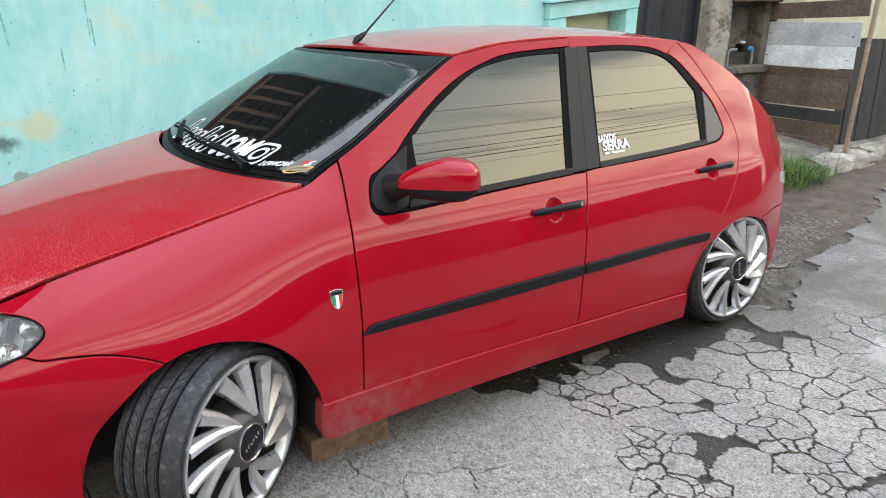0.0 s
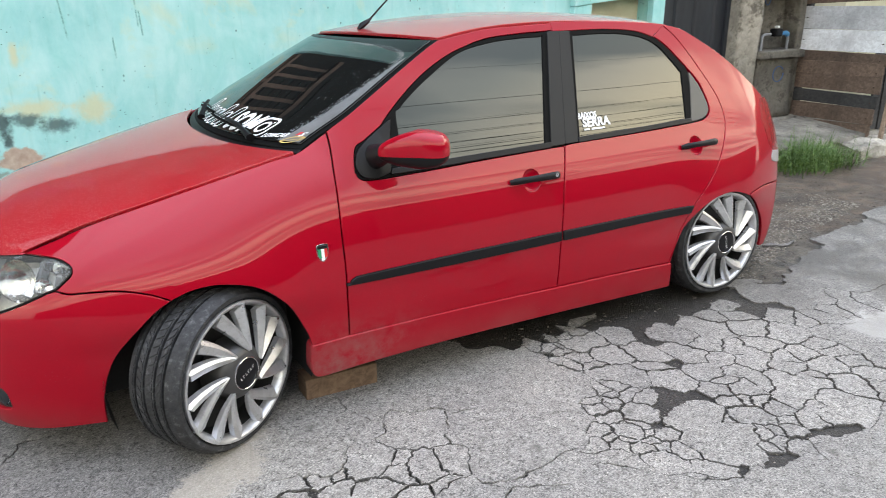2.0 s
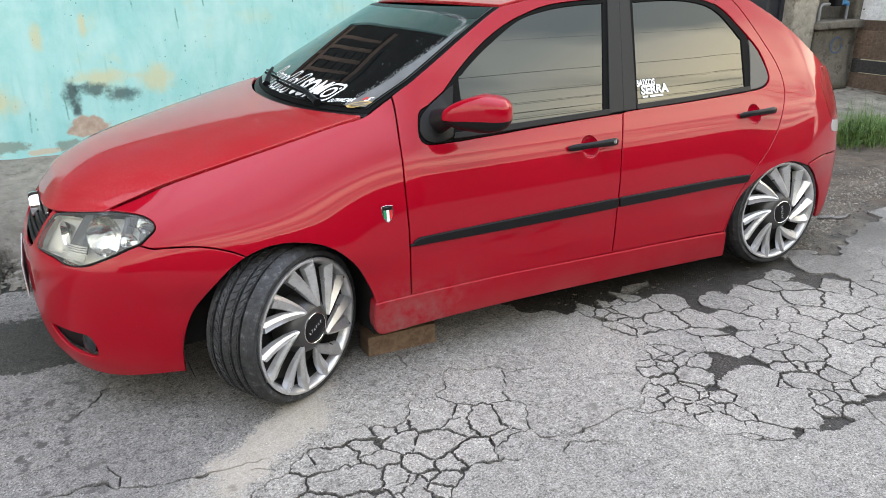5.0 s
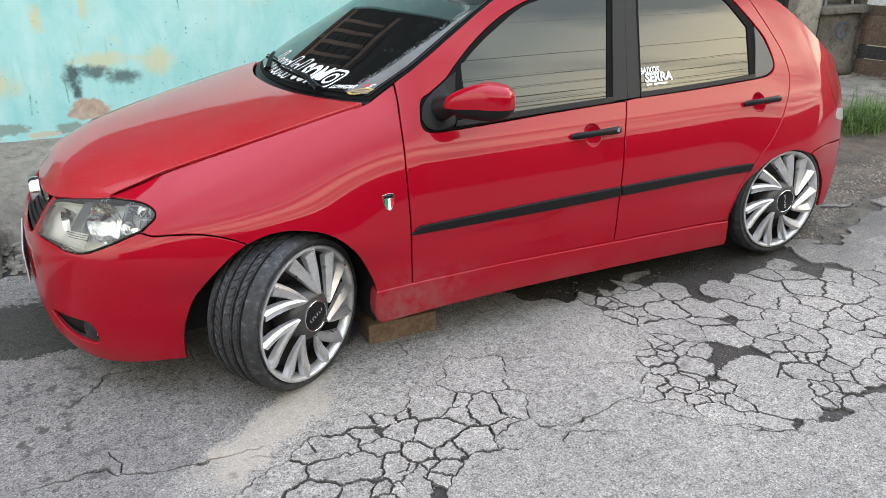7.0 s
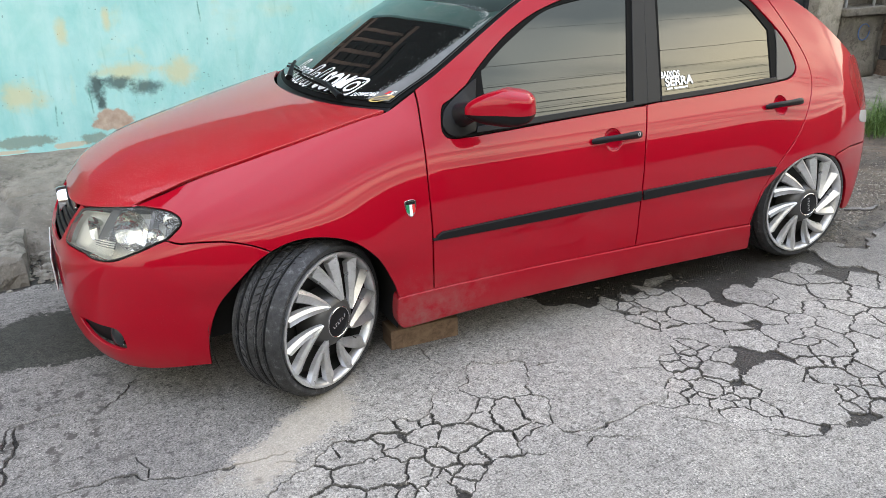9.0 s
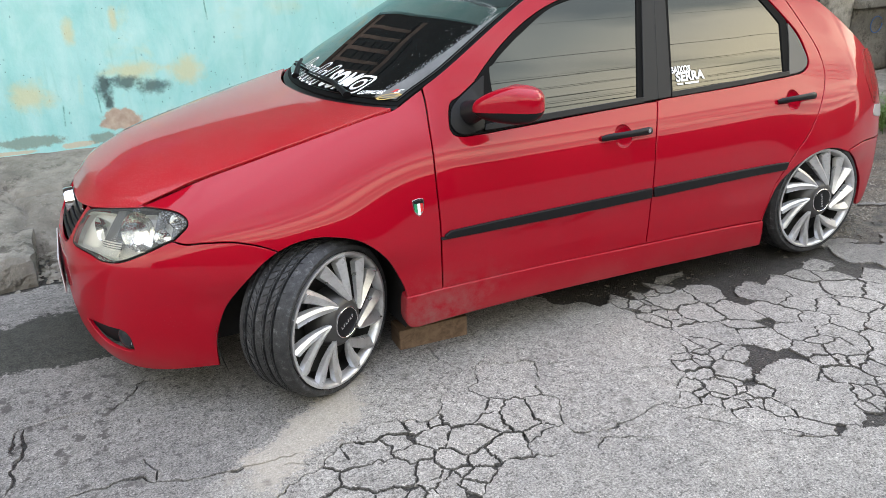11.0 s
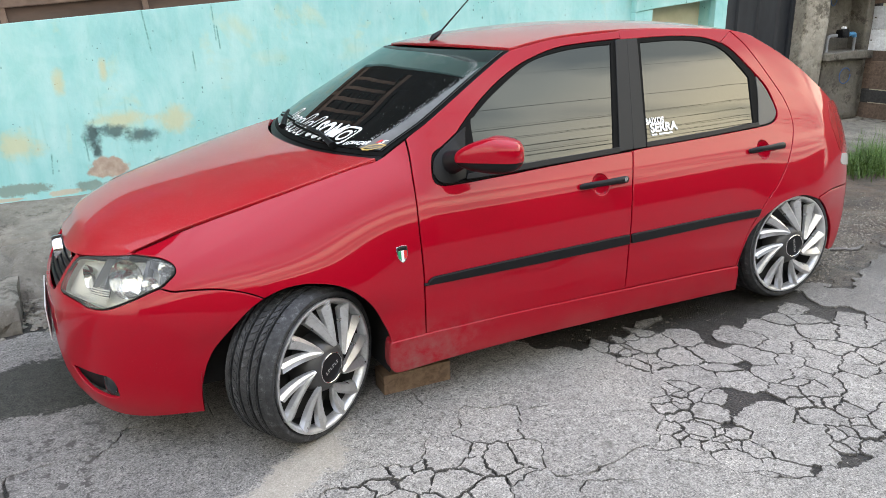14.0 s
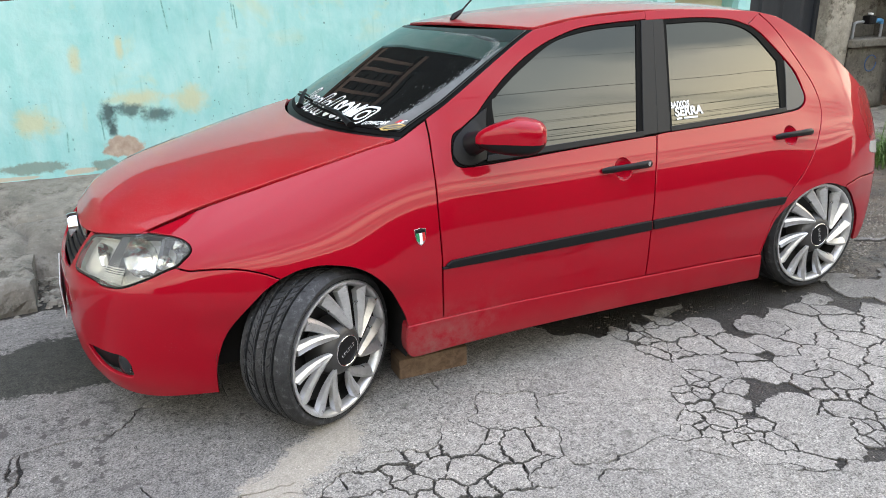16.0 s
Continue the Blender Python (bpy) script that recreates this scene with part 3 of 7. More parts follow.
def skin(surface, poly, holes=(), step=0.03, edge=0.02, depth=0.012, lift=0.0, turned=0.0025, mirror=False, core=(1.15, MID, 0.45), clipped=False):
    """A panel of a curved surface: (a, b) outlines mapped on it, with smooth normals and folded edges."""
    v, f, loops = sheet(poly, holes, step, edge)
    a, b, e = v[:, 0], v[:, 1], 1e-3

    def frame_of(a, b):
        p = surface(a, b)
        n = np.cross(surface(a + e, b) - surface(a - e, b), surface(a, b + e) - surface(a, b - e))
        return p, way * n / np.maximum(np.linalg.norm(n, axis=1), 1e-12)[:, None]

    way = 1.0
    p, n = frame_of(a, b)
    way = 1.0 if ((p - np.array(core)) * n).sum() > 0 else -1.0
    n = n * way
    tri = np.cross(p[f[:, 1]] - p[f[:, 0]], p[f[:, 2]] - p[f[:, 0]])
    if (tri * n[f[:, 0]]).sum() < 0:
        f = f[:, ::-1]
    p = p + n * lift
    verts, faces, norms = [p], [f], [n]
    k = len(p)
    for l in loops:
        q, m = frame_of(l[:, 0], l[:, 1])
        q = q + m * lift
        along = np.roll(q, -1, 0) - np.roll(q, 1, 0)
        out = np.cross(along, m)
        out /= np.maximum(np.linalg.norm(out, axis=1), 1e-9)[:, None]
        c = q.mean(0)
        if ((q - c) * out).sum() < 0:
            out = -out
        if l is not loops[0]:
            out = -out
        ring = [q, q + out * turned * 0.7 - m * turned * 0.5, q + out * turned - m * turned * 1.6, q + out * turned - m * depth]
        rn = [m, m * 0.6 + out * 0.8, out, out]
        cnt = len(l)
        for r, w in zip(ring, rn):
            verts.append(r)
            norms.append(w / np.maximum(np.linalg.norm(w, axis=1), 1e-9)[:, None])
        shown = np.ones(cnt, bool)
        if clipped:  # no rim where one outline runs outside the other
            mids = (l + np.roll(l, -1, 0)) / 2
            for o in loops:
                if o is not l and (o is loops[0] or l is loops[0]):
                    shown &= inside(o, mids) == (o is loops[0])
        for j in range(3):
            for i in np.flatnonzero(shown):
                i2 = (i + 1) % cnt
                quad = (k + j * cnt + i, k + j * cnt + i2, k + (j + 1) * cnt + i2, k + (j + 1) * cnt + i)
                faces.append(np.array([quad]))
        k += cnt * 4
    V, N = np.concatenate(verts), np.concatenate(norms)
    F = [tuple(t) for arr in faces for t in arr]
    if mirror:
        V, N = V * [1, -1, 1] + [0, 2 * MID, 0], N * [1, -1, 1]
        F = [t[::-1] for t in F]
    # turn the fold's faces the way of their normals
    G = []
    for t in F:
        if len(t) == 4:
            w = np.cross(V[t[1]] - V[t[0]], V[t[2]] - V[t[0]])
            if w @ (N[t[0]] + N[t[2]]) < 0:
                t = t[::-1]
        G.append(t)
    return V, G, N


def panel(name, surface, poly, mat, parent, holes=(), label="", mirror=False, **k):
    V, F, N = skin(surface, poly, holes, mirror=mirror, **k)
    return part_mesh(name, make_mesh(name, V, F, N), mat, parent, label)


car = thing("car", (1.15, MID, 0), "red five-door hatchback, lowered, parked on cracked asphalt beside the kerb", "car")

# outlines on the flank, as (along, height)
ARCH_F = [(-0.419, 0.165), (-0.411, 0.263), (-0.375, 0.367), (-0.319, 0.440), (-0.240, 0.518), (-0.187, 0.552)]
ARCH_F2 = [(-0.187, 0.552), (-0.12, 0.574), (-0.033, 0.576), (0.08, 0.542), (0.167, 0.463), (0.227, 0.352), (0.247, 0.285)]
SEAM_NOSE = [(-0.501, 0.612), (-0.46, 0.602), (-0.406, 0.603), (-0.319, 0.599), (-0.24, 0.580), (-0.187, 0.556)]
SEAM_F = [(0.386, 0.291), (0.384, 0.40), (0.383, 0.516), (0.381, 0.681), (0.392, 0.83), (0.403, 0.93), (0.404, 0.985)]
SEAM_M = [(1.325, 0.273), (1.326, 0.382), (1.331, 0.506), (1.348, 0.691), (1.384, 0.826), (1.390, 0.846)]
SEAM_R = [(2.003, 0.242), (2.053, 0.409), (2.126, 0.52), (2.212, 0.601), (2.293, 0.694), (2.371, 0.811), (2.391, 0.884), (2.372, 0.966), (2.322, 1.05), (2.234, 1.172), (2.176, 1.238), (2.11, 1.289)]
ARCH_R = [(2.012, 0.232), (2.034, 0.330), (2.082, 0.418), (2.16, 0.482), (2.263, 0.523), (2.391, 0.529), (2.517, 0.491)]
ARCH_R2 = [(2.522, 0.489), (2.63, 0.414), (2.73, 0.303), (2.775, 0.17)]
BELT_F = [(0.471, 0.850), (0.512, 0.824), (0.738, 0.828), (0.996, 0.838), (1.295, 0.846), (1.388, 0.846)]
BELT_R = [(1.392, 0.848), (1.459, 0.853), (1.785, 0.858), (2.141, 0.868), (2.225, 0.873)]
WIN_TOP = [(2.11, 1.287), (2.03, 1.243), (1.922, 1.271), (1.739, 1.283), (1.462, 1.281), (1.44, 1.281), (1.271, 1.274), (1.127, 1.262), (1.01, 1.234), (0.923, 1.204), (0.835, 1.162), (0.746, 1.107), (0.66, 1.042), (0.60, 0.990)]
WIN_BACK = [(2.225, 0.873), (2.265, 0.884), (2.293, 0.907), (2.296, 0.944), (2.267, 1.029), (2.207, 1.098), (2.165, 1.14), (2.095, 1.205), (2.03, 1.243)]
A_EDGE = [(0.404, 0.990), (0.438, 1.011), (0.561, 1.079), (0.698, 1.157), (0.84, 1.235), (0.904, 1.266)]
HOOD_SIDE = [(0.400, 0.985), (0.297, 0.933), (0.192, 0.912), (0.007, 0.871), (-0.193, 0.825), (-0.403, 0.773), (-0.533, 0.733), (-0.685, 0.690)]
LAMP_TOP = [(-0.685, 0.690), (-0.60, 0.693), (-0.511, 0.691), (-0.462, 0.677), (-0.452, 0.656), (-0.479, 0.631), (-0.501, 0.614)]
LAMP_LOW = [(-0.501, 0.614), (-0.535, 0.603), (-0.611, 0.573), (-0.693, 0.547), (-0.775, 0.543), (-0.834, 0.552), (-0.93, 0.556)]


def inset(poly, d):
    """An outline drawn in by d, for the gaps between panels."""
    poly = tidy(poly)
    t = np.roll(poly, -1, 0) - np.roll(poly, 1, 0)
    n = np.stack([-t[:, 1], t[:, 0]], 1) / np.maximum(np.linalg.norm(t, axis=1), 1e-9)[:, None]
    area = (poly[:, 0] * np.roll(poly[:, 1], -1) - np.roll(poly[:, 0], -1) * poly[:, 1]).sum()
    return poly + n * d * (1 if area > 0 else -1)


fender_line = outline(SEAM_NOSE[::-1], [SEAM_NOSE[0], LAMP_TOP[-1]], LAMP_TOP[::-1], HOOD_SIDE[::-1], SEAM_F[::-1], [(0.386, 0.289), (0.25, 0.283)], ARCH_F2[::-1])
bumper_line = outline(ARCH_F, SEAM_NOSE[::-1], LAMP_LOW, [(-0.93, 0.556), (-0.968, 0.558), (-0.985, 0.585), (-0.987, 0.63), (-0.965, 0.664)], [(-0.965, 0.664), (-1.02, 0.668)], [(-1.02, 0.668), (-1.035, 0.62), (-1.05, 0.558), (-1.10, 0.537), (-1.2, 0.53), (U_FRONT, 0.53)], [(U_FRONT, 0.15), (-1.0, 0.145), (-0.7, 0.15), (-0.5, 0.163), (-0.419, 0.165)])
door_f_line = outline(SEAM_F, A_EDGE, [(0.904, 1.266), (1.119, 1.299), (1.30, 1.309), (1.465, 1.315)], [(1.465, 1.315), (1.462, 1.281)], WIN_TOP[4:], [(0.60, 0.990), (0.53, 0.950), (0.49, 0.93), (0.474, 0.88), (0.471, 0.85)], BELT_F, SEAM_M[::-1], [(1.325, 0.273), (0.815, 0.287), (0.386, 0.291)])
door_r_line = outline(SEAM_M, BELT_R, WIN_BACK, [(2.03, 1.243), (2.11, 1.289)], SEAM_R[::-1], [(2.003, 0.242), (1.763, 0.256), (1.325, 0.273)])
rail_line = outline([(1.465, 1.315), (1.723, 1.313), (2.028, 1.299), (2.13, 1.290)], [(2.13, 1.290), (2.11, 1.287)], [(2.11, 1.287), (2.03, 1.243)], [(2.03, 1.243), (1.922, 1.271), (1.739, 1.283), (1.54, 1.282), (1.462, 1.281)])
quarter_line = outline([(2.13, 1.290), (2.247, 1.262), (2.432, 1.172), (2.649, 1.043), (2.80, 0.935)], [(2.80, 0.935), (2.85, 0.80), (2.90, 0.62), (2.93, 0.505)], [(2.93, 0.505), (2.80, 0.512), (2.65, 0.519), (2.53, 0.505), (2.517, 0.491)], ARCH_R[::-1], SEAM_R)
tail_line = outline([(2.522, 0.489), (2.54, 0.502), (2.65, 0.515), (2.80, 0.508), (2.93, 0.50), (U_REAR, 0.50)], [(U_REAR, 0.16), (2.9, 0.155), (2.775, 0.17)], ARCH_R2[::-1])
sill_line = outline([(0.285, 0.161), (0.262, 0.168), (0.249, 0.19), (0.246, 0.23), (0.25, 0.285)], [(0.386, 0.288), (0.815, 0.284), (1.325, 0.266), (1.763, 0.248), (2.012, 0.233)], [(2.012, 0.233), (2.022, 0.18), (2.033, 0.118)], [(2.03, 0.118), (1.45, 0.147), (0.993, 0.164), (0.721, 0.169), (0.47, 0.168), (0.285, 0.161)])
lamp_line = outline(LAMP_TOP, LAMP_LOW, [(-0.93, 0.556), (-0.985, 0.56), (-0.998, 0.60), (-0.985, 0.645), (-0.955, 0.665), (-0.80, 0.684), (-0.685, 0.690)])

# round hand cups behind the door handles
CUP_F = np.array([(1.192 + 0.0445 * math.cos(t), 0.738 + 0.0445 * math.sin(t)) for t in np.linspace(0, 2 * math.pi, 40, endpoint=False)])
CUP_R = CUP_F + np.array((0.953, 0.030))
for flip in (False, True):
    o = dict(mirror=flip)
    panel("front_fender", side, inset(fender_line, 0.0045), PAINT, car, **o)
    d1 = panel("front_door", side, inset(door_f_line, 0.005), PAINT, car, holes=[CUP_F], **o)
    d2 = panel("rear_door", side, inset(door_r_line, 0.005), PAINT, car, holes=[CUP_R], **o)
    panel("roof_rail", side, inset(rail_line, 0.001), PAINT, car, **o)
    panel("rear_quarter_panel", side, inset(quarter_line, 0.003), PAINT, car, **o)
    panel("side_skirt", side, sill_line, PAINT, car, lift=0.006, depth=0.05, turned=0.007, **o)
    # added near-black sheet behind the panels; its colour stands for shade in the gaps
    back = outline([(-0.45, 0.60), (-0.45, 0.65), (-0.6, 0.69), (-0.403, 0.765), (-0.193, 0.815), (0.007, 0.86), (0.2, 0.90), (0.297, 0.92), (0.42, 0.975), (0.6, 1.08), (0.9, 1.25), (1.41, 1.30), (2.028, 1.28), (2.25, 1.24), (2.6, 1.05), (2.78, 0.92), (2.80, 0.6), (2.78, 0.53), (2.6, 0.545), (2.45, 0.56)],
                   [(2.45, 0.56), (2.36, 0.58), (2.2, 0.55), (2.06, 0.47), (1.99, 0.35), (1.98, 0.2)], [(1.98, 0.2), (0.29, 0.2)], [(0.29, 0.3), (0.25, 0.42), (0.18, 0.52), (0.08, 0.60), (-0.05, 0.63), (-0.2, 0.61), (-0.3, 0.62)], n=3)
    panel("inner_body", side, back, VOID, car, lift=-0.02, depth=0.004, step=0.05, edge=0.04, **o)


FOG_HOLE = outline([(-0.946, 0.300), (-0.88, 0.308), (-0.801, 0.309), (-0.735, 0.308), (-0.709, 0.288), (-0.703, 0.255), (-0.709, 0.228), (-0.762, 0.222), (-0.854, 0.235), (-0.915, 0.266), (-0.946, 0.300)])
for flip in (False, True):
    panel("front_bumper", side, inset(bumper_line, 0.004), PAINT, car, holes=[FOG_HOLE], mirror=flip)
    panel("rear_bumper", side, inset(tail_line, 0.004), PAINT, car, mirror=flip)


# bonnet, windscreen, roof and tailgate: sheets between the left edge and its mirror image
def edge_curve(pts, t):
    c = catmull(pts, 20)
    s = np.concatenate([[0], np.cumsum(np.linalg.norm(np.diff(c, axis=0), axis=1))])
    s /= s[-1]
    return np.stack([np.interp(t, s, c[:, i]) for i in range(c.shape[1])], -1)


def across(edge, bow, crown, power=2.0, nose=2.2):
    """A sheet (s, t): s from -1 at the left edge to 1 at the right; bow and crown give its forward and upward swell along t."""
    c = catmull(crown, 12)
    swell = c[:, 0], c[:, 1]

    def f(s, t):
        s, t = np.asarray(s, float), np.asarray(t, float)
        uz = edge_curve(edge, np.clip(t, 0, 1))
        p = side(uz[..., 0], uz[..., 1])
        w = 1 - np.abs(s) ** power
        b0, b1 = bow
        cr = np.interp(t, *swell)
        wx = (1 - np.abs(s) ** (nose + (power - nose) * np.clip(t * 2.5, 0, 1)))
        return np.stack([p[..., 0] + wx * (b0 * (1 - t) + b1 * t), MID + s * (MID - p[..., 1]), p[..., 2] + w * cr], -1)
    return f


def rect(s0, s1, t0, t1):
    return np.array([(s0, t0), (s1, t0), (s1, t1), (s0, t1)], float)


hood_surface = across([(-0.685, 0.694), (-0.533, 0.737), (-0.403, 0.777), (-0.193, 0.829), (0.007, 0.875), (0.192, 0.916), (0.297, 0.937)], (-0.18, -0.135), [(0, -0.036), (0.04, -0.006), (0.10, 0.020), (0.3, 0.030), (0.65, 0.012), (1, -0.012)], 2.2, 3.2)
glass_surface = across([(0.31, 0.944), (0.438, 1.015), (0.561, 1.083), (0.698, 1.161), (0.84, 1.239), (0.904, 1.270)], (-0.125, -0.08), [(0, -0.01), (0.5, 0.0), (1, 0.0)], 2.2)
roof_surface = across([(0.904, 1.270), (1.119, 1.303), (1.41, 1.318), (1.723, 1.314), (2.028, 1.298), (2.247, 1.266)], (-0.08, 0.10), [(0, 0.012), (0.5, 0.038), (1, 0.028)], 2.4)
gate_surface = across([(2.247, 1.262), (2.432, 1.172), (2.649, 1.043), (2.80, 0.93), (2.86, 0.80), (2.90, 0.62), (2.93, 0.51)], (0.10, 0.12), [(0, 0.03), (0.5, 0.0), (1, 0.0)], 2.6)
hood = panel("hood", hood_surface, rect(-0.993, 0.993, 0.0, 0.985), WET, car, step=0.04, edge=0.012, label="red bonnet covered with dried water drops")
panel("roof", roof_surface, rect(-0.975, 0.975, 0.012, 0.99), WET, car, step=0.04, edge=0.012)
panel("windshield", glass_surface, rect(-0.966, 0.966, 0.03, 0.978), SCREEN, car, step=0.05, edge=0.04, label="dark tinted windscreen with white lettering")
panel("windshield_seal", glass_surface, rect(-0.995, 0.995, -0.0, 1.0), RUBBER, car, step=0.05, edge=0.04, lift=-0.006)
panel("tailgate", gate_surface, rect(-0.99, 0.99, 0.0, 1.0), PAINT, car, holes=[rect(-0.85, 0.85, 0.1, 0.48)], step=0.05, edge=0.04)
panel("rear_window", gate_surface, rect(-0.87, 0.87, 0.09, 0.49), GLASS, car, step=0.05, edge=0.04, lift=-0.004)


# side glass, pillars and trim
def flank_trim(flip):
    o = dict(mirror=flip)
    win_f = outline([(0.655, 0.850), (0.664, 1.02), (0.69, 1.050), (0.741, 1.088), (0.83, 1.143), (0.98, 1.221), (1.124, 1.253), (1.269, 1.266), (1.413, 1.269)], [(1.413, 1.269), (1.302, 0.862)], [(1.302, 0.862), (0.996, 0.855), (0.655, 0.845)])
    win_r = outline([(1.474, 0.866), (1.562, 1.268)], [(1.562, 1.268), (1.735, 1.271), (1.868, 1.264), (1.983, 1.243), (2.059, 1.205), (2.12, 1.145), (2.172, 1.085)], [(2.172, 1.085), (2.131, 0.884)], [(2.131, 0.884), (1.942, 0.876), (1.768, 0.872), (1.474, 0.866)])
    seal = outline(WIN_TOP[2:][::-1], [(1.922, 1.271), (2.03, 1.243), (2.095, 1.205), (2.165, 1.14), (2.207, 1.098)], [(2.207, 1.098), (2.20, 1.0), (2.155, 0.870)], [(2.141, 0.868), (1.785, 0.858), (1.459, 0.853), (1.295, 0.846), (0.996, 0.838), (0.738, 0.828), (0.512, 0.824), (0.471, 0.85), (0.474, 0.88), (0.49, 0.93), (0.52, 0.947), (0.6, 0.990)])
    panel("window_seal", side, inset(seal, 0.001), RUBBER, car, holes=[inset(win_f, 0.004), inset(win_r, 0.004)], lift=-0.004, depth=0.02, **o)
    panel("front_side_window", side, win_f, GLASS, car, lift=-0.009, depth=0.004, turned=0.001, **o)
    panel("rear_side_window", side, win_r, GLASS, car, lift=-0.009, depth=0.004, turned=0.001, **o)
    for a, b in ((0.0, 0.505), (0.53, 1.0)):
        piece = []
        for z in np.linspace(0.0, 1.0, 6):
            l, r = np.array((1.322, 0.852)) * (1 - z) + np.array((1.434, 1.279)) * z, np.array((1.462, 0.855)) * (1 - z) + np.array((1.549, 1.279)) * z
            piece.append((l + (r - l) * a, l + (r - l) * b))
        panel("pillar_trim", side, np.array([p[0] for p in piece] + [p[1] for p in piece[::-1]]), TRIM, car, lift=0.0015, depth=0.008, turned=0.002, **o)
    tri = outline([(2.155, 0.874), (2.21, 0.877), (2.255, 0.889), (2.284, 0.911), (2.286, 0.945), (2.257, 1.022), (2.214, 1.080)], [(2.214, 1.080), (2.196, 1.0), (2.155, 0.874)])
    panel("quarter_trim", side, tri, QUARTER_GREY, car, lift=0.0, depth=0.008, turned=0.002, **o)
    sill = np.array([(0.60, 0.832), (0.738, 0.834), (0.996, 0.841), (1.318, 0.848), (1.320, 0.864), (0.996, 0.858), (0.738, 0.852), (0.61, 0.848)])
    panel("window_sill_strip", side, sill, BLACK, car, lift=0.006, depth=0.012, turned=0.003, **o)
    sill = np.array([(1.466, 0.853), (1.785, 0.859), (2.15, 0.870), (2.15, 0.884), (1.785, 0.874), (1.47, 0.869)])
    panel("window_sill_strip", side, sill, BLACK, car, lift=0.005, depth=0.012, turned=0.003, **o)
    # rub strips along the doors
    panel("side_moulding", side, outline([(0.404, 0.490), (0.400, 0.497), (0.42, 0.508)], [(0.42, 0.508), (0.6, 0.511), (0.9, 0.513), (1.322, 0.513)], [(1.322, 0.480), (0.9, 0.481), (0.42, 0.487), (0.404, 0.490)], n=4), BLACK, car, lift=0.010, depth=0.014, turned=0.004, **o)
    panel("side_moulding", side, outline([(1.338, 0.480), (1.338, 0.513)], [(1.338, 0.513), (1.7, 0.510), (2.096, 0.504)], [(2.096, 0.504), (2.084, 0.477)], [(2.084, 0.477), (1.7, 0.479), (1.338, 0.480)], n=4), BLACK, car, lift=0.010, depth=0.014, turned=0.004, **o)


for flip in (False, True):
    flank_trim(flip)


# ---- wheels ----
def lathe(profile, n=64, close=False):
    """A body of revolution about the y axis: profile of (radius, y)."""
    m = len(profile)
    v = [(r * math.cos(2 * math.pi * i / n), y, r * math.sin(2 * math.pi * i / n)) for i in range(n) for r, y in profile]
    f = [(i * m + j, i * m + j + 1, (i + 1) % n * m + j + 1, (i + 1) % n * m + j) for i in range(n) for j in range(m - 1 if not close else m)]
    if close:
        f = [(i * m + j, i * m + (j + 1) % m, (i + 1) % n * m + (j + 1) % m, (i + 1) % n * m + j) for i in range(n) for j in range(m)]
    return v, f


def fixed(name, v, f, mat, parent, label="", smooth=True, pose_m=None):
    """A mesh part with outward normals."""
    bm = bmesh.new()
    vs = [bm.verts.new(p) for p in v]
    for q in f:
        try:
            bm.faces.new([vs[i] for i in q])
        except ValueError:
            pass
    bmesh.ops.recalc_face_normals(bm, faces=bm.faces)
    for q in bm.faces:
        q.smooth = smooth
    me = bpy.data.meshes.new(name)
    bm.to_mesh(me)
    bm.free()
    if smooth:
        me.set_sharp_from_angle(angle=radians(38))
    ob = part_mesh(name, me, mat, parent, label)
    if pose_m is not None:
        ob.matrix_basis = pose_m
    return ob


BARREL = Mat("dark_rim_barrel", (0.035, 0.034, 0.033), 0.5, 0.3)
TYRE_R, RIM_R, TYRE_W = 0.276, 0.237, 0.205


def tyre_mesh(parent, pose_m):
    h = TYRE_W / 2
    prof = [(RIM_R - 0.012, -h + 0.028), (RIM_R - 0.004, -h + 0.008), (RIM_R + 0.010, -h - 0.003), (RIM_R + 0.022, -h - 0.003), (TYRE_R - 0.014, -h + 0.004), (TYRE_R - 0.006, -h + 0.012)]
    # ribs and grooves across the tread
    tread = []
    for y in (-0.058, -0.022, 0.022, 0.058):
        tread += [(TYRE_R - 0.001, y - 0.005), (TYRE_R - 0.011, y - 0.0042), (TYRE_R - 0.011, y + 0.0042), (TYRE_R - 0.001, y + 0.005)]
    prof = prof + [(TYRE_R - 0.002, -h + 0.022)] + tread + [(TYRE_R - 0.002, h - 0.022), (TYRE_R - 0.006, h - 0.012), (TYRE_R - 0.016, h - 0.004), (RIM_R + 0.02, h), (RIM_R, h - 0.01), (RIM_R - 0.012, h - 0.028)]
    v, f = lathe(prof, 96)
    return fixed("wheel", v, f, TYRE, parent, "worn black low-profile tyre", pose_m=pose_m)


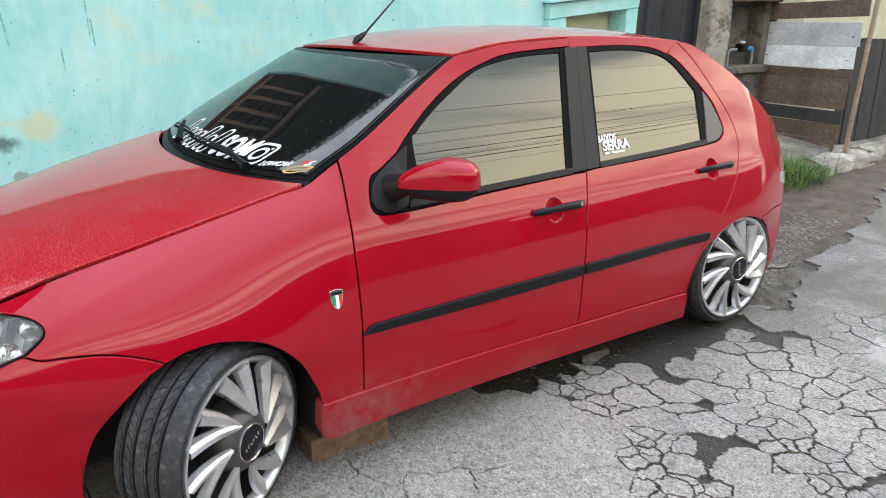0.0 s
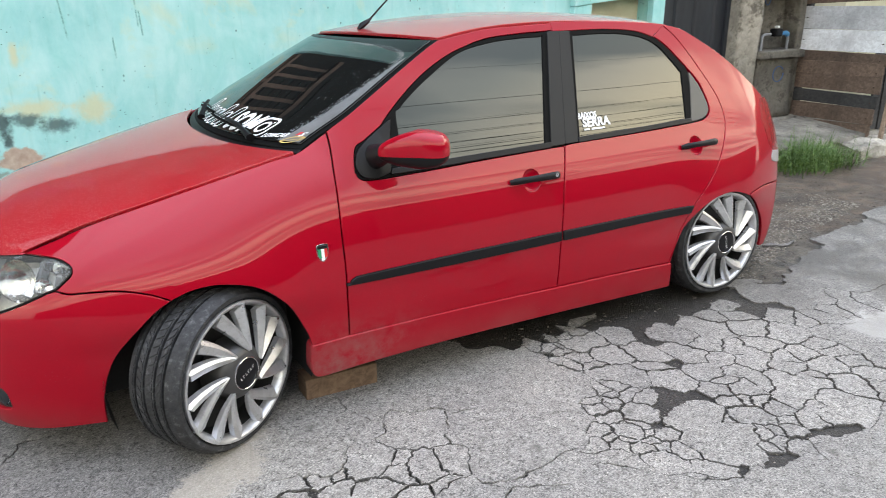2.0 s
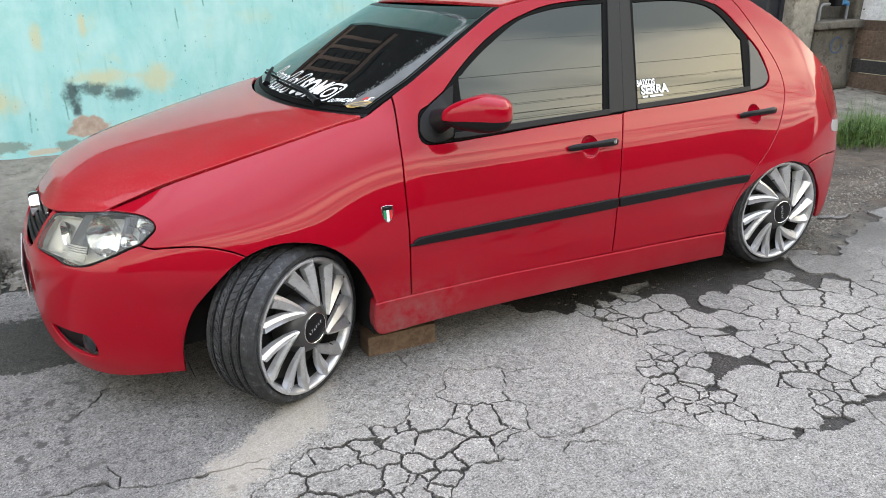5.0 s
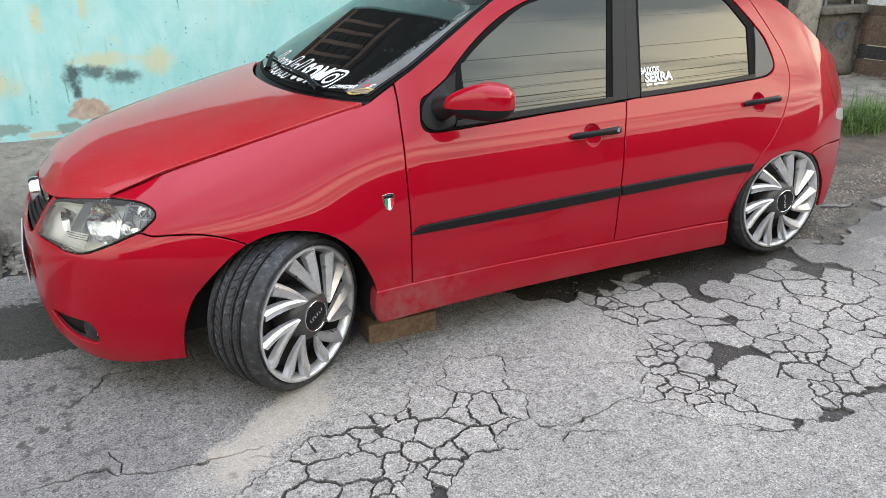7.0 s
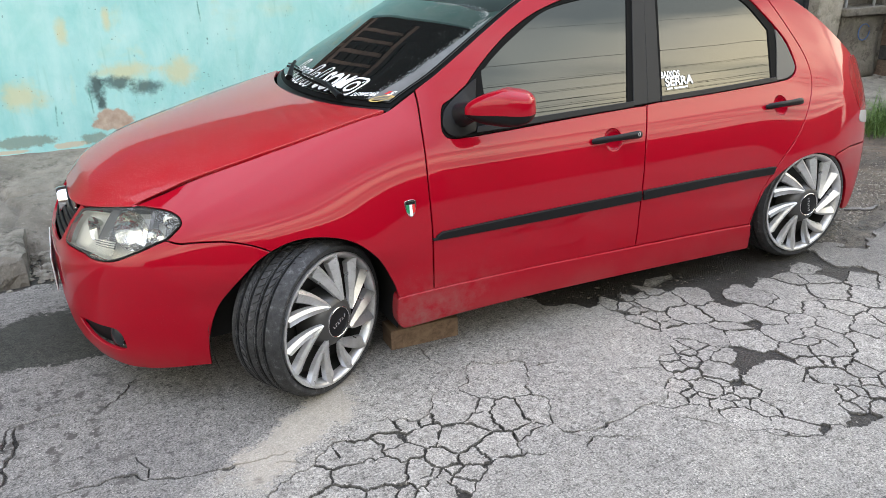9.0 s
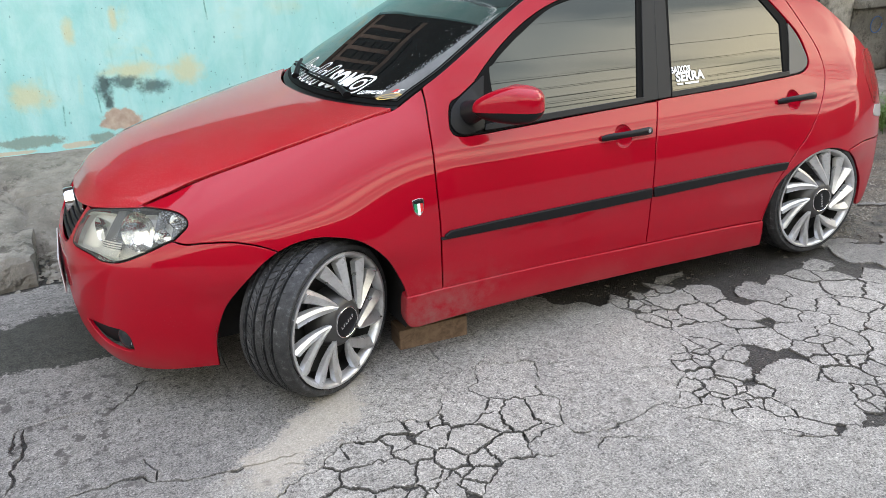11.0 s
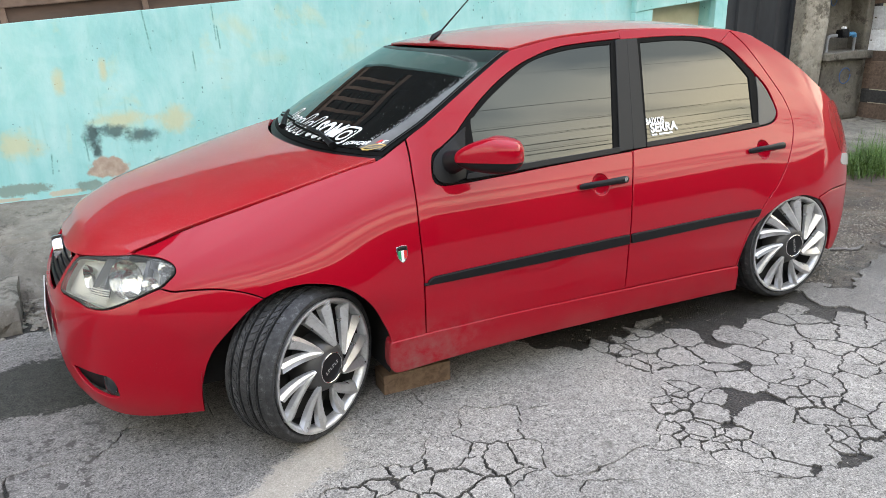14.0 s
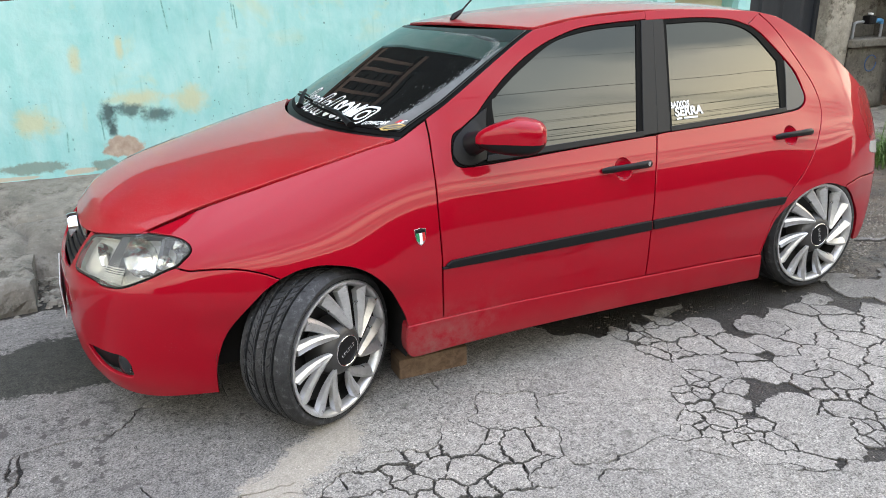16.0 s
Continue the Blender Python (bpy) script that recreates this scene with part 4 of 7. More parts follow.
def sipes(parent):
    """Shallow slots across the shoulder ribs, as raised tread blocks."""
    v, f = [], []
    n = 62
    h = TYRE_W / 2
    for row, (y0, y1, lean) in enumerate(((-h + 0.012, -0.065, 0.03), (-0.051, -0.030, 0.075), (-0.014, 0.014, 0.06), (0.030, 0.051, -0.075), (0.065, h - 0.012, -0.03))):
        for i in range(n):
            a0, a1 = 2 * math.pi * (i + 0.37 * row) / n, 2 * math.pi * (i + 0.37 * row + 0.86) / n
            k = len(v)
            for r, draw in ((TYRE_R - 0.006, 0.0), (TYRE_R + 0.002, 0.0012)):
                for a, y, s in ((a0, y0, 0), (a1, y0, 0), (a1, y1, lean), (a0, y1, lean)):
                    dr = 0.007 if abs(y) > 0.08 else 0.0
                    da = draw / TYRE_R * (1 if a == a0 else -1)
                    v.append(((r - dr) * math.cos(a + s + da), y + (draw if y == y0 else -draw), (r - dr) * math.sin(a + s + da)))
            f += [(k, k + 1, k + 5, k + 4), (k + 1, k + 2, k + 6, k + 5), (k + 2, k + 3, k + 7, k + 6), (k + 3, k, k + 4, k + 7), (k + 4, k + 5, k + 6, k + 7)]
    return fixed("tread", v, f, TYRE, parent, smooth=False)


def blade_mesh(sweep_deg):
    """One turbine blade: pointed at the hub, broad and cut askew at the rim, folded along a crisp ridge."""
    v, f = [], []
    steps, cross = 12, ((-1.0, 0.026), (-0.86, 0.004), (-0.35, -0.005), (0.80, 0.010), (1.0, 0.028))

    def line(t):
        a = radians(sweep_deg)
        p0, p1 = Vector((0.076, 0.0, 0.0)), Vector((0.221 * math.cos(a), 0.0, 0.221 * math.sin(a)))
        bow = Vector((-(p1 - p0).z, 0.0, (p1 - p0).x)) * (-0.035 * math.sin(math.pi * t))
        return p0.lerp(p1, t) + bow
    for i in range(steps):
        t = i / (steps - 1)
        p, d = line(t), (line(min(1.0, t + 0.02)) - line(max(0.0, t - 0.02))).normalized()
        side_way = Vector((-d.z, 0.0, d.x))
        w = 0.0075 + 0.0185 * t ** 0.62
        y = LIP_Y - 0.019 + 0.020 * t + 0.004 * math.sin(t * math.pi)
        for q, dy in cross:
            skew = -0.012 * q * max(0.0, (t - 0.6) / 0.4)
            e = p + side_way * w * q + d * skew
            v.append((e.x, y + dy * (0.45 + 0.55 * t), e.z))
    for i in range(steps - 1):
        for j in range(4):
            f.append((i * 5 + j, i * 5 + j + 1, i * 5 + j + 6, i * 5 + j + 5))
    f.append((4, 3, 2, 1, 0))
    f.append(tuple(range((steps - 1) * 5, steps * 5)))
    return v, f


LIP_Y = -TYRE_W / 2 - 0.009
BLADES = {}


def build_wheel(centre, steer, camber, mark_turn, flip=False):
    m = Matrix.Translation(centre) @ Euler((radians(camber), 0, radians(steer))).to_matrix().to_4x4()
    if flip:
        m = Matrix.Translation(centre) @ Euler((radians(-camber), 0, radians(180 + steer))).to_matrix().to_4x4()
    tyre = tyre_mesh(car, m)
    sipes(tyre)
    h = TYRE_W / 2
    v, f = lathe([(RIM_R - 0.006, -h + 0.02), (RIM_R + 0.001, -h - 0.002), (RIM_R + 0.001, LIP_Y + 0.001), (RIM_R - 0.002, LIP_Y), (RIM_R - 0.008, LIP_Y + 0.001), (RIM_R - 0.013, LIP_Y + 0.006), (RIM_R - 0.018, LIP_Y + 0.016), (RIM_R - 0.024, LIP_Y + 0.032)], 96)
    fixed("rim", v, f, ALLOY, tyre, "silver multi-blade turbine rim")
    v, f = lathe([(RIM_R - 0.024, LIP_Y + 0.032), (RIM_R - 0.033, -0.02), (0.16, -0.012), (0.02, -0.012)], 48)
    fixed("rim_barrel", v, f, BARREL, tyre)
    v, f = lathe([(0.0, LIP_Y - 0.017), (0.060, LIP_Y - 0.017), (0.072, LIP_Y - 0.013), (0.086, LIP_Y - 0.001), (0.096, LIP_Y + 0.016), (0.102, -0.03)], 56)
    fixed("hub_cover", v, f, DARK_ALLOY, tyre, "graphite hub cover")
    v, f = lathe([(0.0505, LIP_Y - 0.015), (0.051, LIP_Y - 0.0215), (0.0525, LIP_Y - 0.0225), (0.0545, LIP_Y - 0.0215), (0.055, LIP_Y - 0.015)], 56)
    fixed("cap_ring", v, f, CHROME, tyre)
    v, f = lathe([(0.0, LIP_Y - 0.0205), (0.042, LIP_Y - 0.020), (0.0505, LIP_Y - 0.018), (0.051, LIP_Y - 0.012)], 56)
    fixed("hub_cap", v, f, BLACK, tyre)
    turn = Euler((0, radians(-mark_turn), 0)).to_matrix().to_4x4()
    for k in range(6):
        x = -0.030 + k * 0.012
        fixed("cap_mark", *box_mesh((x - 0.0016, LIP_Y - 0.0218, -0.0055), (x + 0.0016, LIP_Y - 0.0200, 0.0055)), CHROME, tyre, smooth=False, pose_m=turn)
        fixed("cap_mark", *box_mesh((x - 0.0016, LIP_Y - 0.0217, -0.0055 + 0.009 * (k % 2)), (x + 0.006, LIP_Y - 0.0200, -0.0030 + 0.009 * (k % 2))), CHROME, tyre, smooth=False, pose_m=turn)
    # seven pairs of blades, each pair springing from one point on the hub
    for k in range(7):
        pose_k = Euler((0, -radians(15 + 360 * k / 7), 0)).to_matrix().to_4x4()
        for deg in (18.0, 42.0):
            if deg in BLADES:
                b = new("blade", BLADES[deg])
                b.parent, b.matrix_basis = tyre, pose_k
            else:
                bv, bf = blade_mesh(deg)
                BLADES[deg] = fixed("blade", bv, bf, ALLOY, tyre, pose_m=pose_k).data
    return tyre


def box_mesh(lo, hi):
    (a, b, c), (d, e, g) = lo, hi
    v = [(a, b, c), (d, b, c), (d, e, c), (a, e, c), (a, b, g), (d, b, g), (d, e, g), (a, e, g)]
    return v, [(0, 1, 2, 3), (4, 5, 6, 7), (0, 1, 5, 4), (1, 2, 6, 5), (2, 3, 7, 6), (3, 0, 4, 7)]


build_wheel((-0.0585, 0.096, 0.2726), 30.2, 1.2, 22)
build_wheel((2.371, 0.1212, 0.283), -3.1, -0.4, -78)
build_wheel((-0.04, 2 * MID - 0.108, TYRE_R + 0.038), 28, 2, 0, True)
build_wheel((2.373, 2 * MID - 0.118, TYRE_R + 0.038), 0, 3, 0, True)


def arch_liner(x, flip):
    """The dark well round a wheel."""
    v, f, n = [], [], 24
    for y in (0.078, 0.36):
        for i in range(n + 1):
            a = math.pi * (-0.12 + 1.24 * i / n)
            v.append((x + 0.345 * math.cos(a), y if not flip else 2 * MID - y, 0.265 + 0.345 * math.sin(a)))
    f += [(i, i + 1, n + 2 + i, n + 1 + i) for i in range(n)]
    f.append(tuple(range(n + 1, 2 * n + 2)))
    fixed("wheel_arch_liner", v, f, LINER, car)


for x in (-0.06, 2.373):
    for flip in (False, True):
        arch_liner(x, flip)
# unseen boxes closing the underside, set low to keep light from leaking under
fixed("underbody", *box_mesh((0.36, 0.16, 0.115), (1.95, 2 * MID - 0.08, 0.30)), VOID, car, smooth=False)
fixed("underbody", *box_mesh((-0.62, 0.42, 0.11), (0.40, 2 * MID - 0.42, 0.55)), VOID, car, smooth=False)
fixed("underbody", *box_mesh((-0.60, 0.30, 0.19), (-0.44, 2 * MID - 0.30, 0.24)), VOID, car, smooth=False)
fixed("underbody", *box_mesh((1.95, 0.42, 0.17), (2.9, 2 * MID - 0.42, 0.45)), VOID, car, smooth=False)


# ---- fittings of the car ----
def normal_at(surface, a, b):
    e = 1e-3
    a, b = np.asarray(a, float), np.asarray(b, float)
    n = np.cross(surface(a + e, b) - surface(a - e, b), surface(a, b + e) - surface(a, b - e))
    n = n / np.linalg.norm(n, axis=-1)[..., None]
    return n


def raised(surface, lift):
    """The same surface, offset along its normal by lift(a, b)."""
    def f(a, b):
        a, b = np.asarray(a, float), np.asarray(b, float)
        n = normal_at(surface, np.clip(a, U_FRONT + 0.004, U_REAR - 0.004), b)
        return surface(a, b) + n * np.asarray(lift(a, b))[..., None]
    return f


def ring(ca, cb, ra, rb=None, n=40):
    rb = rb or ra
    return np.array([(ca + ra * math.cos(t), cb + rb * math.sin(t)) for t in np.linspace(0, 2 * math.pi, n, endpoint=False)])


def sweep(pts, radii, flat=1.0, n=12, up=(0, 0, 1)):
    """A tube of changing radius along points; flat squeezes it sideways."""
    pts = [Vector(p) for p in pts]
    v, f = [], []
    for i, p in enumerate(pts):
        t = (pts[min(i + 1, len(pts) - 1)] - pts[max(i - 1, 0)]).normalized()
        a = t.cross(Vector(up)).normalized()
        b = a.cross(t)
        for k in range(n):
            w = 2 * math.pi * k / n
            v.append(p + a * math.cos(w) * radii[i] * flat + b * math.sin(w) * radii[i])
    for i in range(len(pts) - 1):
        f += [(i * n + k, i * n + (k + 1) % n, (i + 1) * n + (k + 1) % n, (i + 1) * n + k) for k in range(n)]
    f += [tuple(range(n)), tuple(range((len(pts) - 1) * n, len(pts) * n))]
    return v, f


def flipped(v, flip):
    return [(p[0], 2 * MID - p[1], p[2]) for p in v] if flip else [tuple(p) for p in v]


HANDLES = ((1.192, 0.738, 1.085, 1.318, 0.742), (2.145, 0.768, 2.045, 2.262, 0.770))


def door_handle(cu, cz, u0, u1, z, flip, key):
    us = np.linspace(u0, u1, 15)
    p = side(us, np.full(15, z)) + normal_at(side, us, np.full(15, z)) * 0.0
    outw = np.array([0.004, 0.016, 0.026, 0.031, 0.033, 0.034, 0.034, 0.034, 0.034, 0.034, 0.034, 0.033, 0.032, 0.026, 0.010])
    nrm = normal_at(side, us, np.full(15, z))
    nrm = nrm * np.sign(-nrm[:, 1])[:, None]
    p = p + nrm * outw[:, None]
    rad = np.array([0.009, 0.0125, 0.013, 0.0128, 0.0126, 0.0125, 0.0126, 0.0128, 0.013, 0.0135, 0.0142, 0.0150, 0.0152, 0.0145, 0.010])
    v, f = sweep(p, rad, 0.8)
    h = fixed("door_handle", flipped(v, flip), f, BLACK, car, "black plastic door handle")
    if key:
        c, n = p[12], nrm[12]
        v = [c + n * 0.0128 + np.array([math.cos(t) * 0.007, 0, math.sin(t) * 0.008]) for t in np.linspace(0, 6.28, 20, endpoint=False)]
        v += [q - n * 0.004 for q in v]
        m = 20
        fixed("lock_cylinder", flipped([tuple(q) for q in v], flip), [tuple(range(m))] + [(i, (i + 1) % m, m + (i + 1) % m, m + i) for i in range(m)], CHROME, h)
        w = [c + n * 0.0132 + np.array(q) for q in ((-0.001, 0, -0.005), (0.001, 0, -0.005), (0.001, 0, 0.005), (-0.001, 0, 0.005))]
        fixed("key_slot", flipped([tuple(q) for q in w], flip), [(0, 1, 2, 3)], BLACK, h)
    bowl = raised(side, lambda a, b: -0.020 * np.clip(1 - ((a - cu) ** 2 + ((b - cz) * 1.0) ** 2) / 0.0445 ** 2, 0, 1) ** 0.6 * np.sign(1) * BOWL)
    panel("handle_cup", bowl, ring(cu, cz, 0.0455), PAINT, car, mirror=flip, step=0.008, edge=0.008, depth=0.001, turned=0.0004, lift=-0.0005)


# the flank's normal points outwards; its sign sets the hollows inwards
BOWL = 1.0 if normal_at(side, np.array([1.0]), np.array([0.6]))[0, 1] < 0 else -1.0


def superform(a, b, c, e=0.7, nu=36, nv=20):
    def pw(q):
        return math.copysign(abs(q) ** e, q)
    v = [(a * pw(math.cos(p)) * pw(math.cos(t)), b * pw(math.cos(p)) * pw(math.sin(t)), c * pw(math.sin(p))) for p in np.linspace(-math.pi / 2, math.pi / 2, nv + 1) for t in np.linspace(0, 2 * math.pi, nu, endpoint=False)]
    f = [(j * nu + i, j * nu + (i + 1) % nu, (j + 1) * nu + (i + 1) % nu, (j + 1) * nu + i) for j in range(nv) for i in range(nu)]
    return v, f


def side_mirror(flip):
    turn = Matrix.Translation((0.622, -0.060, 0.938)) @ Euler((0, 0, radians(-50))).to_matrix().to_4x4()

    def place(v):
        res = []
        for x, y, z in v:
            s = (x + 0.122) / 0.244  # 0 inside, 1 outside
            z2 = -0.034 + (z + 0.034) * (0.52 + 0.48 * min(1, max(0.0, s) * 1.7) ** 0.8)
            y2 = min(y, 0.034) * (0.8 + 0.2 * s) - 0.0
            q = turn @ Vector((x, y2, z2))
            res.append((q.x, q.y if not flip else 2 * MID - q.y, q.z))
        return res

    nu, nv, split = 36, 20, 9
    v, f = superform(0.122, 0.062, 0.064, 0.66, nu, nv)
    upper = [q for i, q in enumerate(f) if i // nu >= split]
    lower = [q for i, q in enumerate(f) if i // nu < split]
    body = fixed("mirror_housing", place(v), lower, BLACK, car, "black lower shell of the door mirror")
    fixed("mirror_cap", place([(x * 1.012, y * 1.02, z * 1.015) for x, y, z in v]), upper, PAINT, body, "red mirror cap")
    g = [turn @ Vector((0.108 * math.cos(t) + 0.004, 0.036, 0.040 * math.sin(t))) for t in np.linspace(0, 6.28, 24, endpoint=False)]
    fixed("mirror_glass", flipped(g, flip), [tuple(range(24))], CHROME, body)
    # arm down to the sail panel
    pts = [(0.545, 0.085, 0.895), (0.552, 0.055, 0.905), (0.560, 0.02, 0.918), (0.585, -0.012, 0.930)]
    v, f = sweep(pts, [0.044, 0.040, 0.034, 0.028], 0.75)
    fixed("mirror_arm", flipped(v, flip), f, BLACK, car)
    sail = outline([(0.476, 0.868), (0.49, 0.912), (0.53, 0.945), (0.60, 0.985), (0.640, 1.008)], [(0.640, 1.008), (0.618, 0.93), (0.60, 0.842)], [(0.60, 0.840), (0.55, 0.829), (0.515, 0.829), (0.488, 0.843), (0.476, 0.868)])
    swell = raised(side, lambda a, b: BOWL * 0.012 * np.clip(1 - (np.hypot((a - 0.54) * 1.2, b - 0.895) / 0.09) ** 2, 0, 1))
    panel("sail_panel", swell, sail, BLACK, car, mirror=flip, step=0.015, lift=0.002, depth=0.014, turned=0.003)


for flip in (False, True):
    door_handle(*HANDLES[0], flip, True)
    door_handle(*HANDLES[1], flip, False)
    side_mirror(flip)


# --- lamps, grille, plate ---
def mat_clear():
    """Thin clear plastic: see-through with a gloss that grows at grazing angles."""
    m = Mat("clear_headlight_plastic")
    t, g, f, x = m.node("BsdfTransparent"), m.node("BsdfGlossy", Roughness=0.06), m.node("Fresnel", IOR=1.5), m.node("MixShader")
    t.inputs["Color"].default_value = (0.97, 0.97, 0.95, 1)
    m.link(f.outputs[0], x.inputs["Fac"])
    m.link(t.outputs[0], x.inputs[1])
    m.link(g.outputs[0], x.inputs[2])
    # a little haze of age in the plastic
    hz, x2 = m.node("BsdfDiffuse"), m.node("MixShader")
    hz.inputs["Color"].default_value = (0.75, 0.74, 0.68, 1)
    x2.inputs["Fac"].default_value = 0.06
    m.link(x.outputs[0], x2.inputs[1])
    m.link(hz.outputs[0], x2.inputs[2])
    m.link(x2.outputs[0], m.nt.nodes["Material Output"].inputs["Surface"])
    return m


CLEAR = mat_clear()
REFLECTOR = Mat("aluminised_reflector", (0.90, 0.90, 0.88), 0.16, 1.0)
REFLECTOR.bump(REFLECTOR.noise(30, 3), 0.25, 0.01)
BEZEL = Mat("grey_lamp_bezel", (0.64, 0.63, 0.58), 0.32, 0.3)
DARK_BEZEL = Mat("dark_lamp_bezel", (0.10, 0.10, 0.10), 0.35)
RED_LENS = Mat("red_tail_lamp_plastic", (0.24, 0.006, 0.010), 0.2, 0.0, 0.3, 0.4)


def dish(name, centre, axis, radius, depth, mat, parent, flip, n=36):
    """A bowl reflector that opens along the axis."""
    a = Vector(axis).normalized()
    q = a.to_track_quat("Z", "Y").to_matrix()
    v, f, rings = [], [], 9
    for j in range(rings):
        r = radius * j / (rings - 1)
        z = depth * (j / (rings - 1)) ** 2 - depth
        for i in range(n):
            t = 2 * math.pi * i / n
            v.append(Vector(centre) + q @ Vector((r * math.cos(t), r * math.sin(t), z)))
    f += [(j * n + i, j * n + (i + 1) % n, (j + 1) * n + (i + 1) % n, (j + 1) * n + i) for j in range(1, rings - 1) for i in range(n)]
    f.append(tuple(n + i for i in range(n)))
    return fixed(name, flipped(v, flip), f, mat, parent)


def headlight(flip):
    lens = panel("headlight", raised(side, lambda a, b: BOWL * 0.004 + 0 * a), inset(lamp_line, 0.0035), CLEAR, car, mirror=flip, step=0.02, edge=0.015, depth=0.004, turned=0.002, label="clear headlight with aluminised reflectors")
    panel("lamp_seal", raised(side, lambda a, b: BOWL * 0.001 + 0 * a), lamp_line, RUBBER, lens, holes=[inset(lamp_line, 0.0045)], mirror=flip, step=0.03, edge=0.015, depth=0.006, turned=0.001)
    deep = raised(side, lambda a, b: -BOWL * (0.030 + 0.035 * np.clip(1 - ((a + 0.72) / 0.26) ** 2, 0, 1)))
    panel("lamp_housing", deep, inset(lamp_line, 0.003), BEZEL, lens, mirror=flip, step=0.02, edge=0.02, depth=-0.027, turned=0.0005)

    def at(u, z, d):
        p = side(np.array([u]), np.array([z]))[0]
        n = normal_at(side, np.array([u]), np.array([z]))[0] * BOWL
        return p - n * d
    dish("reflector_bowl", at(-0.640, 0.634, 0.004), (-0.66, -0.72, 0.22), 0.064, 0.05, REFLECTOR, lens, flip)
    dish("reflector_bowl", at(-0.875, 0.622, 0.022), (-0.96, -0.25, 0.05), 0.045, 0.045, REFLECTOR, lens, flip)
    dish("indicator_bowl", at(-0.540, 0.622, 0.006), (-0.55, -0.8, 0.2), 0.028, 0.03, REFLECTOR, lens, flip)
    dish("marker_bowl", at(-0.492, 0.668, 0.006), (-0.5, -0.8, 0.35), 0.024, 0.02, REFLECTOR, lens, flip)
    # dark dividing fins and the ribbed strip below
    for u, w, z0, z1 in ((-0.775, 0.034, 0.585, 0.688), (-0.572, 0.009, 0.612, 0.690), (-0.500, 0.012, 0.628, 0.660), (-0.625, 0.020, 0.592, 0.604)):
        panel("lamp_divider", raised(side, lambda a, b: -BOWL * 0.016 + 0 * a), np.array([(u - w, z0), (u + w, z0), (u + w * 0.6, z1), (u - w * 0.8, z1)]), DARK_BEZEL, lens, mirror=flip, depth=0.03, turned=0.001, step=0.02)
    for k in range(7):
        z = 0.562 + k * 0.0062
        panel("lens_rib", raised(side, lambda a, b: -BOWL * 0.006 + 0 * a), np.array([(-0.84 + 0.006 * k, z), (-0.70, z), (-0.70, z + 0.0026), (-0.84 + 0.006 * k, z + 0.0026)]), BEZEL, lens, mirror=flip, depth=0.004, turned=0.0006, step=0.03)


for flip in (False, True):
    headlight(flip)
    fog = outline([(-0.946, 0.300), (-0.88, 0.308), (-0.801, 0.309), (-0.735, 0.308), (-0.709, 0.288), (-0.703, 0.255), (-0.709, 0.228), (-0.762, 0.222), (-0.854, 0.235), (-0.915, 0.266), (-0.946, 0.300)])
    well = raised(side, lambda a, b: -BOWL * (0.010 + 0.03 * np.clip((a + 0.96) / 0.25, 0, 1)))
    f = panel("fog_light_recess", well, inset(fog, -0.004), BLACK, car, mirror=flip, step=0.02, edge=0.015)
    p = well(np.array([-0.755]), np.array([0.262]))[0]
    dish("fog_lamp", tuple(p + np.array([-0.012, -0.014, 0])), (-0.86, -0.5, 0.05), 0.034, 0.03, REFLECTOR, f, flip)
    dish("fog_lens", tuple(p + np.array([-0.014, -0.016, 0])), (0.86, 0.5, -0.05), 0.035, 0.008, Mat("smoked_fog_lens", (0.02, 0.022, 0.025), 0.25, 0, 0.3), f, flip)
    tail = panel("tail_light", raised(side, lambda a, b: BOWL * 0.0015 + 0 * a), outline([(2.755, 0.925), (2.715, 0.83), (2.735, 0.72), (2.77, 0.678)], [(2.77, 0.678), (2.93, 0.66)], [(2.93, 0.66), (2.935, 0.80), (2.87, 0.915), (2.755, 0.925)]), RED_LENS, car, mirror=flip, step=0.02, depth=0.004, turned=0.0005, label="dark red tail lamp")
    panel("reversing_lens", raised(side, lambda a, b: BOWL * 0.004 + 0 * a), outline([(2.775, 0.672), (2.762, 0.626), (2.93, 0.602), (2.925, 0.654)]), Mat("pale_lamp_plastic", (0.32, 0.30, 0.29), 0.2), tail, mirror=flip, step=0.02, depth=0.02)
    grille = outline([(-1.03, 0.645), (-1.042, 0.60), (-1.06, 0.556), (-1.10, 0.538), (-1.20, 0.533), (U_FRONT, 0.532)], [(U_FRONT, 0.66), (-1.2, 0.662), (-1.08, 0.66), (-1.03, 0.645)])
    panel("grille", raised(side, lambda a, b: -BOWL * 0.02 + 0 * a), grille, Mat("black_grille_mesh", (0.03, 0.032, 0.035), 0.4), car, mirror=flip, step=0.03)
    for k in range(4):
        z = 0.555 + k * 0.022
        panel("grille_bar", raised(side, lambda a, b: -BOWL * 0.010 + 0 * a), np.array([(U_FRONT, z), (-1.058 + 0.006 * k, z), (-1.056 + 0.006 * k, z + 0.008), (U_FRONT, z + 0.008)]), BLACK, car, mirror=flip, step=0.03, depth=0.015)
    panel("grille_surround", raised(side, lambda a, b: BOWL * 0.002 + 0 * a), outline([(U_FRONT, 0.664), (-1.20, 0.664), (-1.10, 0.660), (-1.055, 0.648)], [(-1.065, 0.642), (-1.11, 0.650), (-1.20, 0.654), (U_FRONT, 0.654)]), CHROME, car, mirror=flip, step=0.02, depth=0.02)

EMBLEM_BLUE = Mat("chrome_blue_emblem", (0.16, 0.20, 0.27), 0.2, 0.6)


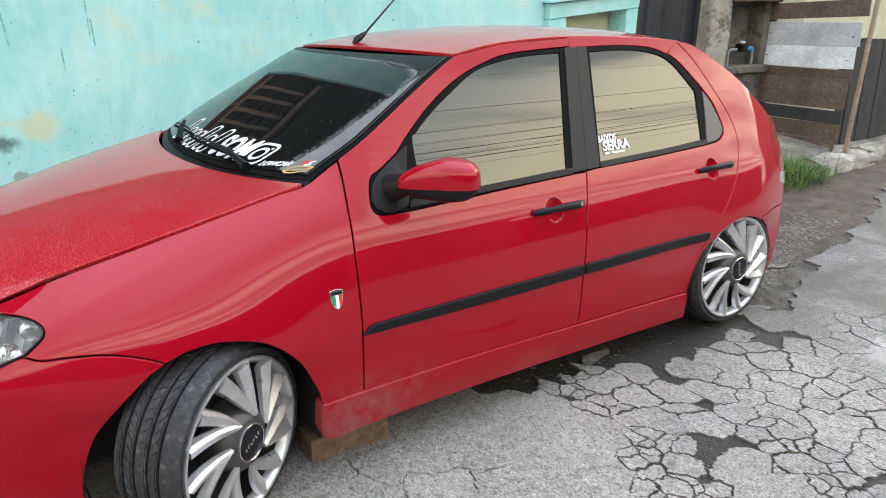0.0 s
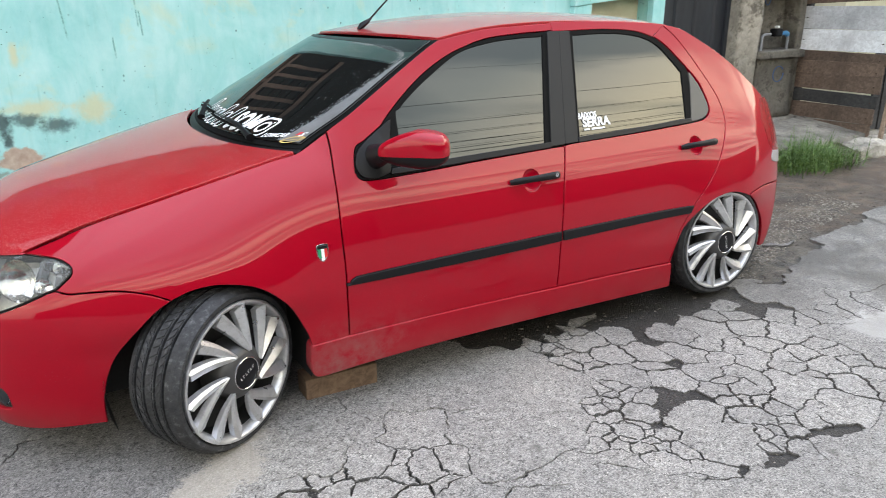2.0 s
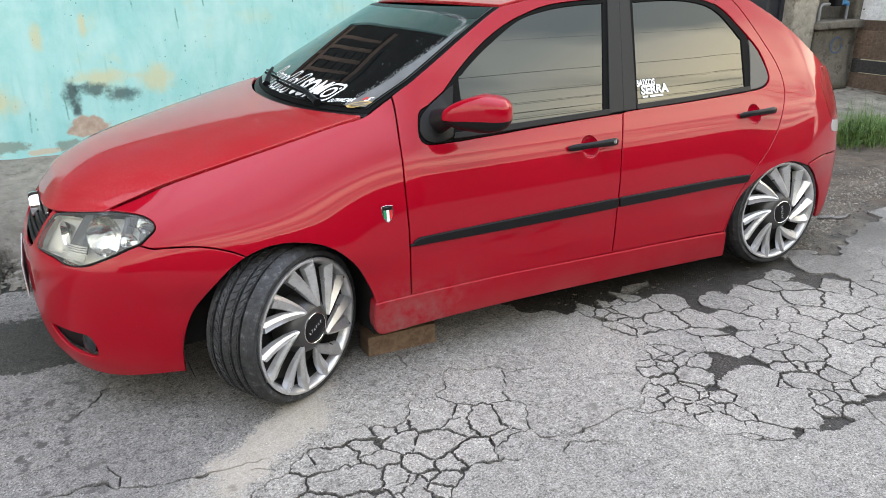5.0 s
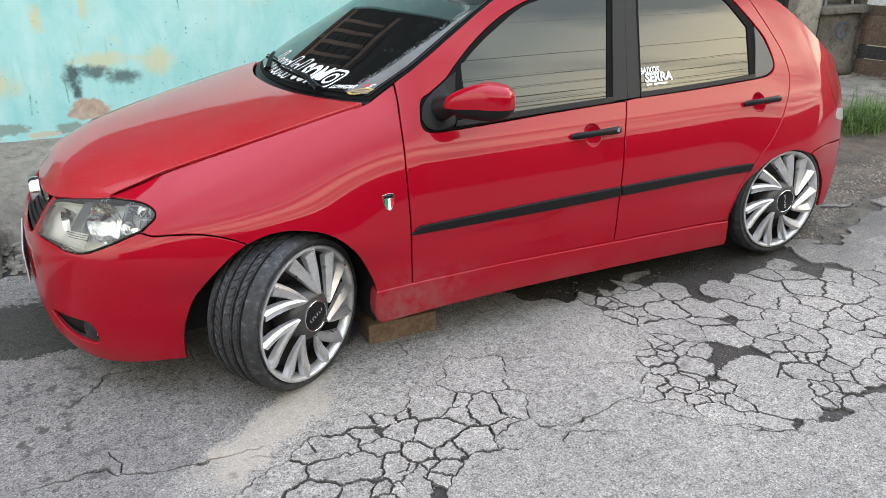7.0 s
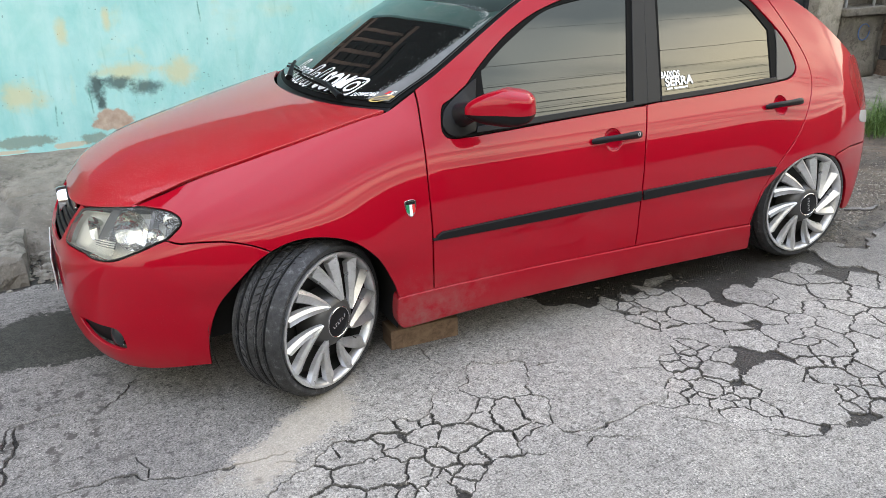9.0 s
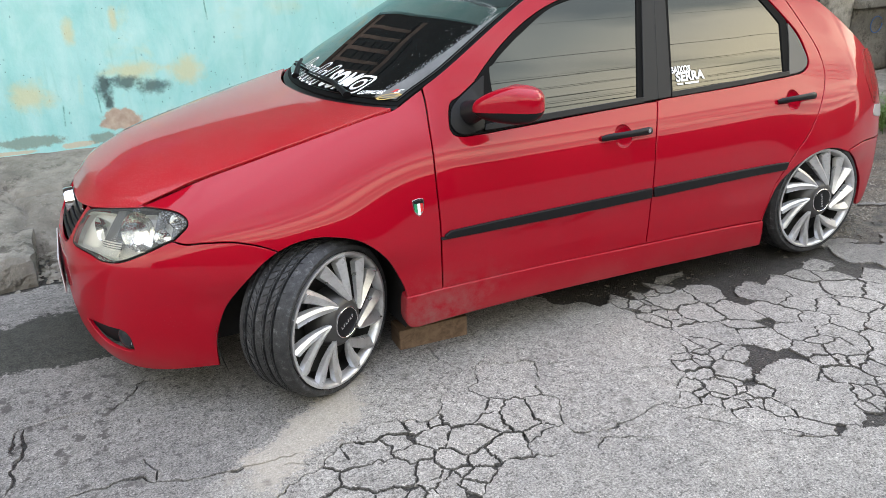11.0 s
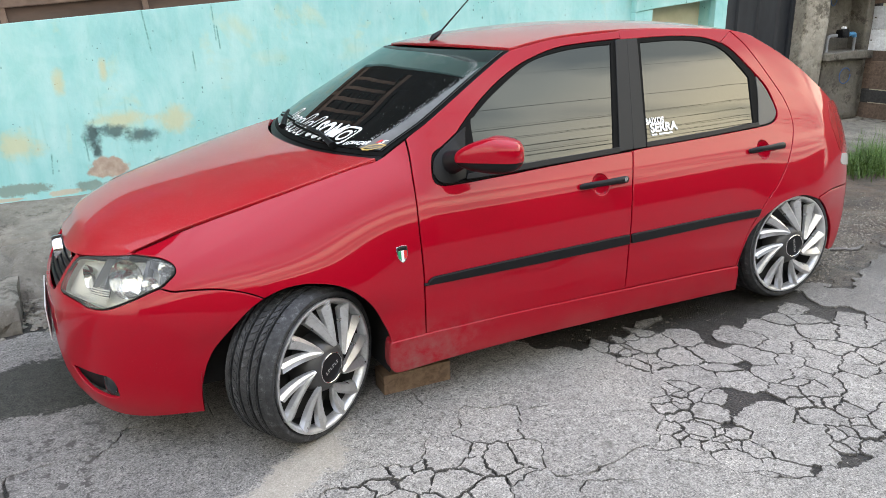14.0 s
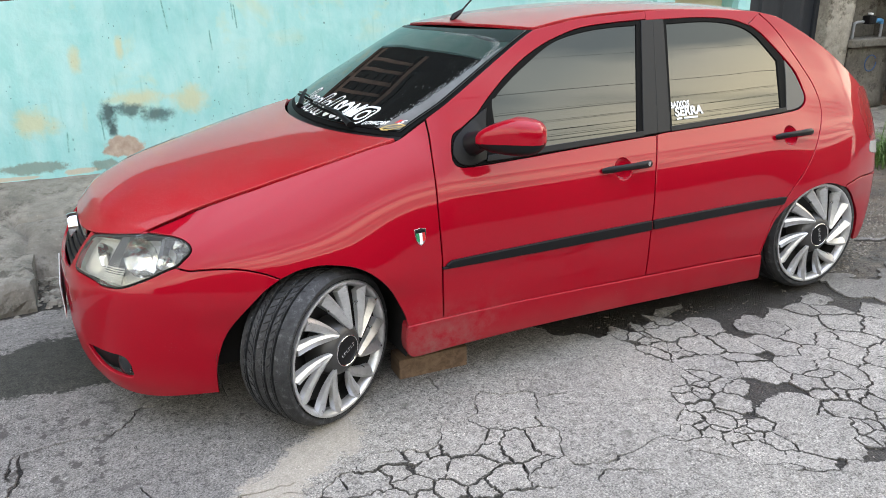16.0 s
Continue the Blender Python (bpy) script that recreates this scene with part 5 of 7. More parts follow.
def emblem():
    """A round badge on the nose: a chrome ring about a domed blue-grey face."""
    m = Matrix.Translation((-0.748, MID, 0.612)) @ Euler((0, 0.35, radians(-90))).to_matrix().to_4x4()
    face = fixed("emblem", *lathe([(0.0, -0.020), (0.02, -0.019), (0.038, -0.014), (0.040, 0.01)], 40), EMBLEM_BLUE, car, "round chrome-ringed badge", pose_m=m)
    fixed("emblem_ring", *lathe([(0.037, -0.012), (0.041, -0.020), (0.047, -0.021), (0.052, -0.012), (0.053, 0.012)], 40), CHROME, face)


emblem()
plate_ob = fixed("number_plate", *box_mesh((-0.829, MID - 0.20, 0.33), (-0.825, MID + 0.20, 0.46)), Mat("pale_grey_plate", (0.6, 0.6, 0.58), 0.4), car, smooth=False)
for k in range(7):
    fixed("plate_mark", *box_mesh((-0.8302, MID - 0.17 + k * 0.05, 0.355), (-0.8288, MID - 0.17 + k * 0.05 + 0.03, 0.42)), BLACK, plate_ob, smooth=False)

# --- badge on the wing: a shield of green, white and red ---
def shield(cu, cz, w, h):
    half = [(0.0, -0.5), (0.22, -0.36), (0.40, -0.08), (0.47, 0.25), (0.46, 0.5)]
    pts = [(x, y) for x, y in half] + [(0.0, 0.56)] + [(-x, y) for x, y in half[::-1]]
    return np.array([(cu + x * w, cz + y * h) for x, y in pts])


for flip in (False,):
    b = panel("wing_badge", side, shield(0.304, 0.614, 0.044, 0.056), CHROME, car, lift=0.0035, depth=0.006, turned=0.001, step=0.006, edge=0.006, mirror=flip, label="shield badge in green, white and red")
    for k, mt in enumerate((GREEN_INK, WHITE_INK, RED_INK)):
        a0, a1 = 0.304 - 0.0165 + k * 0.011, 0.304 - 0.0165 + (k + 1) * 0.011
        low = 0.598 if k != 1 else 0.591
        panel("badge_stripe", side, np.array([(a0 + 0.0004, low + (0.006 if k != 1 else 0)), (a1 - 0.0004, low), (a1 - 0.0004, 0.629), (a0 + 0.0004, 0.629)]) if k < 2 else np.array([(a0 + 0.0004, low), (a1 - 0.0004, low + 0.006), (a1 - 0.0004, 0.629), (a0 + 0.0004, 0.629)]), mt, b, lift=0.0048, depth=0.001, turned=0.0002, step=0.006, edge=0.006)
    panel("badge_band", side, np.array([(0.288, 0.6305), (0.320, 0.6305), (0.320, 0.6385), (0.288, 0.6385)]), BLACK, b, lift=0.0048, depth=0.001, turned=0.0002, step=0.006, edge=0.006)

# --- cowl, wipers, aerial ---
cowl_surface = across([(0.297, 0.933), (0.305, 0.936), (0.33, 0.952)], (-0.135, -0.12), [(0, -0.02), (0.5, -0.02), (1, 0.0)], 2.2)
panel("cowl_panel", cowl_surface, rect(-0.985, 0.985, 0.0, 1.0), BLACK, car, step=0.05, edge=0.04, lift=-0.004)


def on_glass(s, t, lift):
    a, b = np.array([s]), np.array([t])
    n = normal_at(glass_surface, a, b)[0]
    n = n * np.sign(n[2])
    return glass_surface(a, b)[0] + n * lift


def wiper(name, pivot, elbow, ends, bow):
    """An arm from its pivot to the blade's middle, and the blade on the glass."""
    p0, p1 = on_glass(*pivot, 0.012), on_glass(*elbow, 0.028)
    mid = (p0 + p1) / 2 + np.array([0, 0, 0.012])
    v, f = sweep([p0, p0 * 0.8 + mid * 0.2, mid, p1], [0.014, 0.011, 0.0075, 0.006], 1.2)
    arm = fixed("wiper_arm", v, f, BLACK, car)
    v, f = sweep([p0 + np.array([0, 0, -0.03]), p0 + np.array([0, 0, 0.006])], [0.016, 0.014])
    fixed("wiper_pivot", v, f, BLACK, arm)
    n = 14
    pts = [on_glass(ends[0] + (ends[2] - ends[0]) * k / n, ends[1] + (ends[3] - ends[1]) * k / n + bow * 4 * (k / n) * (1 - k / n), 0.012) for k in range(n + 1)]
    v, f = sweep(pts, [0.006] * (n + 1), 0.7)
    fixed("wiper_blade", v, f, RUBBER, arm)
    pts = [p + np.array([0, 0, 0.010 + 0.008 * math.sin(math.pi * k / n)]) for k, p in enumerate(pts)]
    v, f = sweep(pts[2:-2], [0.004] * (n - 3), 0.8)
    fixed("blade_frame", v, f, BLACK, arm)


wiper("wiper", (-0.60, -0.02), (-0.18, 0.075), (-0.52, 0.055, 0.20, 0.085), 0.0)
wiper("wiper", (0.30, 0.03), (0.52, 0.13), (0.22, 0.10, 0.72, 0.07), 0.01)
base = roof_surface(np.array([0.06]), np.array([0.055]))[0]
v, f = sweep([base + np.array(o) for o in ((-0.03, 0, -0.004), (-0.012, 0, 0.012), (0.012, 0, 0.026), (0.03, 0, 0.038))], [0.010, 0.019, 0.014, 0.006], 0.7, up=(0, 1, 0))
aerial = fixed("aerial", v, f, BLACK, car, "black roof aerial")
v, f = sweep([base + np.array((0.022 + 0.26 * k, 0, 0.032 + 0.235 * k)) for k in np.linspace(0, 1, 8)], [0.0042, 0.004, 0.0036, 0.0032, 0.0028, 0.0025, 0.0022, 0.002], up=(0, 1, 0))
fixed("aerial_mast", v, f, BLACK, aerial)

# --- vinyl lettering ---
def lettering(text, surface, origin, along, upward, size, mat, parent, slant=0.0, bold=0.0, lift=0.002, name="lettering", stretch=1.0):
    """Flat letters laid on a surface: along and upward are steps in its coordinates for one metre."""
    cu = bpy.data.curves.new(name, "FONT")
    cu.body, cu.size, cu.shear, cu.offset, cu.resolution_u = text, size, slant, bold, 3
    tmp = bpy.data.objects.new(name, cu)
    me = bpy.data.meshes.new_from_object(tmp)
    bpy.data.objects.remove(tmp)
    bm = bmesh.new()
    bm.from_mesh(me)
    bmesh.ops.triangulate(bm, faces=bm.faces)
    xy = np.array([(q.co.x * stretch, q.co.y) for q in bm.verts])
    a = origin[0] + xy[:, 0] * along[0] + xy[:, 1] * upward[0]
    b = origin[1] + xy[:, 0] * along[1] + xy[:, 1] * upward[1]
    n = normal_at(surface, a, b)
    n = n * (np.sign(n[:, 2]) if abs(n[:, 2]).mean() > 0.5 else -np.sign(n[:, 1]))[:, None]
    p = surface(a, b) + n * lift
    for q, w in zip(bm.verts, p):
        q.co = w
    return part(name, bm, mat, parent)


def flat_shape(poly, holes, surface, origin, along, upward, mat, parent, name, lift=0.002):
    """A cut vinyl shape, outlined in metres, laid on a surface."""
    def f(x, y):
        a, b = origin[0] + x * along[0] + y * upward[0], origin[1] + x * along[1] + y * upward[1]
        n = normal_at(surface, a, b)
        n = n * (np.sign(n[:, 2]) if abs(n[:, 2]).mean() > 0.5 else -np.sign(n[:, 1]))[:, None]
        return surface(a, b) + n * lift
    v, t, _ = sheet(np.array(poly), [np.array(h) for h in holes], 0.02, 0.008)
    bm = bmesh.new()
    vs = [bm.verts.new(q) for q in f(v[:, 0], v[:, 1])]
    for q in t:
        bm.faces.new([vs[i] for i in q])
    return part(name, bm, mat, parent)


def round_box(w, h, r, n=6):
    c = [(w / 2 - r, h / 2 - r, 0), (-w / 2 + r, h / 2 - r, 90), (-w / 2 + r, -h / 2 + r, 180), (w / 2 - r, -h / 2 + r, 270)]
    return np.array([(x + r * math.cos(radians(a + 90 * k / n)), y + r * math.sin(radians(a + 90 * k / n))) for x, y, a in c for k in range(n + 1)])


wind = [o for o in bpy.data.objects if o.name == "windshield"][0]
W_AL, W_UP = (-1.45, 0.0), (0.0, 1.38)  # the glass's coordinates per metre: letters run towards the driver's side
lettering("SOM", glass_surface, (-0.13, 0.048), W_AL, W_UP, 0.150, WHITE_INK, wind, 0.25, 0.006, name="lettering", stretch=0.72)
flat_shape(round_box(0.118, 0.118, 0.035), [round_box(0.095, 0.095, 0.026)], glass_surface, (-0.545, 0.112), W_AL, (-0.25, 1.38), WHITE_INK, wind, "camera_symbol")
flat_shape(ring(0, 0, 0.034), [ring(0, 0, 0.022)], glass_surface, (-0.545, 0.112), W_AL, (-0.25, 1.38), WHITE_INK, wind, "camera_symbol")
flat_shape(ring(0.030, 0.032, 0.006, n=12), [], glass_surface, (-0.545, 0.112), W_AL, (-0.25, 1.38), WHITE_INK, wind, "camera_symbol")
# unreadable outlined script before it: slanted outlined strokes
for k in range(7):
    w, h = 0.050, 0.098 + (0.05 if k in (0, 4, 6) else 0.0)
    flat_shape(round_box(w, h, 0.022), [round_box(w - 0.016, h - 0.018, 0.014)], glass_surface, (0.47 - k * 0.088, 0.095 + (h - 0.098) * 0.6), W_AL, (-0.5, 1.38), WHITE_INK, wind, "script_stroke")
lettering("LOWCAR", glass_surface, (-0.635, 0.040), (-1.45, 0.18), (-0.2, 1.38), 0.031, WHITE_INK, wind, 0.3, 0.0012, stretch=0.95)
lettering("S", glass_surface, (-0.895, 0.078), (-1.45, 0.18), (-0.2, 1.38), 0.034, WHITE_INK, wind, 0.3, 0.0015, stretch=1.25)
flat_shape([(0, 0), (0.018, 0.004), (0.022, 0.022), (0.006, 0.02)], [], glass_surface, (-0.872, 0.084), W_AL, W_UP, RED_INK, wind, "red_mark")
leaf = [(0.0, 0.0), (0.02, 0.018), (0.05, 0.027), (0.085, 0.024), (0.105, 0.014), (0.08, -0.004), (0.05, -0.014), (0.02, -0.012)]
flat_shape(leaf, [[(x * 0.82 + 0.009, y * 0.7 + 0.002) for x, y in leaf]], glass_surface, (-0.815, 0.026), (-1.45, 0.25), W_UP, GOLD_INK, wind, "gold_leaf_mark")
flat_shape([(0.01, -0.001), (0.09, 0.009), (0.09, 0.012), (0.01, 0.002)], [], glass_surface, (-0.815, 0.026), (-1.45, 0.25), W_UP, GOLD_INK, wind, "gold_leaf_mark")
FILM = Mat("dusty_glass_film", (0.075, 0.08, 0.085), 0.45)
FILM.color(FILM.ramp(FILM.noise(14, 5), [(0.3, 0.10), (0.7, 0.17)]))
film_line = outline([(-0.955, 0.035), (-0.955, 0.4), (-0.955, 0.80)], [(-0.955, 0.80), (-0.935, 0.75), (-0.905, 0.55), (-0.872, 0.38), (-0.852, 0.22), (-0.81, 0.06), (-0.78, 0.035)])
panel("dust_film", glass_surface, film_line, FILM, wind, step=0.05, edge=0.03, lift=0.0009, depth=0.0005, turned=0.0002)


BAND = Mat("black_screen_band", (0.010, 0.011, 0.012), 0.35, 0.0, 0.12)
panel("shade_band", glass_surface, outline([(-0.962, 0.972), (-0.962, 0.86)], [(-0.962, 0.86), (-0.80, 0.85), (-0.55, 0.90), (-0.2, 0.935), (0.4, 0.945), (0.95, 0.95)], [(0.95, 0.95), (0.95, 0.972)], [(0.95, 0.972), (-0.962, 0.972)]), BAND, wind, step=0.05, edge=0.02, lift=0.0008, depth=0.0005, turned=0.0002)


def water_drops():
    """Small drops left along the edge of the wiped area and on the dusty rim."""
    r = random.Random(21)
    edge = catmull([(-0.2, 0.93), (-0.55, 0.915), (-0.80, 0.88), (-0.925, 0.80), (-0.905, 0.58), (-0.872, 0.40), (-0.85, 0.22), (-0.80, 0.05)], 30)
    v, f = [], []
    for k in range(900):
        q = edge[r.randrange(len(edge))]
        s, t = q[0] + abs(r.gauss(0, 0.02)) + (r.uniform(0, 0.25) if k % 18 == 0 else 0), q[1] - abs(r.gauss(0, 0.012)) - (r.uniform(0, 0.08) if k % 7 == 0 else 0)
        if t < 0.04:
            continue
        rad = r.uniform(0.0006, 0.0016)
        c = on_glass(s, t, 0.0003)
        n = on_glass(s, t, 1.0) - on_glass(s, t, 0.0)
        a = np.cross(n, (0, 1, 0))
        a /= np.linalg.norm(a)
        b = np.cross(n, a)
        i = len(v)
        for h, w in ((0.0, 1.0), (0.5, 0.8), (0.8, 0.4)):
            v += [tuple(c + (a * math.cos(x) + b * math.sin(x)) * rad * w + n * rad * h) for x in np.linspace(0, 6.283, 6, endpoint=False)]
        f += [(i + j * 6 + x, i + j * 6 + (x + 1) % 6, i + j * 6 + 6 + (x + 1) % 6, i + j * 6 + 6 + x) for j in (0, 1) for x in range(6)] + [tuple(i + 12 + x for x in range(6))]
    ob = fixed("water_drops", v, f, Mat("bright_water_drops", (0.38, 0.40, 0.41), 0.08, 0.0, 0.8), wind)
    tagged(ob, kind="stuff")


water_drops()
rw = [o for o in bpy.data.objects if o.name == "rear_side_window"][0]
lettering("BAIXOS", side, (1.492, 0.939), (1.0, 0.0), (0.0, 1.0), 0.034, WHITE_INK, rw, 0.1, 0.0012, lift=-0.006, stretch=0.9)
lettering("SERRA", side, (1.512, 0.907), (1.0, 0.0), (0.0, 1.0), 0.046, WHITE_INK, rw, 0.1, 0.0018, lift=-0.006, stretch=1.15)
for k, (a, w) in enumerate(((0.0, 0.03), (0.04, 0.075))):
    flat_shape([(a, 0), (a + w, 0), (a + w, 0.007), (a, 0.007)], [], side, (1.515, 0.893), (1.0, 0.0), (0.0, 1.0), WHITE_INK, rw, "small_print", lift=-0.006)

# the car leans a little towards the kerb on its soft springs
LEAN_CAR = Matrix.Translation((0, 0, 0.3)) @ Euler((radians(-1.4), 0, 0)).to_matrix().to_4x4() @ Matrix.Translation((0, 0, -0.3))
car.matrix_basis = LEAN_CAR @ car.matrix_basis

# ---- the street ----
WALL_Y, WALL_K = 2.93, -0.055  # the wall's street face: y = WALL_Y + WALL_K * x
WALL_TOP, TOP_K = 1.424, 0.071  # the wall's sloping top
LEVEL = 0.085  # the street falls along the wall: true level lines rise by this against the road


def wall_pose(x, z=0.0, out=0.0, lean=0.0):
    """A frame on the wall's face: local x along the wall, local y into it."""
    return Matrix.Translation((x, WALL_Y + WALL_K * x, z)) @ Euler((0, radians(lean), math.atan(WALL_K))).to_matrix().to_4x4() @ Matrix.Translation((0, -out, 0))


def raw(name, v, f, mat, parent=None, m=None, smooth=False, bevel=0.0):
    """A mesh object of its own: outward normals, edges rounded by bevel."""
    bm = bmesh.new()
    vs = [bm.verts.new(p) for p in v]
    for q in f:
        bm.faces.new([vs[i] for i in q])
    bmesh.ops.recalc_face_normals(bm, faces=bm.faces)
    if bevel:
        bmesh.ops.bevel(bm, geom=[e for e in bm.edges if e.is_manifold and e.calc_face_angle(0) > 0.6], offset=bevel, segments=2, affect="EDGES", profile=0.6)
    for q in bm.faces:
        q.smooth = smooth
    me = bpy.data.meshes.new(name)
    bm.to_mesh(me)
    bm.free()
    if mat is not None:
        me.materials.append(mat.m)
    ob = new(name, me)
    if parent is not None:
        ob.parent = parent
    if m is not None:
        ob.matrix_basis = m
    return ob


def prism(poly, y0, y1):
    """An outline in x and z, drawn out in y."""
    n = len(poly)
    v = [(x, y0, z) for x, z in poly] + [(x, y1, z) for x, z in poly]
    return v, [tuple(range(n)), tuple(range(n, 2 * n))] + [(i, (i + 1) % n, n + (i + 1) % n, n + i) for i in range(n)]


# --- road: one worn sheet, broken into plates where it has cracked ---
rng = random.Random(7)
# plates as (x, y, reach, slab): plates of one slab hang together; lost ones have crumbled to dirt
PLATES_FRONT = [(0.45, -0.22, 0.068, 1), (0.55, -0.26, 0.068, 1), (0.29, -0.3, 0.087, 0), (0.34, -0.41, 0.04, 0), (0.44, -0.43, 0.053, 0), (0.53, -0.45, 0.053, 0), (0.21, -0.46, 0.042, 2), (0.27, -0.45, 0.048, 2), (0.31, -0.54, 0.05, 0), (0.15, -0.4, 0.042, 0), (0.18, -0.3, 0.028, 0), (0.349, -0.332, 0.021, 0), (0.05, -0.44, 0.038, 0), (0.13, -0.52, 0.039, 0), (0.05, -0.53, 0.036, 0), (0.22, -0.56, 0.024, 0), (0.089, -0.562, 0.021, 0), (0.117, -0.598, 0.02, 0), (0.18, -0.61, 0.026, 0), (0.045, -0.585, 0.021, 0), (0.07, -0.63, 0.032, 0), (0.02, -0.36, 0.035, 0), (-0.1, -0.36, 0.037, 3), (-0.03, -0.37, 0.035, 3), (-0.28, -0.42, 0.034, 4), (-0.22, -0.41, 0.03, 4)]
PLATES_NEAR = [(-0.15, -0.47, 0.035, 5), (-0.07, -0.48, 0.041, 5), (-0.01, -0.49, 0.034, 5), (-0.026, -0.28, 0.024, 6), (0.05, -0.286, 0.024, 6), (0.123, -0.303, 0.025, 0), (-0.19, -0.52, 0.039, 0), (-0.08, -0.58, 0.028, 0), (-0.02, -0.615, 0.015, 0), (-0.17, -0.36, 0.026, 0), (0.438, -0.551, 0.019, 0)]
PLATES_MID = [(1.41, -0.03, 0.056, 7), (1.51, -0.03, 0.046, 7), (1.62, -0.06, 0.064, 0), (1.44, -0.17, 0.041, 8), (1.51, -0.2, 0.039, 8), (1.6, -0.21, 0.051, 9), (1.63, -0.28, 0.043, 9), (1.37, -0.28, 0.053, 10), (1.42, -0.35, 0.051, 10), (1.54, -0.35, 0.034, 0), (1.83, -0.14, 0.043, 11), (1.88, -0.2, 0.046, 11), (2.01, -0.16, 0.069, 12), (2.03, -0.24, 0.073, 12), (1.92, -0.32, 0.049, 12), (1.71, -0.29, 0.039, 13), (1.75, -0.37, 0.04, 13), (1.7, -0.49, 0.051, 0), (1.52, -0.41, 0.039, 14), (1.54, -0.49, 0.036, 14), (1.83, -0.46, 0.039, 0), (1.81, -0.54, 0.046, 0)]
PLATES_REAR = [(1.98, -0.4, 0.051, 15), (2.02, -0.47, 0.056, 15), (2.2, -0.31, 0.067, 0), (1.71, -0.56, 0.03, 0), (1.62, -0.6, 0.041, 0), (1.606, -0.659, 0.018, 0), (1.71, -0.65, 0.046, 0), (1.35, -0.67, 0.048, 16), (1.47, -0.69, 0.056, 16), (1.44, -0.84, 0.057, 16), (1.31, -0.8, 0.053, 16), (1.3, -0.88, 0.046, 16), (1.37, -0.92, 0.038, 16), (1.56, -0.76, 0.039, 17), (1.6, -0.81, 0.03, 17), (1.25, -0.56, 0.048, 0), (1.305, -0.449, 0.023, 0), (1.22, -0.432, 0.021, 0), (1.244, -0.365, 0.018, 0)]
PLATES_SMALL = [(1.13, -0.62, 0.047, 0), (1.05, -0.57, 0.029, 0), (0.978, -0.619, 0.02, 0), (1.16, -0.693, 0.018, 0), (1.047, -0.667, 0.022, 0), (1.1, -0.72, 0.027, 0), (1.215, -0.701, 0.016, 0), (1.21, -0.81, 0.033, 0), (1.1, -0.78, 0.04, 18), (1.11, -0.85, 0.036, 18), (1.18, -0.9, 0.03, 19), (1.21, -0.95, 0.026, 19), (1.14, -0.526, 0.022, 0), (1.149, -0.46, 0.017, 0), (1.315, -0.366, 0.019, 0), (1.51, -0.88, 0.032, 0), (1.326, -0.494, 0.018, 0), (2.29, -0.09, 0.039, 0), (2.264, -0.195, 0.033, 0), (2.158, -0.131, 0.027, 0)]
LOST_FRONT = [(0.081, -0.341, 0.02), (0.081, -0.4, 0.012), (-0.027, -0.564, 0.022), (0.12, -0.67, 0.024), (0.225, -0.604, 0.019), (-0.014, -0.4, 0.011), (0.199, -0.636, 0.015), (0.48, -0.455, 0.008), (0.192, -0.35, 0.01), (0.01, -0.6, 0.014)]
LOST_REAR = [(1.347, -0.553, 0.026), (1.322, -0.614, 0.021), (1.237, -0.633, 0.016), (1.448, -0.528, 0.019), (1.508, -0.578, 0.018), (1.543, -0.635, 0.011), (1.22, -0.493, 0.016), (1.691, -0.122, 0.019), (1.686, -0.183, 0.018), (1.639, -0.334, 0.012), (1.32, 0.07, 0.037), (1.403, 0.078, 0.033), (1.267, -0.036, 0.021), (1.408, -0.126, 0.013), (1.203, -0.718, 0.016), (1.068, -0.746, 0.012), (1.452, -0.885, 0.016), (1.409, -0.952, 0.015), (1.266, -0.997, 0.011), (1.54, 0.09, 0.038), (1.7, 0.08, 0.045), (1.8, -0.02, 0.043), (1.948, -0.046, 0.033), (2.14, -0.02, 0.043), (2.27, -0.02, 0.04), (2.42, -0.03, 0.039), (2.361, -0.195, 0.027), (1.335, 0.193, 0.027)]
SOUND = [(0.33, -0.13, 0.087), (0.17, -0.22, 0.08), (0.07, -0.19, 0.062), (-0.08, -0.18, 0.081), (-0.24, -0.28, 0.073), (-0.33, -0.33, 0.046), (0.71, -0.34, 0.119), (0.61, -0.5, 0.053), (0.46, -0.63, 0.08), (0.28, -0.7, 0.064), (0.2, -0.71, 0.03), (0.66, 0.02, 0.121), (0.79, -0.06, 0.121), (1.13, -0.26, 0.111), (1.17, -0.15, 0.06), (1, -0.44, 0.087), (0.94, -0.55, 0.046), (0.88, -0.72, 0.061), (0.98, -0.73, 0.042), (0.97, -0.8, 0.05), (0.99, -0.88, 0.044), (1.08, -0.93, 0.035), (1.13, -0.99, 0.033), (1.18, -1.03, 0.043), (1.13, 0.05, 0.077), (1.17, 0.18, 0.071), (1.14, -0.05, 0.077), (1.29, -1.05, 0.041)]
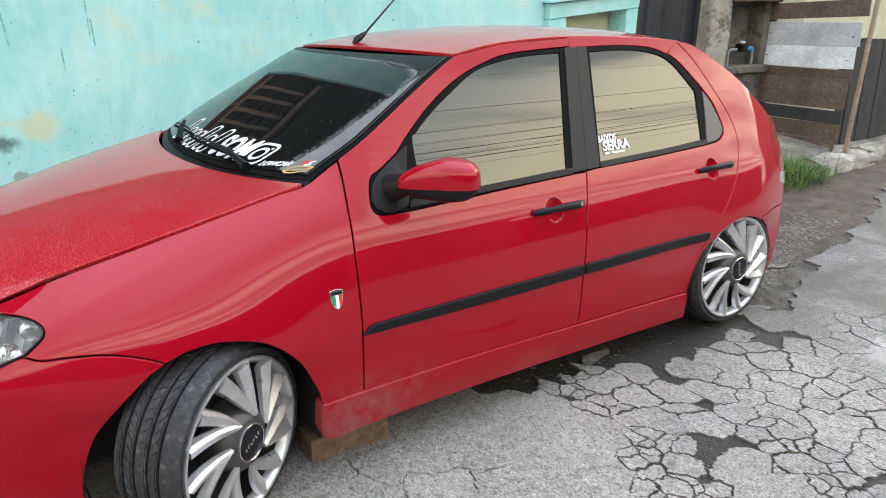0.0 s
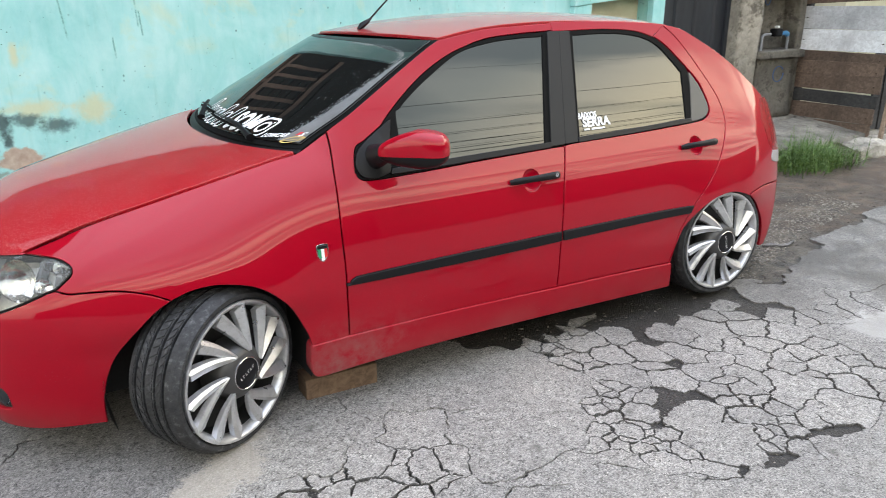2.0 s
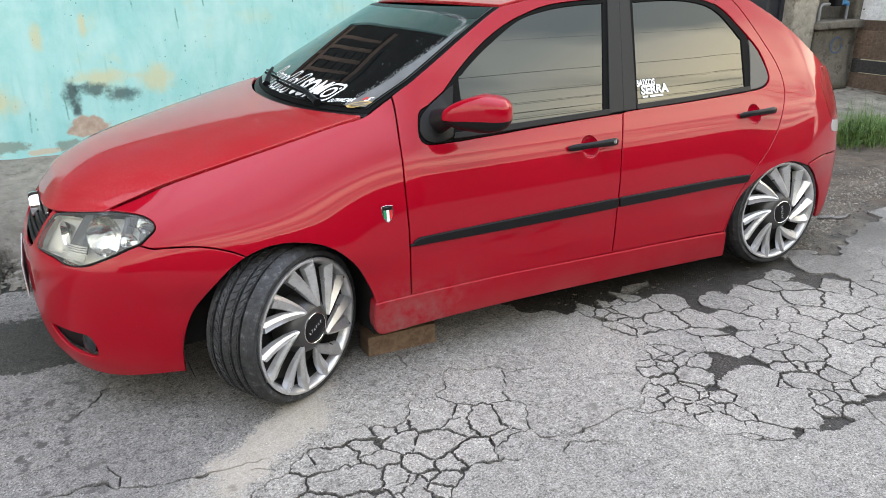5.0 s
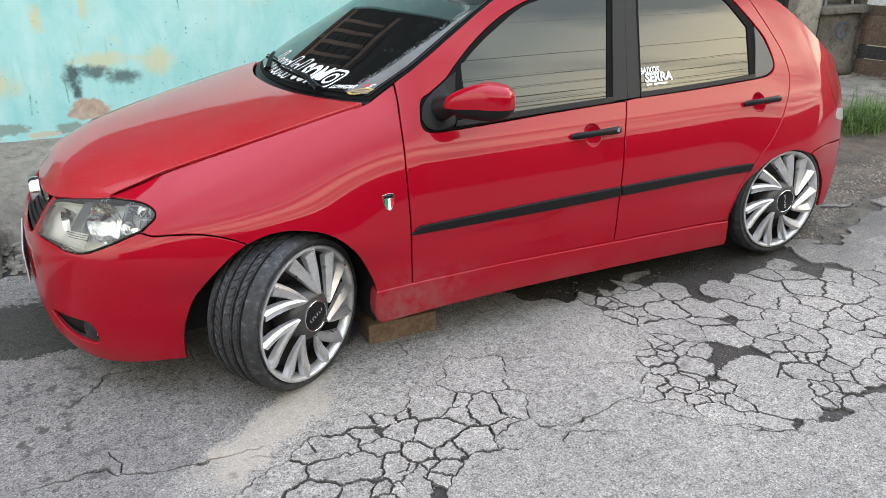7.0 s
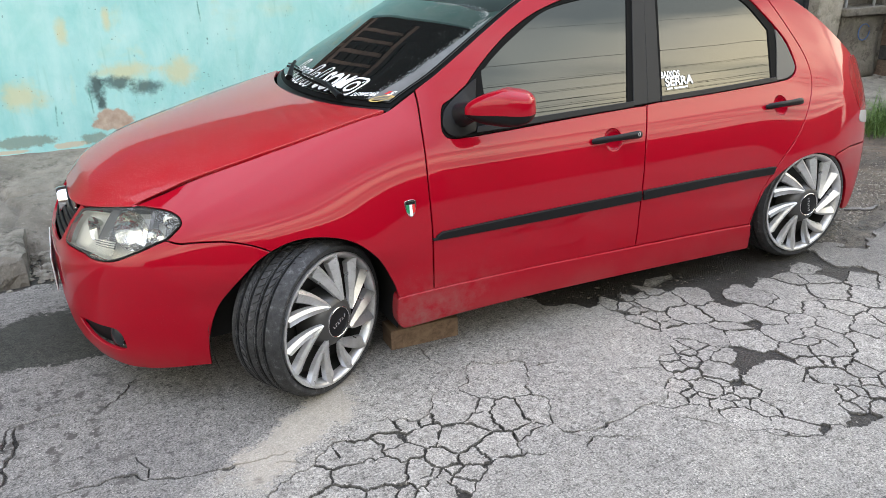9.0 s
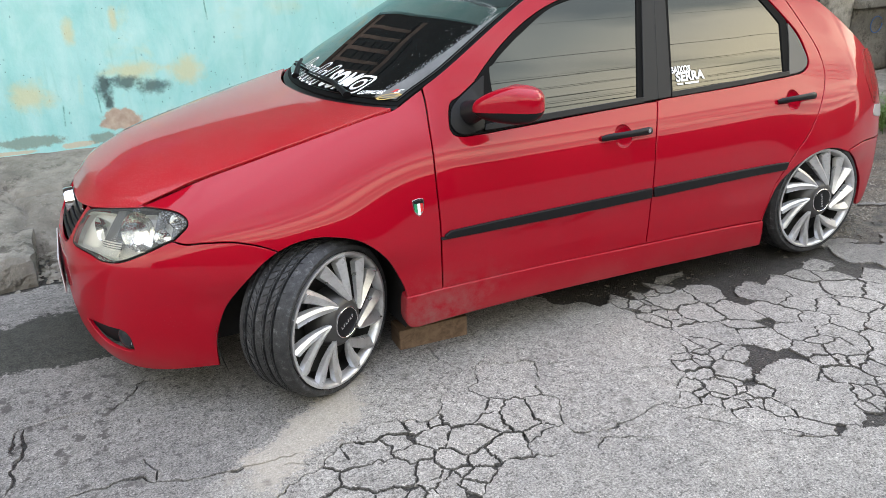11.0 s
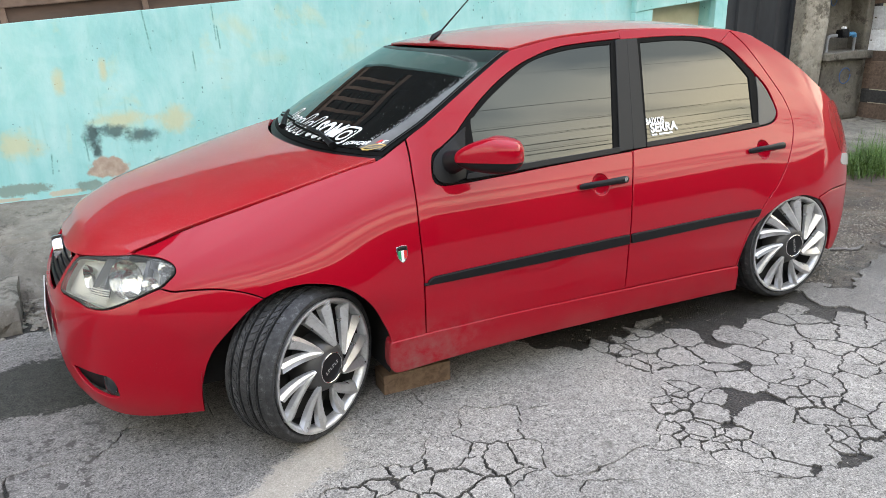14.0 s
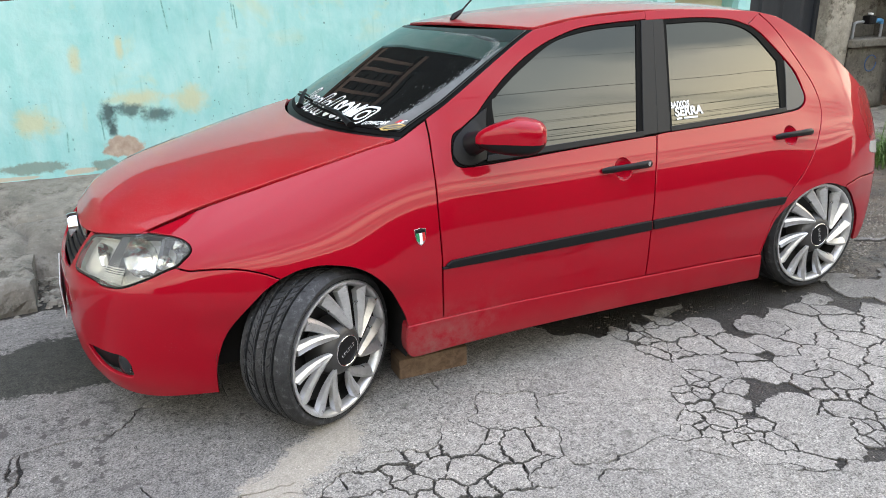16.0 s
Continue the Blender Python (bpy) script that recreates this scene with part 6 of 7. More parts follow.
PLATES_FAR = [(1.9, -0.69, 0.054, 20), (1.88, -0.78, 0.056, 20), (2, -0.75, 0.042, 20), (1.81, -0.79, 0.04, 20), (1.93, -0.87, 0.051, 21), (1.92, -0.95, 0.052, 21), (1.93, -1.02, 0.036, 21), (1.81, -0.93, 0.036, 21), (2.29, -0.43, 0.065, 0), (2.08, -0.45, 0.068, 0), (1.91, -0.52, 0.049, 0), (2.07, -0.56, 0.038, 0), (2.01, -0.63, 0.046, 0), (2.17, -0.6, 0.039, 0), (2.15, -0.71, 0.059, 0), (2.014, -0.739, 0.03, 0), (2.11, -0.84, 0.051, 0), (2.25, -0.84, 0.044, 0), (2.29, -0.76, 0.036, 0), (2.47, -0.39, 0.045, 0), (2.566, -0.413, 0.034, 0), (2.43, -0.33, 0.057, 0)]
PLATES_EDGE = [(2.702, -0.384, 0.03, 0), (2.803, -0.408, 0.036, 0), (2.939, -0.412, 0.036, 0), (2.76, -0.31, 0.041, 0), (2.872, -0.338, 0.031, 0), (3.068, -0.418, 0.037, 0), (2.308, -0.652, 0.026, 0), (2.317, -0.584, 0.026, 0), (2.37, -0.81, 0.036, 0), (2.18, -0.91, 0.038, 0), (1.627, -0.914, 0.021, 0), (1.547, -1.009, 0.023, 0), (1.692, -0.814, 0.028, 0), (1.66, -0.872, 0.018, 0)]
LOST_FAR = [(1.712, -0.996, 0.025), (1.647, -0.975, 0.019), (1.583, -0.975, 0.015), (1.557, -0.919, 0.012), (1.471, -0.999, 0.012), (1.391, -1.023, 0.018), (2.527, -0.259, 0.03), (2.298, -0.154, 0.023), (1.769, -1.011, 0.013)]
SOUND_FAR = [(1.65, -1.07, 0.062), (1.46, -1.1, 0.065), (1.75, -1.12, 0.075), (2.49, -0.67, 0.079), (2.46, -0.56, 0.071), (2.77, -0.22, 0.075), (3.08, -0.24, 0.109), (1.94, -1.05, 0.035), (2.63, -0.26, 0.05), (2.58, -0.1, 0.061), (2.64, -0.67, 0.054), (1.36, -1.08, 0.045)]


def half_plane(poly, p, q, tag, rp=0.0, rq=0.0):
    """Clips a polygon of (point, tag of the edge that follows) to the side of p against q; a wider reach takes more room."""
    d = q - p
    gap = float(d @ d)
    mid = p + d * (0.5 + (rp - rq) / (2 * gap))
    res, n = [], len(poly)
    val = [float((v - mid) @ d) for v, _ in poly]
    for i in range(n):
        (a, ta), (b, _) = poly[i], poly[(i + 1) % n]
        fa, fb = val[i], val[(i + 1) % n]
        if fa <= 0:
            res.append((a, ta))
            if fb > 0:
                res.append((a + (b - a) * fa / (fa - fb), tag))
        elif fb <= 0:
            res.append((a + (b - a) * fa / (fa - fb), ta))
    return res


def wander(p):
    """A small shift of a place, the same for both lips of a crack."""
    v = noise.noise_vector(Vector((p[0] * 9, p[1] * 9, 0.3))) * 0.017 + noise.noise_vector(Vector((p[0] * 34, p[1] * 34, 1.7))) * 0.012 + noise.noise_vector(Vector((p[0] * 90, p[1] * 90, 4.7))) * 0.008
    return np.array((p[0] + v.x, p[1] + v.y))


def gape(p, lip=0.0):
    """Half the width of the crack at a place; each lip is ragged in its own way."""
    k = noise.noise(Vector((p[0] * 5, p[1] * 5, 3.1))) * 0.5 + noise.noise(Vector((p[0] * 23, p[1] * 23, 8.1))) * 0.5
    w = 0.0019 + 0.0056 * max(0.0, k + 0.05) + 0.006 * max(0.0, noise.noise(Vector((p[0] * 2.1 + 4, p[1] * 2.1, 9.0))) - 0.12)
    w *= 1.0 - 0.3 * min(1.0, max(0.0, (p[0] - 1.5) / 0.5))
    return w * (1.0 + 0.9 * max(-0.8, noise.noise(Vector((p[0] * 75, p[1] * 75, lip * 3.7)))))


def road_height(x, y):
    return 0.003 * np.sin(x * 2.1 + 0.5) * np.cos(y * 1.7) + 0.002 * np.sin(x * 5.3 + y * 4.1)


WHOLE = PLATES_FRONT + PLATES_NEAR + PLATES_MID + PLATES_REAR + PLATES_SMALL + PLATES_FAR + PLATES_EDGE
LOST = LOST_FRONT + LOST_REAR + LOST_FAR
# small fragments where the sheet has crumbled most
for cx, cy, sx, sy, count in ((0.10, -0.62, 0.14, 0.05, 18), (1.14, -0.66, 0.10, 0.08, 14), (1.22, -0.42, 0.05, 0.12, 12), (1.31, -0.10, 0.07, 0.16, 20), (1.38, 0.05, 0.10, 0.05, 8), (1.55, -0.92, 0.12, 0.06, 10), (1.7, -0.72, 0.2, 0.08, 8)):
    for _ in range(count):
        q = (cx + rng.gauss(0, sx * 0.6), cy + rng.gauss(0, sy * 0.6))
        if all(math.hypot(q[0] - o[0], q[1] - o[1]) > max(0.03, o[2] * 0.9) for o in WHOLE + LOST + SOUND + SOUND_FAR):
            WHOLE.append((*q, 0.012, 0))


def crack_cells():
    seeds = [(np.array(o[:2], float), o[2] ** 2 - (0.0023 if len(o) == 3 and o in LOST else 0.0)) for o in WHOLE + LOST + SOUND + SOUND_FAR]
    seeds += [(np.array((math.cos(a) * 6 + 0.8, math.sin(a) * 6 - 0.4)), 0.0) for a in np.linspace(0, 2 * math.pi, 24, endpoint=False)]
    res = []
    for i in range(len(WHOLE + LOST)):
        p, rp = seeds[i]
        poly = [(np.array(c, float), -1) for c in ((-5, -5), (7, -5), (7, 5), (-5, 5))]
        for j in sorted(range(len(seeds)), key=lambda k: np.linalg.norm(seeds[k][0] - p)):
            if j != i and len(poly) > 2:
                poly = half_plane(poly, p, seeds[j][0], j, rp, seeds[j][1])
        res.append(poly)
    return res


def worn_line(a, b):
    """The wandering line from a to b, the same from either end; the last point is left out."""
    if (a[0], a[1]) > (b[0], b[1]):
        back = worn_line(b, a)
        return [wander(a)] + back[:0:-1]
    n = max(2, int(np.linalg.norm(b - a) / 0.006))
    return [wander(a + (b - a) * k / n) for k in range(n)]


def lips(poly, share, sign, lip):
    """Draws an outline in (or out) by the local width of the crack, times each point's share. Also gives the inward normals."""
    poly, share = np.array(poly), np.array(share)
    keep = np.linalg.norm(poly - np.roll(poly, 1, 0), axis=1) > 0.0012
    poly, share = poly[keep], share[keep]
    t = np.roll(poly, -1, 0) - np.roll(poly, 1, 0)
    n = np.stack([-t[:, 1], t[:, 0]], 1) / np.maximum(np.linalg.norm(t, axis=1), 1e-9)[:, None]
    area = (poly[:, 0] * np.roll(poly[:, 1], -1) - np.roll(poly[:, 0], -1) * poly[:, 1]).sum()
    n = n * (1 if area > 0 else -1)
    w = np.array([gape(p, lip) for p in poly]) * share * sign
    return poly + n * w[:, None], n, share


plate_outlines, rim = {}, []
for i, poly in enumerate(crack_cells()):
    if len(poly) < 3:
        continue
    line, share = [], []
    whole = i < len(WHOLE)
    for k, (a, tag) in enumerate(poly):
        b = poly[(k + 1) % len(poly)][0]
        run = worn_line(a, b)
        line += run
        twin = whole and 0 <= tag < len(WHOLE) and WHOLE[i][3] and WHOLE[tag][3] == WHOLE[i][3]
        share += [0.0 if twin else 1.0] * len(run)
        if tag >= len(WHOLE + LOST) or tag < 0:
            rim.append((a, b))
    if whole:
        slab = WHOLE[i][3] or 1000 + i
        plate_outlines.setdefault(slab, []).append(lips(line, share, 1.0, 1.0))

# the hole that the plates lie in, chained from their outer edges
hole_lines = []
while rim:
    first, b = rim.pop(0)
    loop = worn_line(first, b)
    while np.linalg.norm(b - first) > 2e-3:
        k = min(range(len(rim)), key=lambda m: np.linalg.norm(rim[m][0] - b)) if rim else -1
        if k < 0 or np.linalg.norm(rim[k][0] - b) > 2e-3:
            break
        a, b = rim.pop(k)
        loop += worn_line(a, b)
    if len(loop) > 20:
        hole_lines.append(lips(loop, np.ones(len(loop)), -0.6, 2.0)[0])


def crack_hole(pts, width):
    """A lone crack: a thin wandering slit that closes at its ends."""
    c = resample(np.array(pts, float), 0.012, False)
    c = np.array([wander(p) for p in c])
    t = np.gradient(c, axis=0)
    n = np.stack([-t[:, 1], t[:, 0]], 1) / np.maximum(np.linalg.norm(t, axis=1), 1e-9)[:, None]
    s = np.linspace(0, 1, len(c))
    w = np.array([width * 1.25 * (0.6 + 1.3 * max(0, noise.noise(Vector((p[0] * 17, p[1] * 17, 2)))) ) for p in c]) * np.minimum(1, np.minimum(s, 1 - s) * 8 + 0.12)
    return np.concatenate([c + n * w[:, None], (c - n * w[:, None])[::-1]])


lone = [
    ([(-1.13, 0.14), (-1.07, 0.17), (-1.04, 0.29), (-0.97, 0.32), (-0.88, 0.32), (-0.82, 0.31), (-0.74, 0.28), (-0.69, 0.35), (-0.64, 0.42), (-0.52, 0.41)], 0.006),
    ([(-1.02, 0.3), (-1.03, 0.2), (-1.05, 0.12), (-1.06, -0.04)], 0.009),
    ([(-0.97, -0.14), (-0.9, -0.13), (-0.81, -0.13), (-0.74, -0.13), (-0.67, -0.19), (-0.57, -0.23), (-0.45, -0.24), (-0.39, -0.25), (-0.28, -0.26), (-0.21, -0.26)], 0.006),
    ([(-0.69, -0.06), (-0.66, -0.14), (-0.66, -0.2)], 0.006),
    ([(-0.73, 0.28), (-0.69, 0.19), (-0.68, 0.13)], 0.003),
    ([(0.37, 0.13), (0.37, 0.02), (0.4, -0.08), (0.43, -0.12)], 0.0050),
    ([(0.66, -0.21), (0.72, -0.22), (0.78, -0.23)], 0.0050),
    ([(0.28, -0.61), (0.36, -0.63), (0.45, -0.66)], 0.0050),
    ([(0.53, -0.53), (0.54, -0.6), (0.63, -0.64), (0.68, -0.63), (0.78, -0.63), (0.86, -0.6), (0.94, -0.61)], 0.0050),
    ([(0.95, -0.37), (1.03, -0.41), (1.07, -0.47)], 0.0050),
    ([(1.08, -0.88), (1.1, -0.93), (1.16, -0.96), (1.24, -0.99)], 0.0050),
    ([(-0.32, -0.3), (-0.28, -0.31), (-0.25, -0.34)], 0.0050),
    ([(0.54, -0.7), (0.6, -0.67), (0.69, -0.7), (0.79, -0.75)], 0.0050),
    ([(0.88, -0.69), (0.93, -0.73), (1, -0.8)], 0.0050),
    ([(2.9, -0.9), (3.3, -0.75), (3.9, -0.55), (4.8, -0.4)], 0.006),
    ([(1.2, -2.4), (2.1, -1.9), (3.4, -1.5), (5.2, -1.3)], 0.005),
]
ROAD_EDGE = [(20, 1.45), (9, 1.25), (7, 1.1), (5.5, 0.72), (4.9, 0.50), (4.2, 0.34), (3.7, 0.28), (3.2, 0.10), (2.95, 0.04), (2.74, -0.06), (2.62, 0.04), (2.5, 0.02), (2.35, 0.04), (2.1, -0.02), (1.95, -0.03), (1.75, 0.03), (1.6, 0.06), (1.45, 0.05), (1.3, 0.04), (1.15, 0.09), (1.02, 0.18), (0.92, 0.40), (0.95, 0.8), (0.6, 1.2), (-0.6, 1.52), (-20, 1.6)]


def ragged(p):
    """The road's edge, eaten away unevenly."""
    q = noise.noise_vector(Vector((p[0] * 3.7, p[1] * 3.7, 6.0))) * 0.07 + noise.noise_vector(Vector((p[0] * 11, p[1] * 11, 2.0))) * 0.045
    return np.array((p[0] + q.x, p[1] + q.y))


edge_line = np.array([wander(ragged(p)) for p in resample(np.array(ROAD_EDGE, float), 0.015, False)])
road_line = np.concatenate([edge_line, np.array([(-20.0, -9.0), (20.0, -9.0)])])


def road_surface(a, b):
    a, b = np.asarray(a, float), np.asarray(b, float)
    return np.stack([a, b, road_height(a, b)], -1)


simple_ground = raw("ground", [(-300, -300, -0.0115), (300, -300, -0.0115), (300, 300, -0.0115), (-300, 300, -0.0115)], [(0, 1, 2, 3)], DIRT)
tagged(simple_ground, "dark damp gritty ground under the broken asphalt", "ground", kind="structure")
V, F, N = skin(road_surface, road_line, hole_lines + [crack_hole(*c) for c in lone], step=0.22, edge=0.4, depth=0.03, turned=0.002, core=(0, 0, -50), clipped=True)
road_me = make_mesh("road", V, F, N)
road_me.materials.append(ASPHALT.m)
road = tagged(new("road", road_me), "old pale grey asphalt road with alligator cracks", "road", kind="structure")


def plate(pieces):
    """One loose slab of asphalt with a crumbled rim, of one or more pieces that hang together."""
    c = np.mean([l.mean(0) for l, _, _ in pieces], axis=0)
    lift, tx, ty = rng.uniform(-0.003, 0.0005), rng.uniform(-0.02, 0.02), rng.uniform(-0.02, 0.02)

    def h(p, d):
        return float(road_height(p[0], p[1])) + lift + max(-0.003, min(0.003, (p[0] - c[0]) * tx + (p[1] - c[1]) * ty)) - d
    v, f = [], []
    for line, n_in, share in pieces:
        n, k = len(line), len(v)
        top = line + n_in * (share * 0.0022)[:, None]
        v += [(p[0], p[1], h(p, 0.0)) for p in top] + [(p[0], p[1], h(p, 0.0035 * q)) for p, q in zip(line, share)] + [(p[0], p[1], -0.03) for p in line]
        f.append(tuple(k + i for i in range(n)))
        f += [(k + j * n + i, k + j * n + (i + 1) % n, k + (j + 1) * n + (i + 1) % n, k + (j + 1) * n + i) for j in (0, 1) for i in range(n)]
    ob = raw("asphalt_plate", v, f, ASPHALT, road)
    ob.data.materials.append(ASPHALT_EDGE.m)
    for q in ob.data.polygons:
        if len(q.vertices) == 4:
            q.material_index = 1
    return ob


# leftover islands of asphalt in the dirt along the edge
for k, (cx, cy, rx, ry) in enumerate(((1.62, 0.16, 0.10, 0.02), (2.47, 0.16, 0.05, 0.022), (2.62, 0.06, 0.10, 0.04), (3.3, 0.34, 0.12, 0.03))):
    island = [wander(ragged(np.array((cx + rx * math.cos(a), cy + ry * math.sin(a))))) for a in np.linspace(0, 2 * math.pi, 40, endpoint=False)]
    plate_outlines[-1 - k] = [lips(island, np.ones(40), 0.2, 3.0)]
for pieces in plate_outlines.values():
    plate([q for q in pieces if len(q[0]) > 8])

# --- grit and small stones where the asphalt has gone ---
def gravel(name, count, area, sizes, mat, label, seed):
    r = random.Random(seed)
    v, f = [], []
    for _ in range(count):
        x, y = area(r)
        s = r.uniform(*sizes) * (1 + 1.2 * r.random() ** 6)
        a, k = r.random() * 6.28, len(v)
        z = -0.0105 + s * 0.1
        ring = [(math.cos(a + i * 1.257) * s * r.uniform(0.7, 1.2), math.sin(a + i * 1.257) * s * r.uniform(0.6, 1.1)) for i in range(5)]
        v += [(x + p, y + q, z) for p, q in ring] + [(x + p * 0.6, y + q * 0.6, z + s * r.uniform(0.3, 0.6)) for p, q in ring]
        f += [tuple(k + 5 + i for i in range(5))] + [(k + i, k + (i + 1) % 5, k + 5 + (i + 1) % 5, k + 5 + i) for i in range(5)]
    return tagged(raw(name, v, f, mat), label, "gravel", kind="stuff")


def edge_y(x):
    e = np.array(ROAD_EDGE[::-1])
    return float(np.interp(x, e[:, 0], e[:, 1]))


def verge(r):
    x = 1.0 + 4.6 * r.random() ** 1.3
    return x, edge_y(x) + 0.03 + r.random() ** 1.3 * 1.2


def strewn(r):
    x = r.uniform(2.55, 4.6)
    return x, edge_y(x) + 0.12 + abs(r.gauss(0, 0.22))


def in_cracks(r):
    c = r.choice(WHOLE)
    return c[0] + r.gauss(0, 0.07), c[1] + r.gauss(0, 0.06)


STONE = Mat("grey_gravel_stones", (0.3, 0.29, 0.27), 0.85)
STONE.color(STONE.ramp(STONE.noise(55, 2), [(0.3, (0.075, 0.065, 0.052)), (0.55, (0.22, 0.195, 0.16)), (0.75, (0.42, 0.39, 0.34))]))
DIRT_STONE = Mat("muddy_brown_stones", (0.08, 0.07, 0.055), 0.8)
DIRT_STONE.color(DIRT_STONE.ramp(DIRT_STONE.noise(60, 2), [(0.35, (0.04, 0.033, 0.026)), (0.7, (0.15, 0.13, 0.105))]))
gravel("gravel", 2600, verge, (0.002, 0.006), DIRT_STONE, "small grey stones in damp dirt behind the rear wheel", 3)
gravel("gravel", 3800, strewn, (0.002, 0.0065), STONE, "loose pale gravel strewn along the road edge", 5)
gravel("gravel", 2600, in_cracks, (0.0012, 0.0038), STONE, "fine grit lying in the asphalt cracks", 9)

# --- sidewalk ---
def broken_kerb(name, x0, x1, y0, y1, z0, z1, seed, label, mat=None, step=0.045):
    """A length of crumbling concrete kerb: a lumpy block with a worn top."""
    nx = max(3, int((x1 - x0) / step))
    prof = [(0.0, 0.0), (0.0, 0.25), (0.01, 0.55), (0.02, 0.82), (0.06, 0.95), (0.12, 1.0), (0.3, 1.01), (0.5, 1.02), (0.7, 1.0), (0.9, 1.0), (1.0, 0.93), (1.0, 0.0)]
    v, f, m = [], [], len(prof)
    for i in range(nx + 1):
        x = x0 + (x1 - x0) * i / nx
        end = min(i, nx - i)
        for j, (a, b) in enumerate(prof):
            p = Vector((x * 4, j * 0.45, seed))
            q = noise.noise(p) * 0.03 + noise.noise(p * 3.3) * 0.022 + noise.noise(p * 9.0) * 0.012
            h = z0 + (z1 - z0) * b * (0.93 if end == 0 else 1.0) + (q if b > 0.3 else 0)
            v.append((x + noise.noise(p * 2 + Vector((5, 0, 0))) * 0.02, y0 + (y1 - y0) * a + q * 0.8, h))
    for i in range(nx):
        f += [(i * m + j, i * m + j + 1, (i + 1) * m + j + 1, (i + 1) * m + j) for j in range(m - 1)]
    f += [tuple(range(m)), tuple(range(nx * m, nx * m + m))]
    return tagged(raw(name, v, f, mat or CONCRETE), label, "kerb", kind="structure")


def sidewalk():
    """The rough cement sidewalk, rising from the kerb to the wall."""
    xs = np.concatenate([np.arange(-12, -2.5, 0.4), np.arange(-2.5, 0.4, 0.02), np.arange(0.6, 6.4, 0.16), np.arange(6.4, 12.1, 0.4)])
    ts = np.linspace(0, 1, 48)
    v, f = [], []
    for x in xs:
        for t in ts:
            y0 = 1.98 + 0.10 * noise.noise(Vector((x * 1.7, 0, 2))) + 0.05 * noise.noise(Vector((x * 7, 0, 5)))
            if x > 4.6:
                y0 -= 0.35
            y = y0 + (WALL_Y + WALL_K * x + 0.05 - y0) * t
            z = 0.125 + (0.195 - 0.11 * max(0.0, min(1.0, (x - 4.6) / 0.8))) * t ** 0.9 + 0.012 * noise.noise(Vector((x * 2.2, y * 2.2, 1))) + 0.005 * noise.noise(Vector((x * 9, y * 9, 4))) - 0.030 * math.exp(-(abs(y - 2.42 - 0.12 * noise.noise(Vector((x * 3.1, 0, 7)))) / 0.016) ** 2) - 0.035 * math.exp(-(abs(x + 1.02 + 0.35 * (y - 2.2) + 0.1 * noise.noise(Vector((y * 5, 3, 1)))) / 0.020) ** 2)
            if t == 0:
                z = -0.03
            # a broken hollow by the kerb
            hol = math.exp(-((x + 0.82) / 0.16) ** 2 - ((y - 2.02) / 0.13) ** 2)
            z -= 0.13 * hol
            v.append((x, y, z))
    m = len(ts)
    for i in range(len(xs) - 1):
        f += [(i * m + j, i * m + j + 1, (i + 1) * m + j + 1, (i + 1) * m + j) for j in range(m - 1)]
    return tagged(raw("sidewalk", v, f, CONCRETE, smooth=True), "rough stained cement sidewalk sloping up to the wall", "sidewalk", kind="structure")


sidewalk()
broken_kerb("kerb", -12, -1.62, 1.56, 2.02, -0.03, 0.13, 3, "worn concrete kerb with crumbling edges", step=0.1)
broken_kerb("kerb", -1.60, -0.99, 1.57, 2.06, -0.03, 0.135, 4, "broken concrete kerb stone with rounded end", step=0.03)
broken_kerb("kerb", -0.60, 4.7, 1.66, 2.05, -0.03, 0.12, 6, "worn concrete kerb behind the car", step=0.1)
broken_kerb("kerb", 5.98, 6.9, 1.36, 1.66, -0.03, 0.105, 8, "whitened broken kerb stone beside the grass", mat_concrete("limewashed_concrete", 1.15))
broken_kerb("kerb", 6.95, 12, 1.42, 1.75, -0.03, 0.12, 9, "whitened kerb along the street", mat_concrete("limewashed_kerb", 1.2), 0.06)


def rubble(r):
    return -0.86 + r.gauss(0, 0.10), 1.86 + r.gauss(0, 0.17)


gravel("gravel", 420, rubble, (0.005, 0.022), mat_concrete("broken_concrete_crumbs", 0.8), "crumbled concrete rubble in the broken kerb gap", 12)

# --- mint wall ---
def mint_wall():
    """Plastered wall with a sloping top and a framed opening."""
    x0, x1 = -12.0, 4.70
    poly = [(x0, 0.0), (x1, 0.0), (x1, 5.6), (1.10, 5.6), (1.10, WALL_TOP + TOP_K * 1.1), (x0, WALL_TOP + TOP_K * x0)]
    hole = [(3.88, 0.72), (4.56, 0.75), (4.56, 1.385), (3.88, 1.322)]
    V, F, N = skin(lambda a, b: np.stack([a, 0.0 * a, b], -1), np.array(poly), [np.array(hole)], step=0.3, edge=0.3, depth=0.18, turned=0.004, core=(-4, 9, 1))
    me = make_mesh("wall_mint", V, F, N)
    me.materials.append(MINT.m)
    ob = new("wall_mint", me)
    ob.matrix_basis = wall_pose(0)
    return tagged(ob, "weathered mint green plastered wall with stains and scratches", "wall", kind="structure")


mint_wall()
CREAM = Mat("cream_plaster", (0.55, 0.52, 0.36), 0.85)
CREAM.color(CREAM.ramp(CREAM.noise(5, 5), [(0.3, (0.42, 0.40, 0.27)), (0.7, (0.58, 0.55, 0.40))]))
MINT_TRIM = mat_mint()


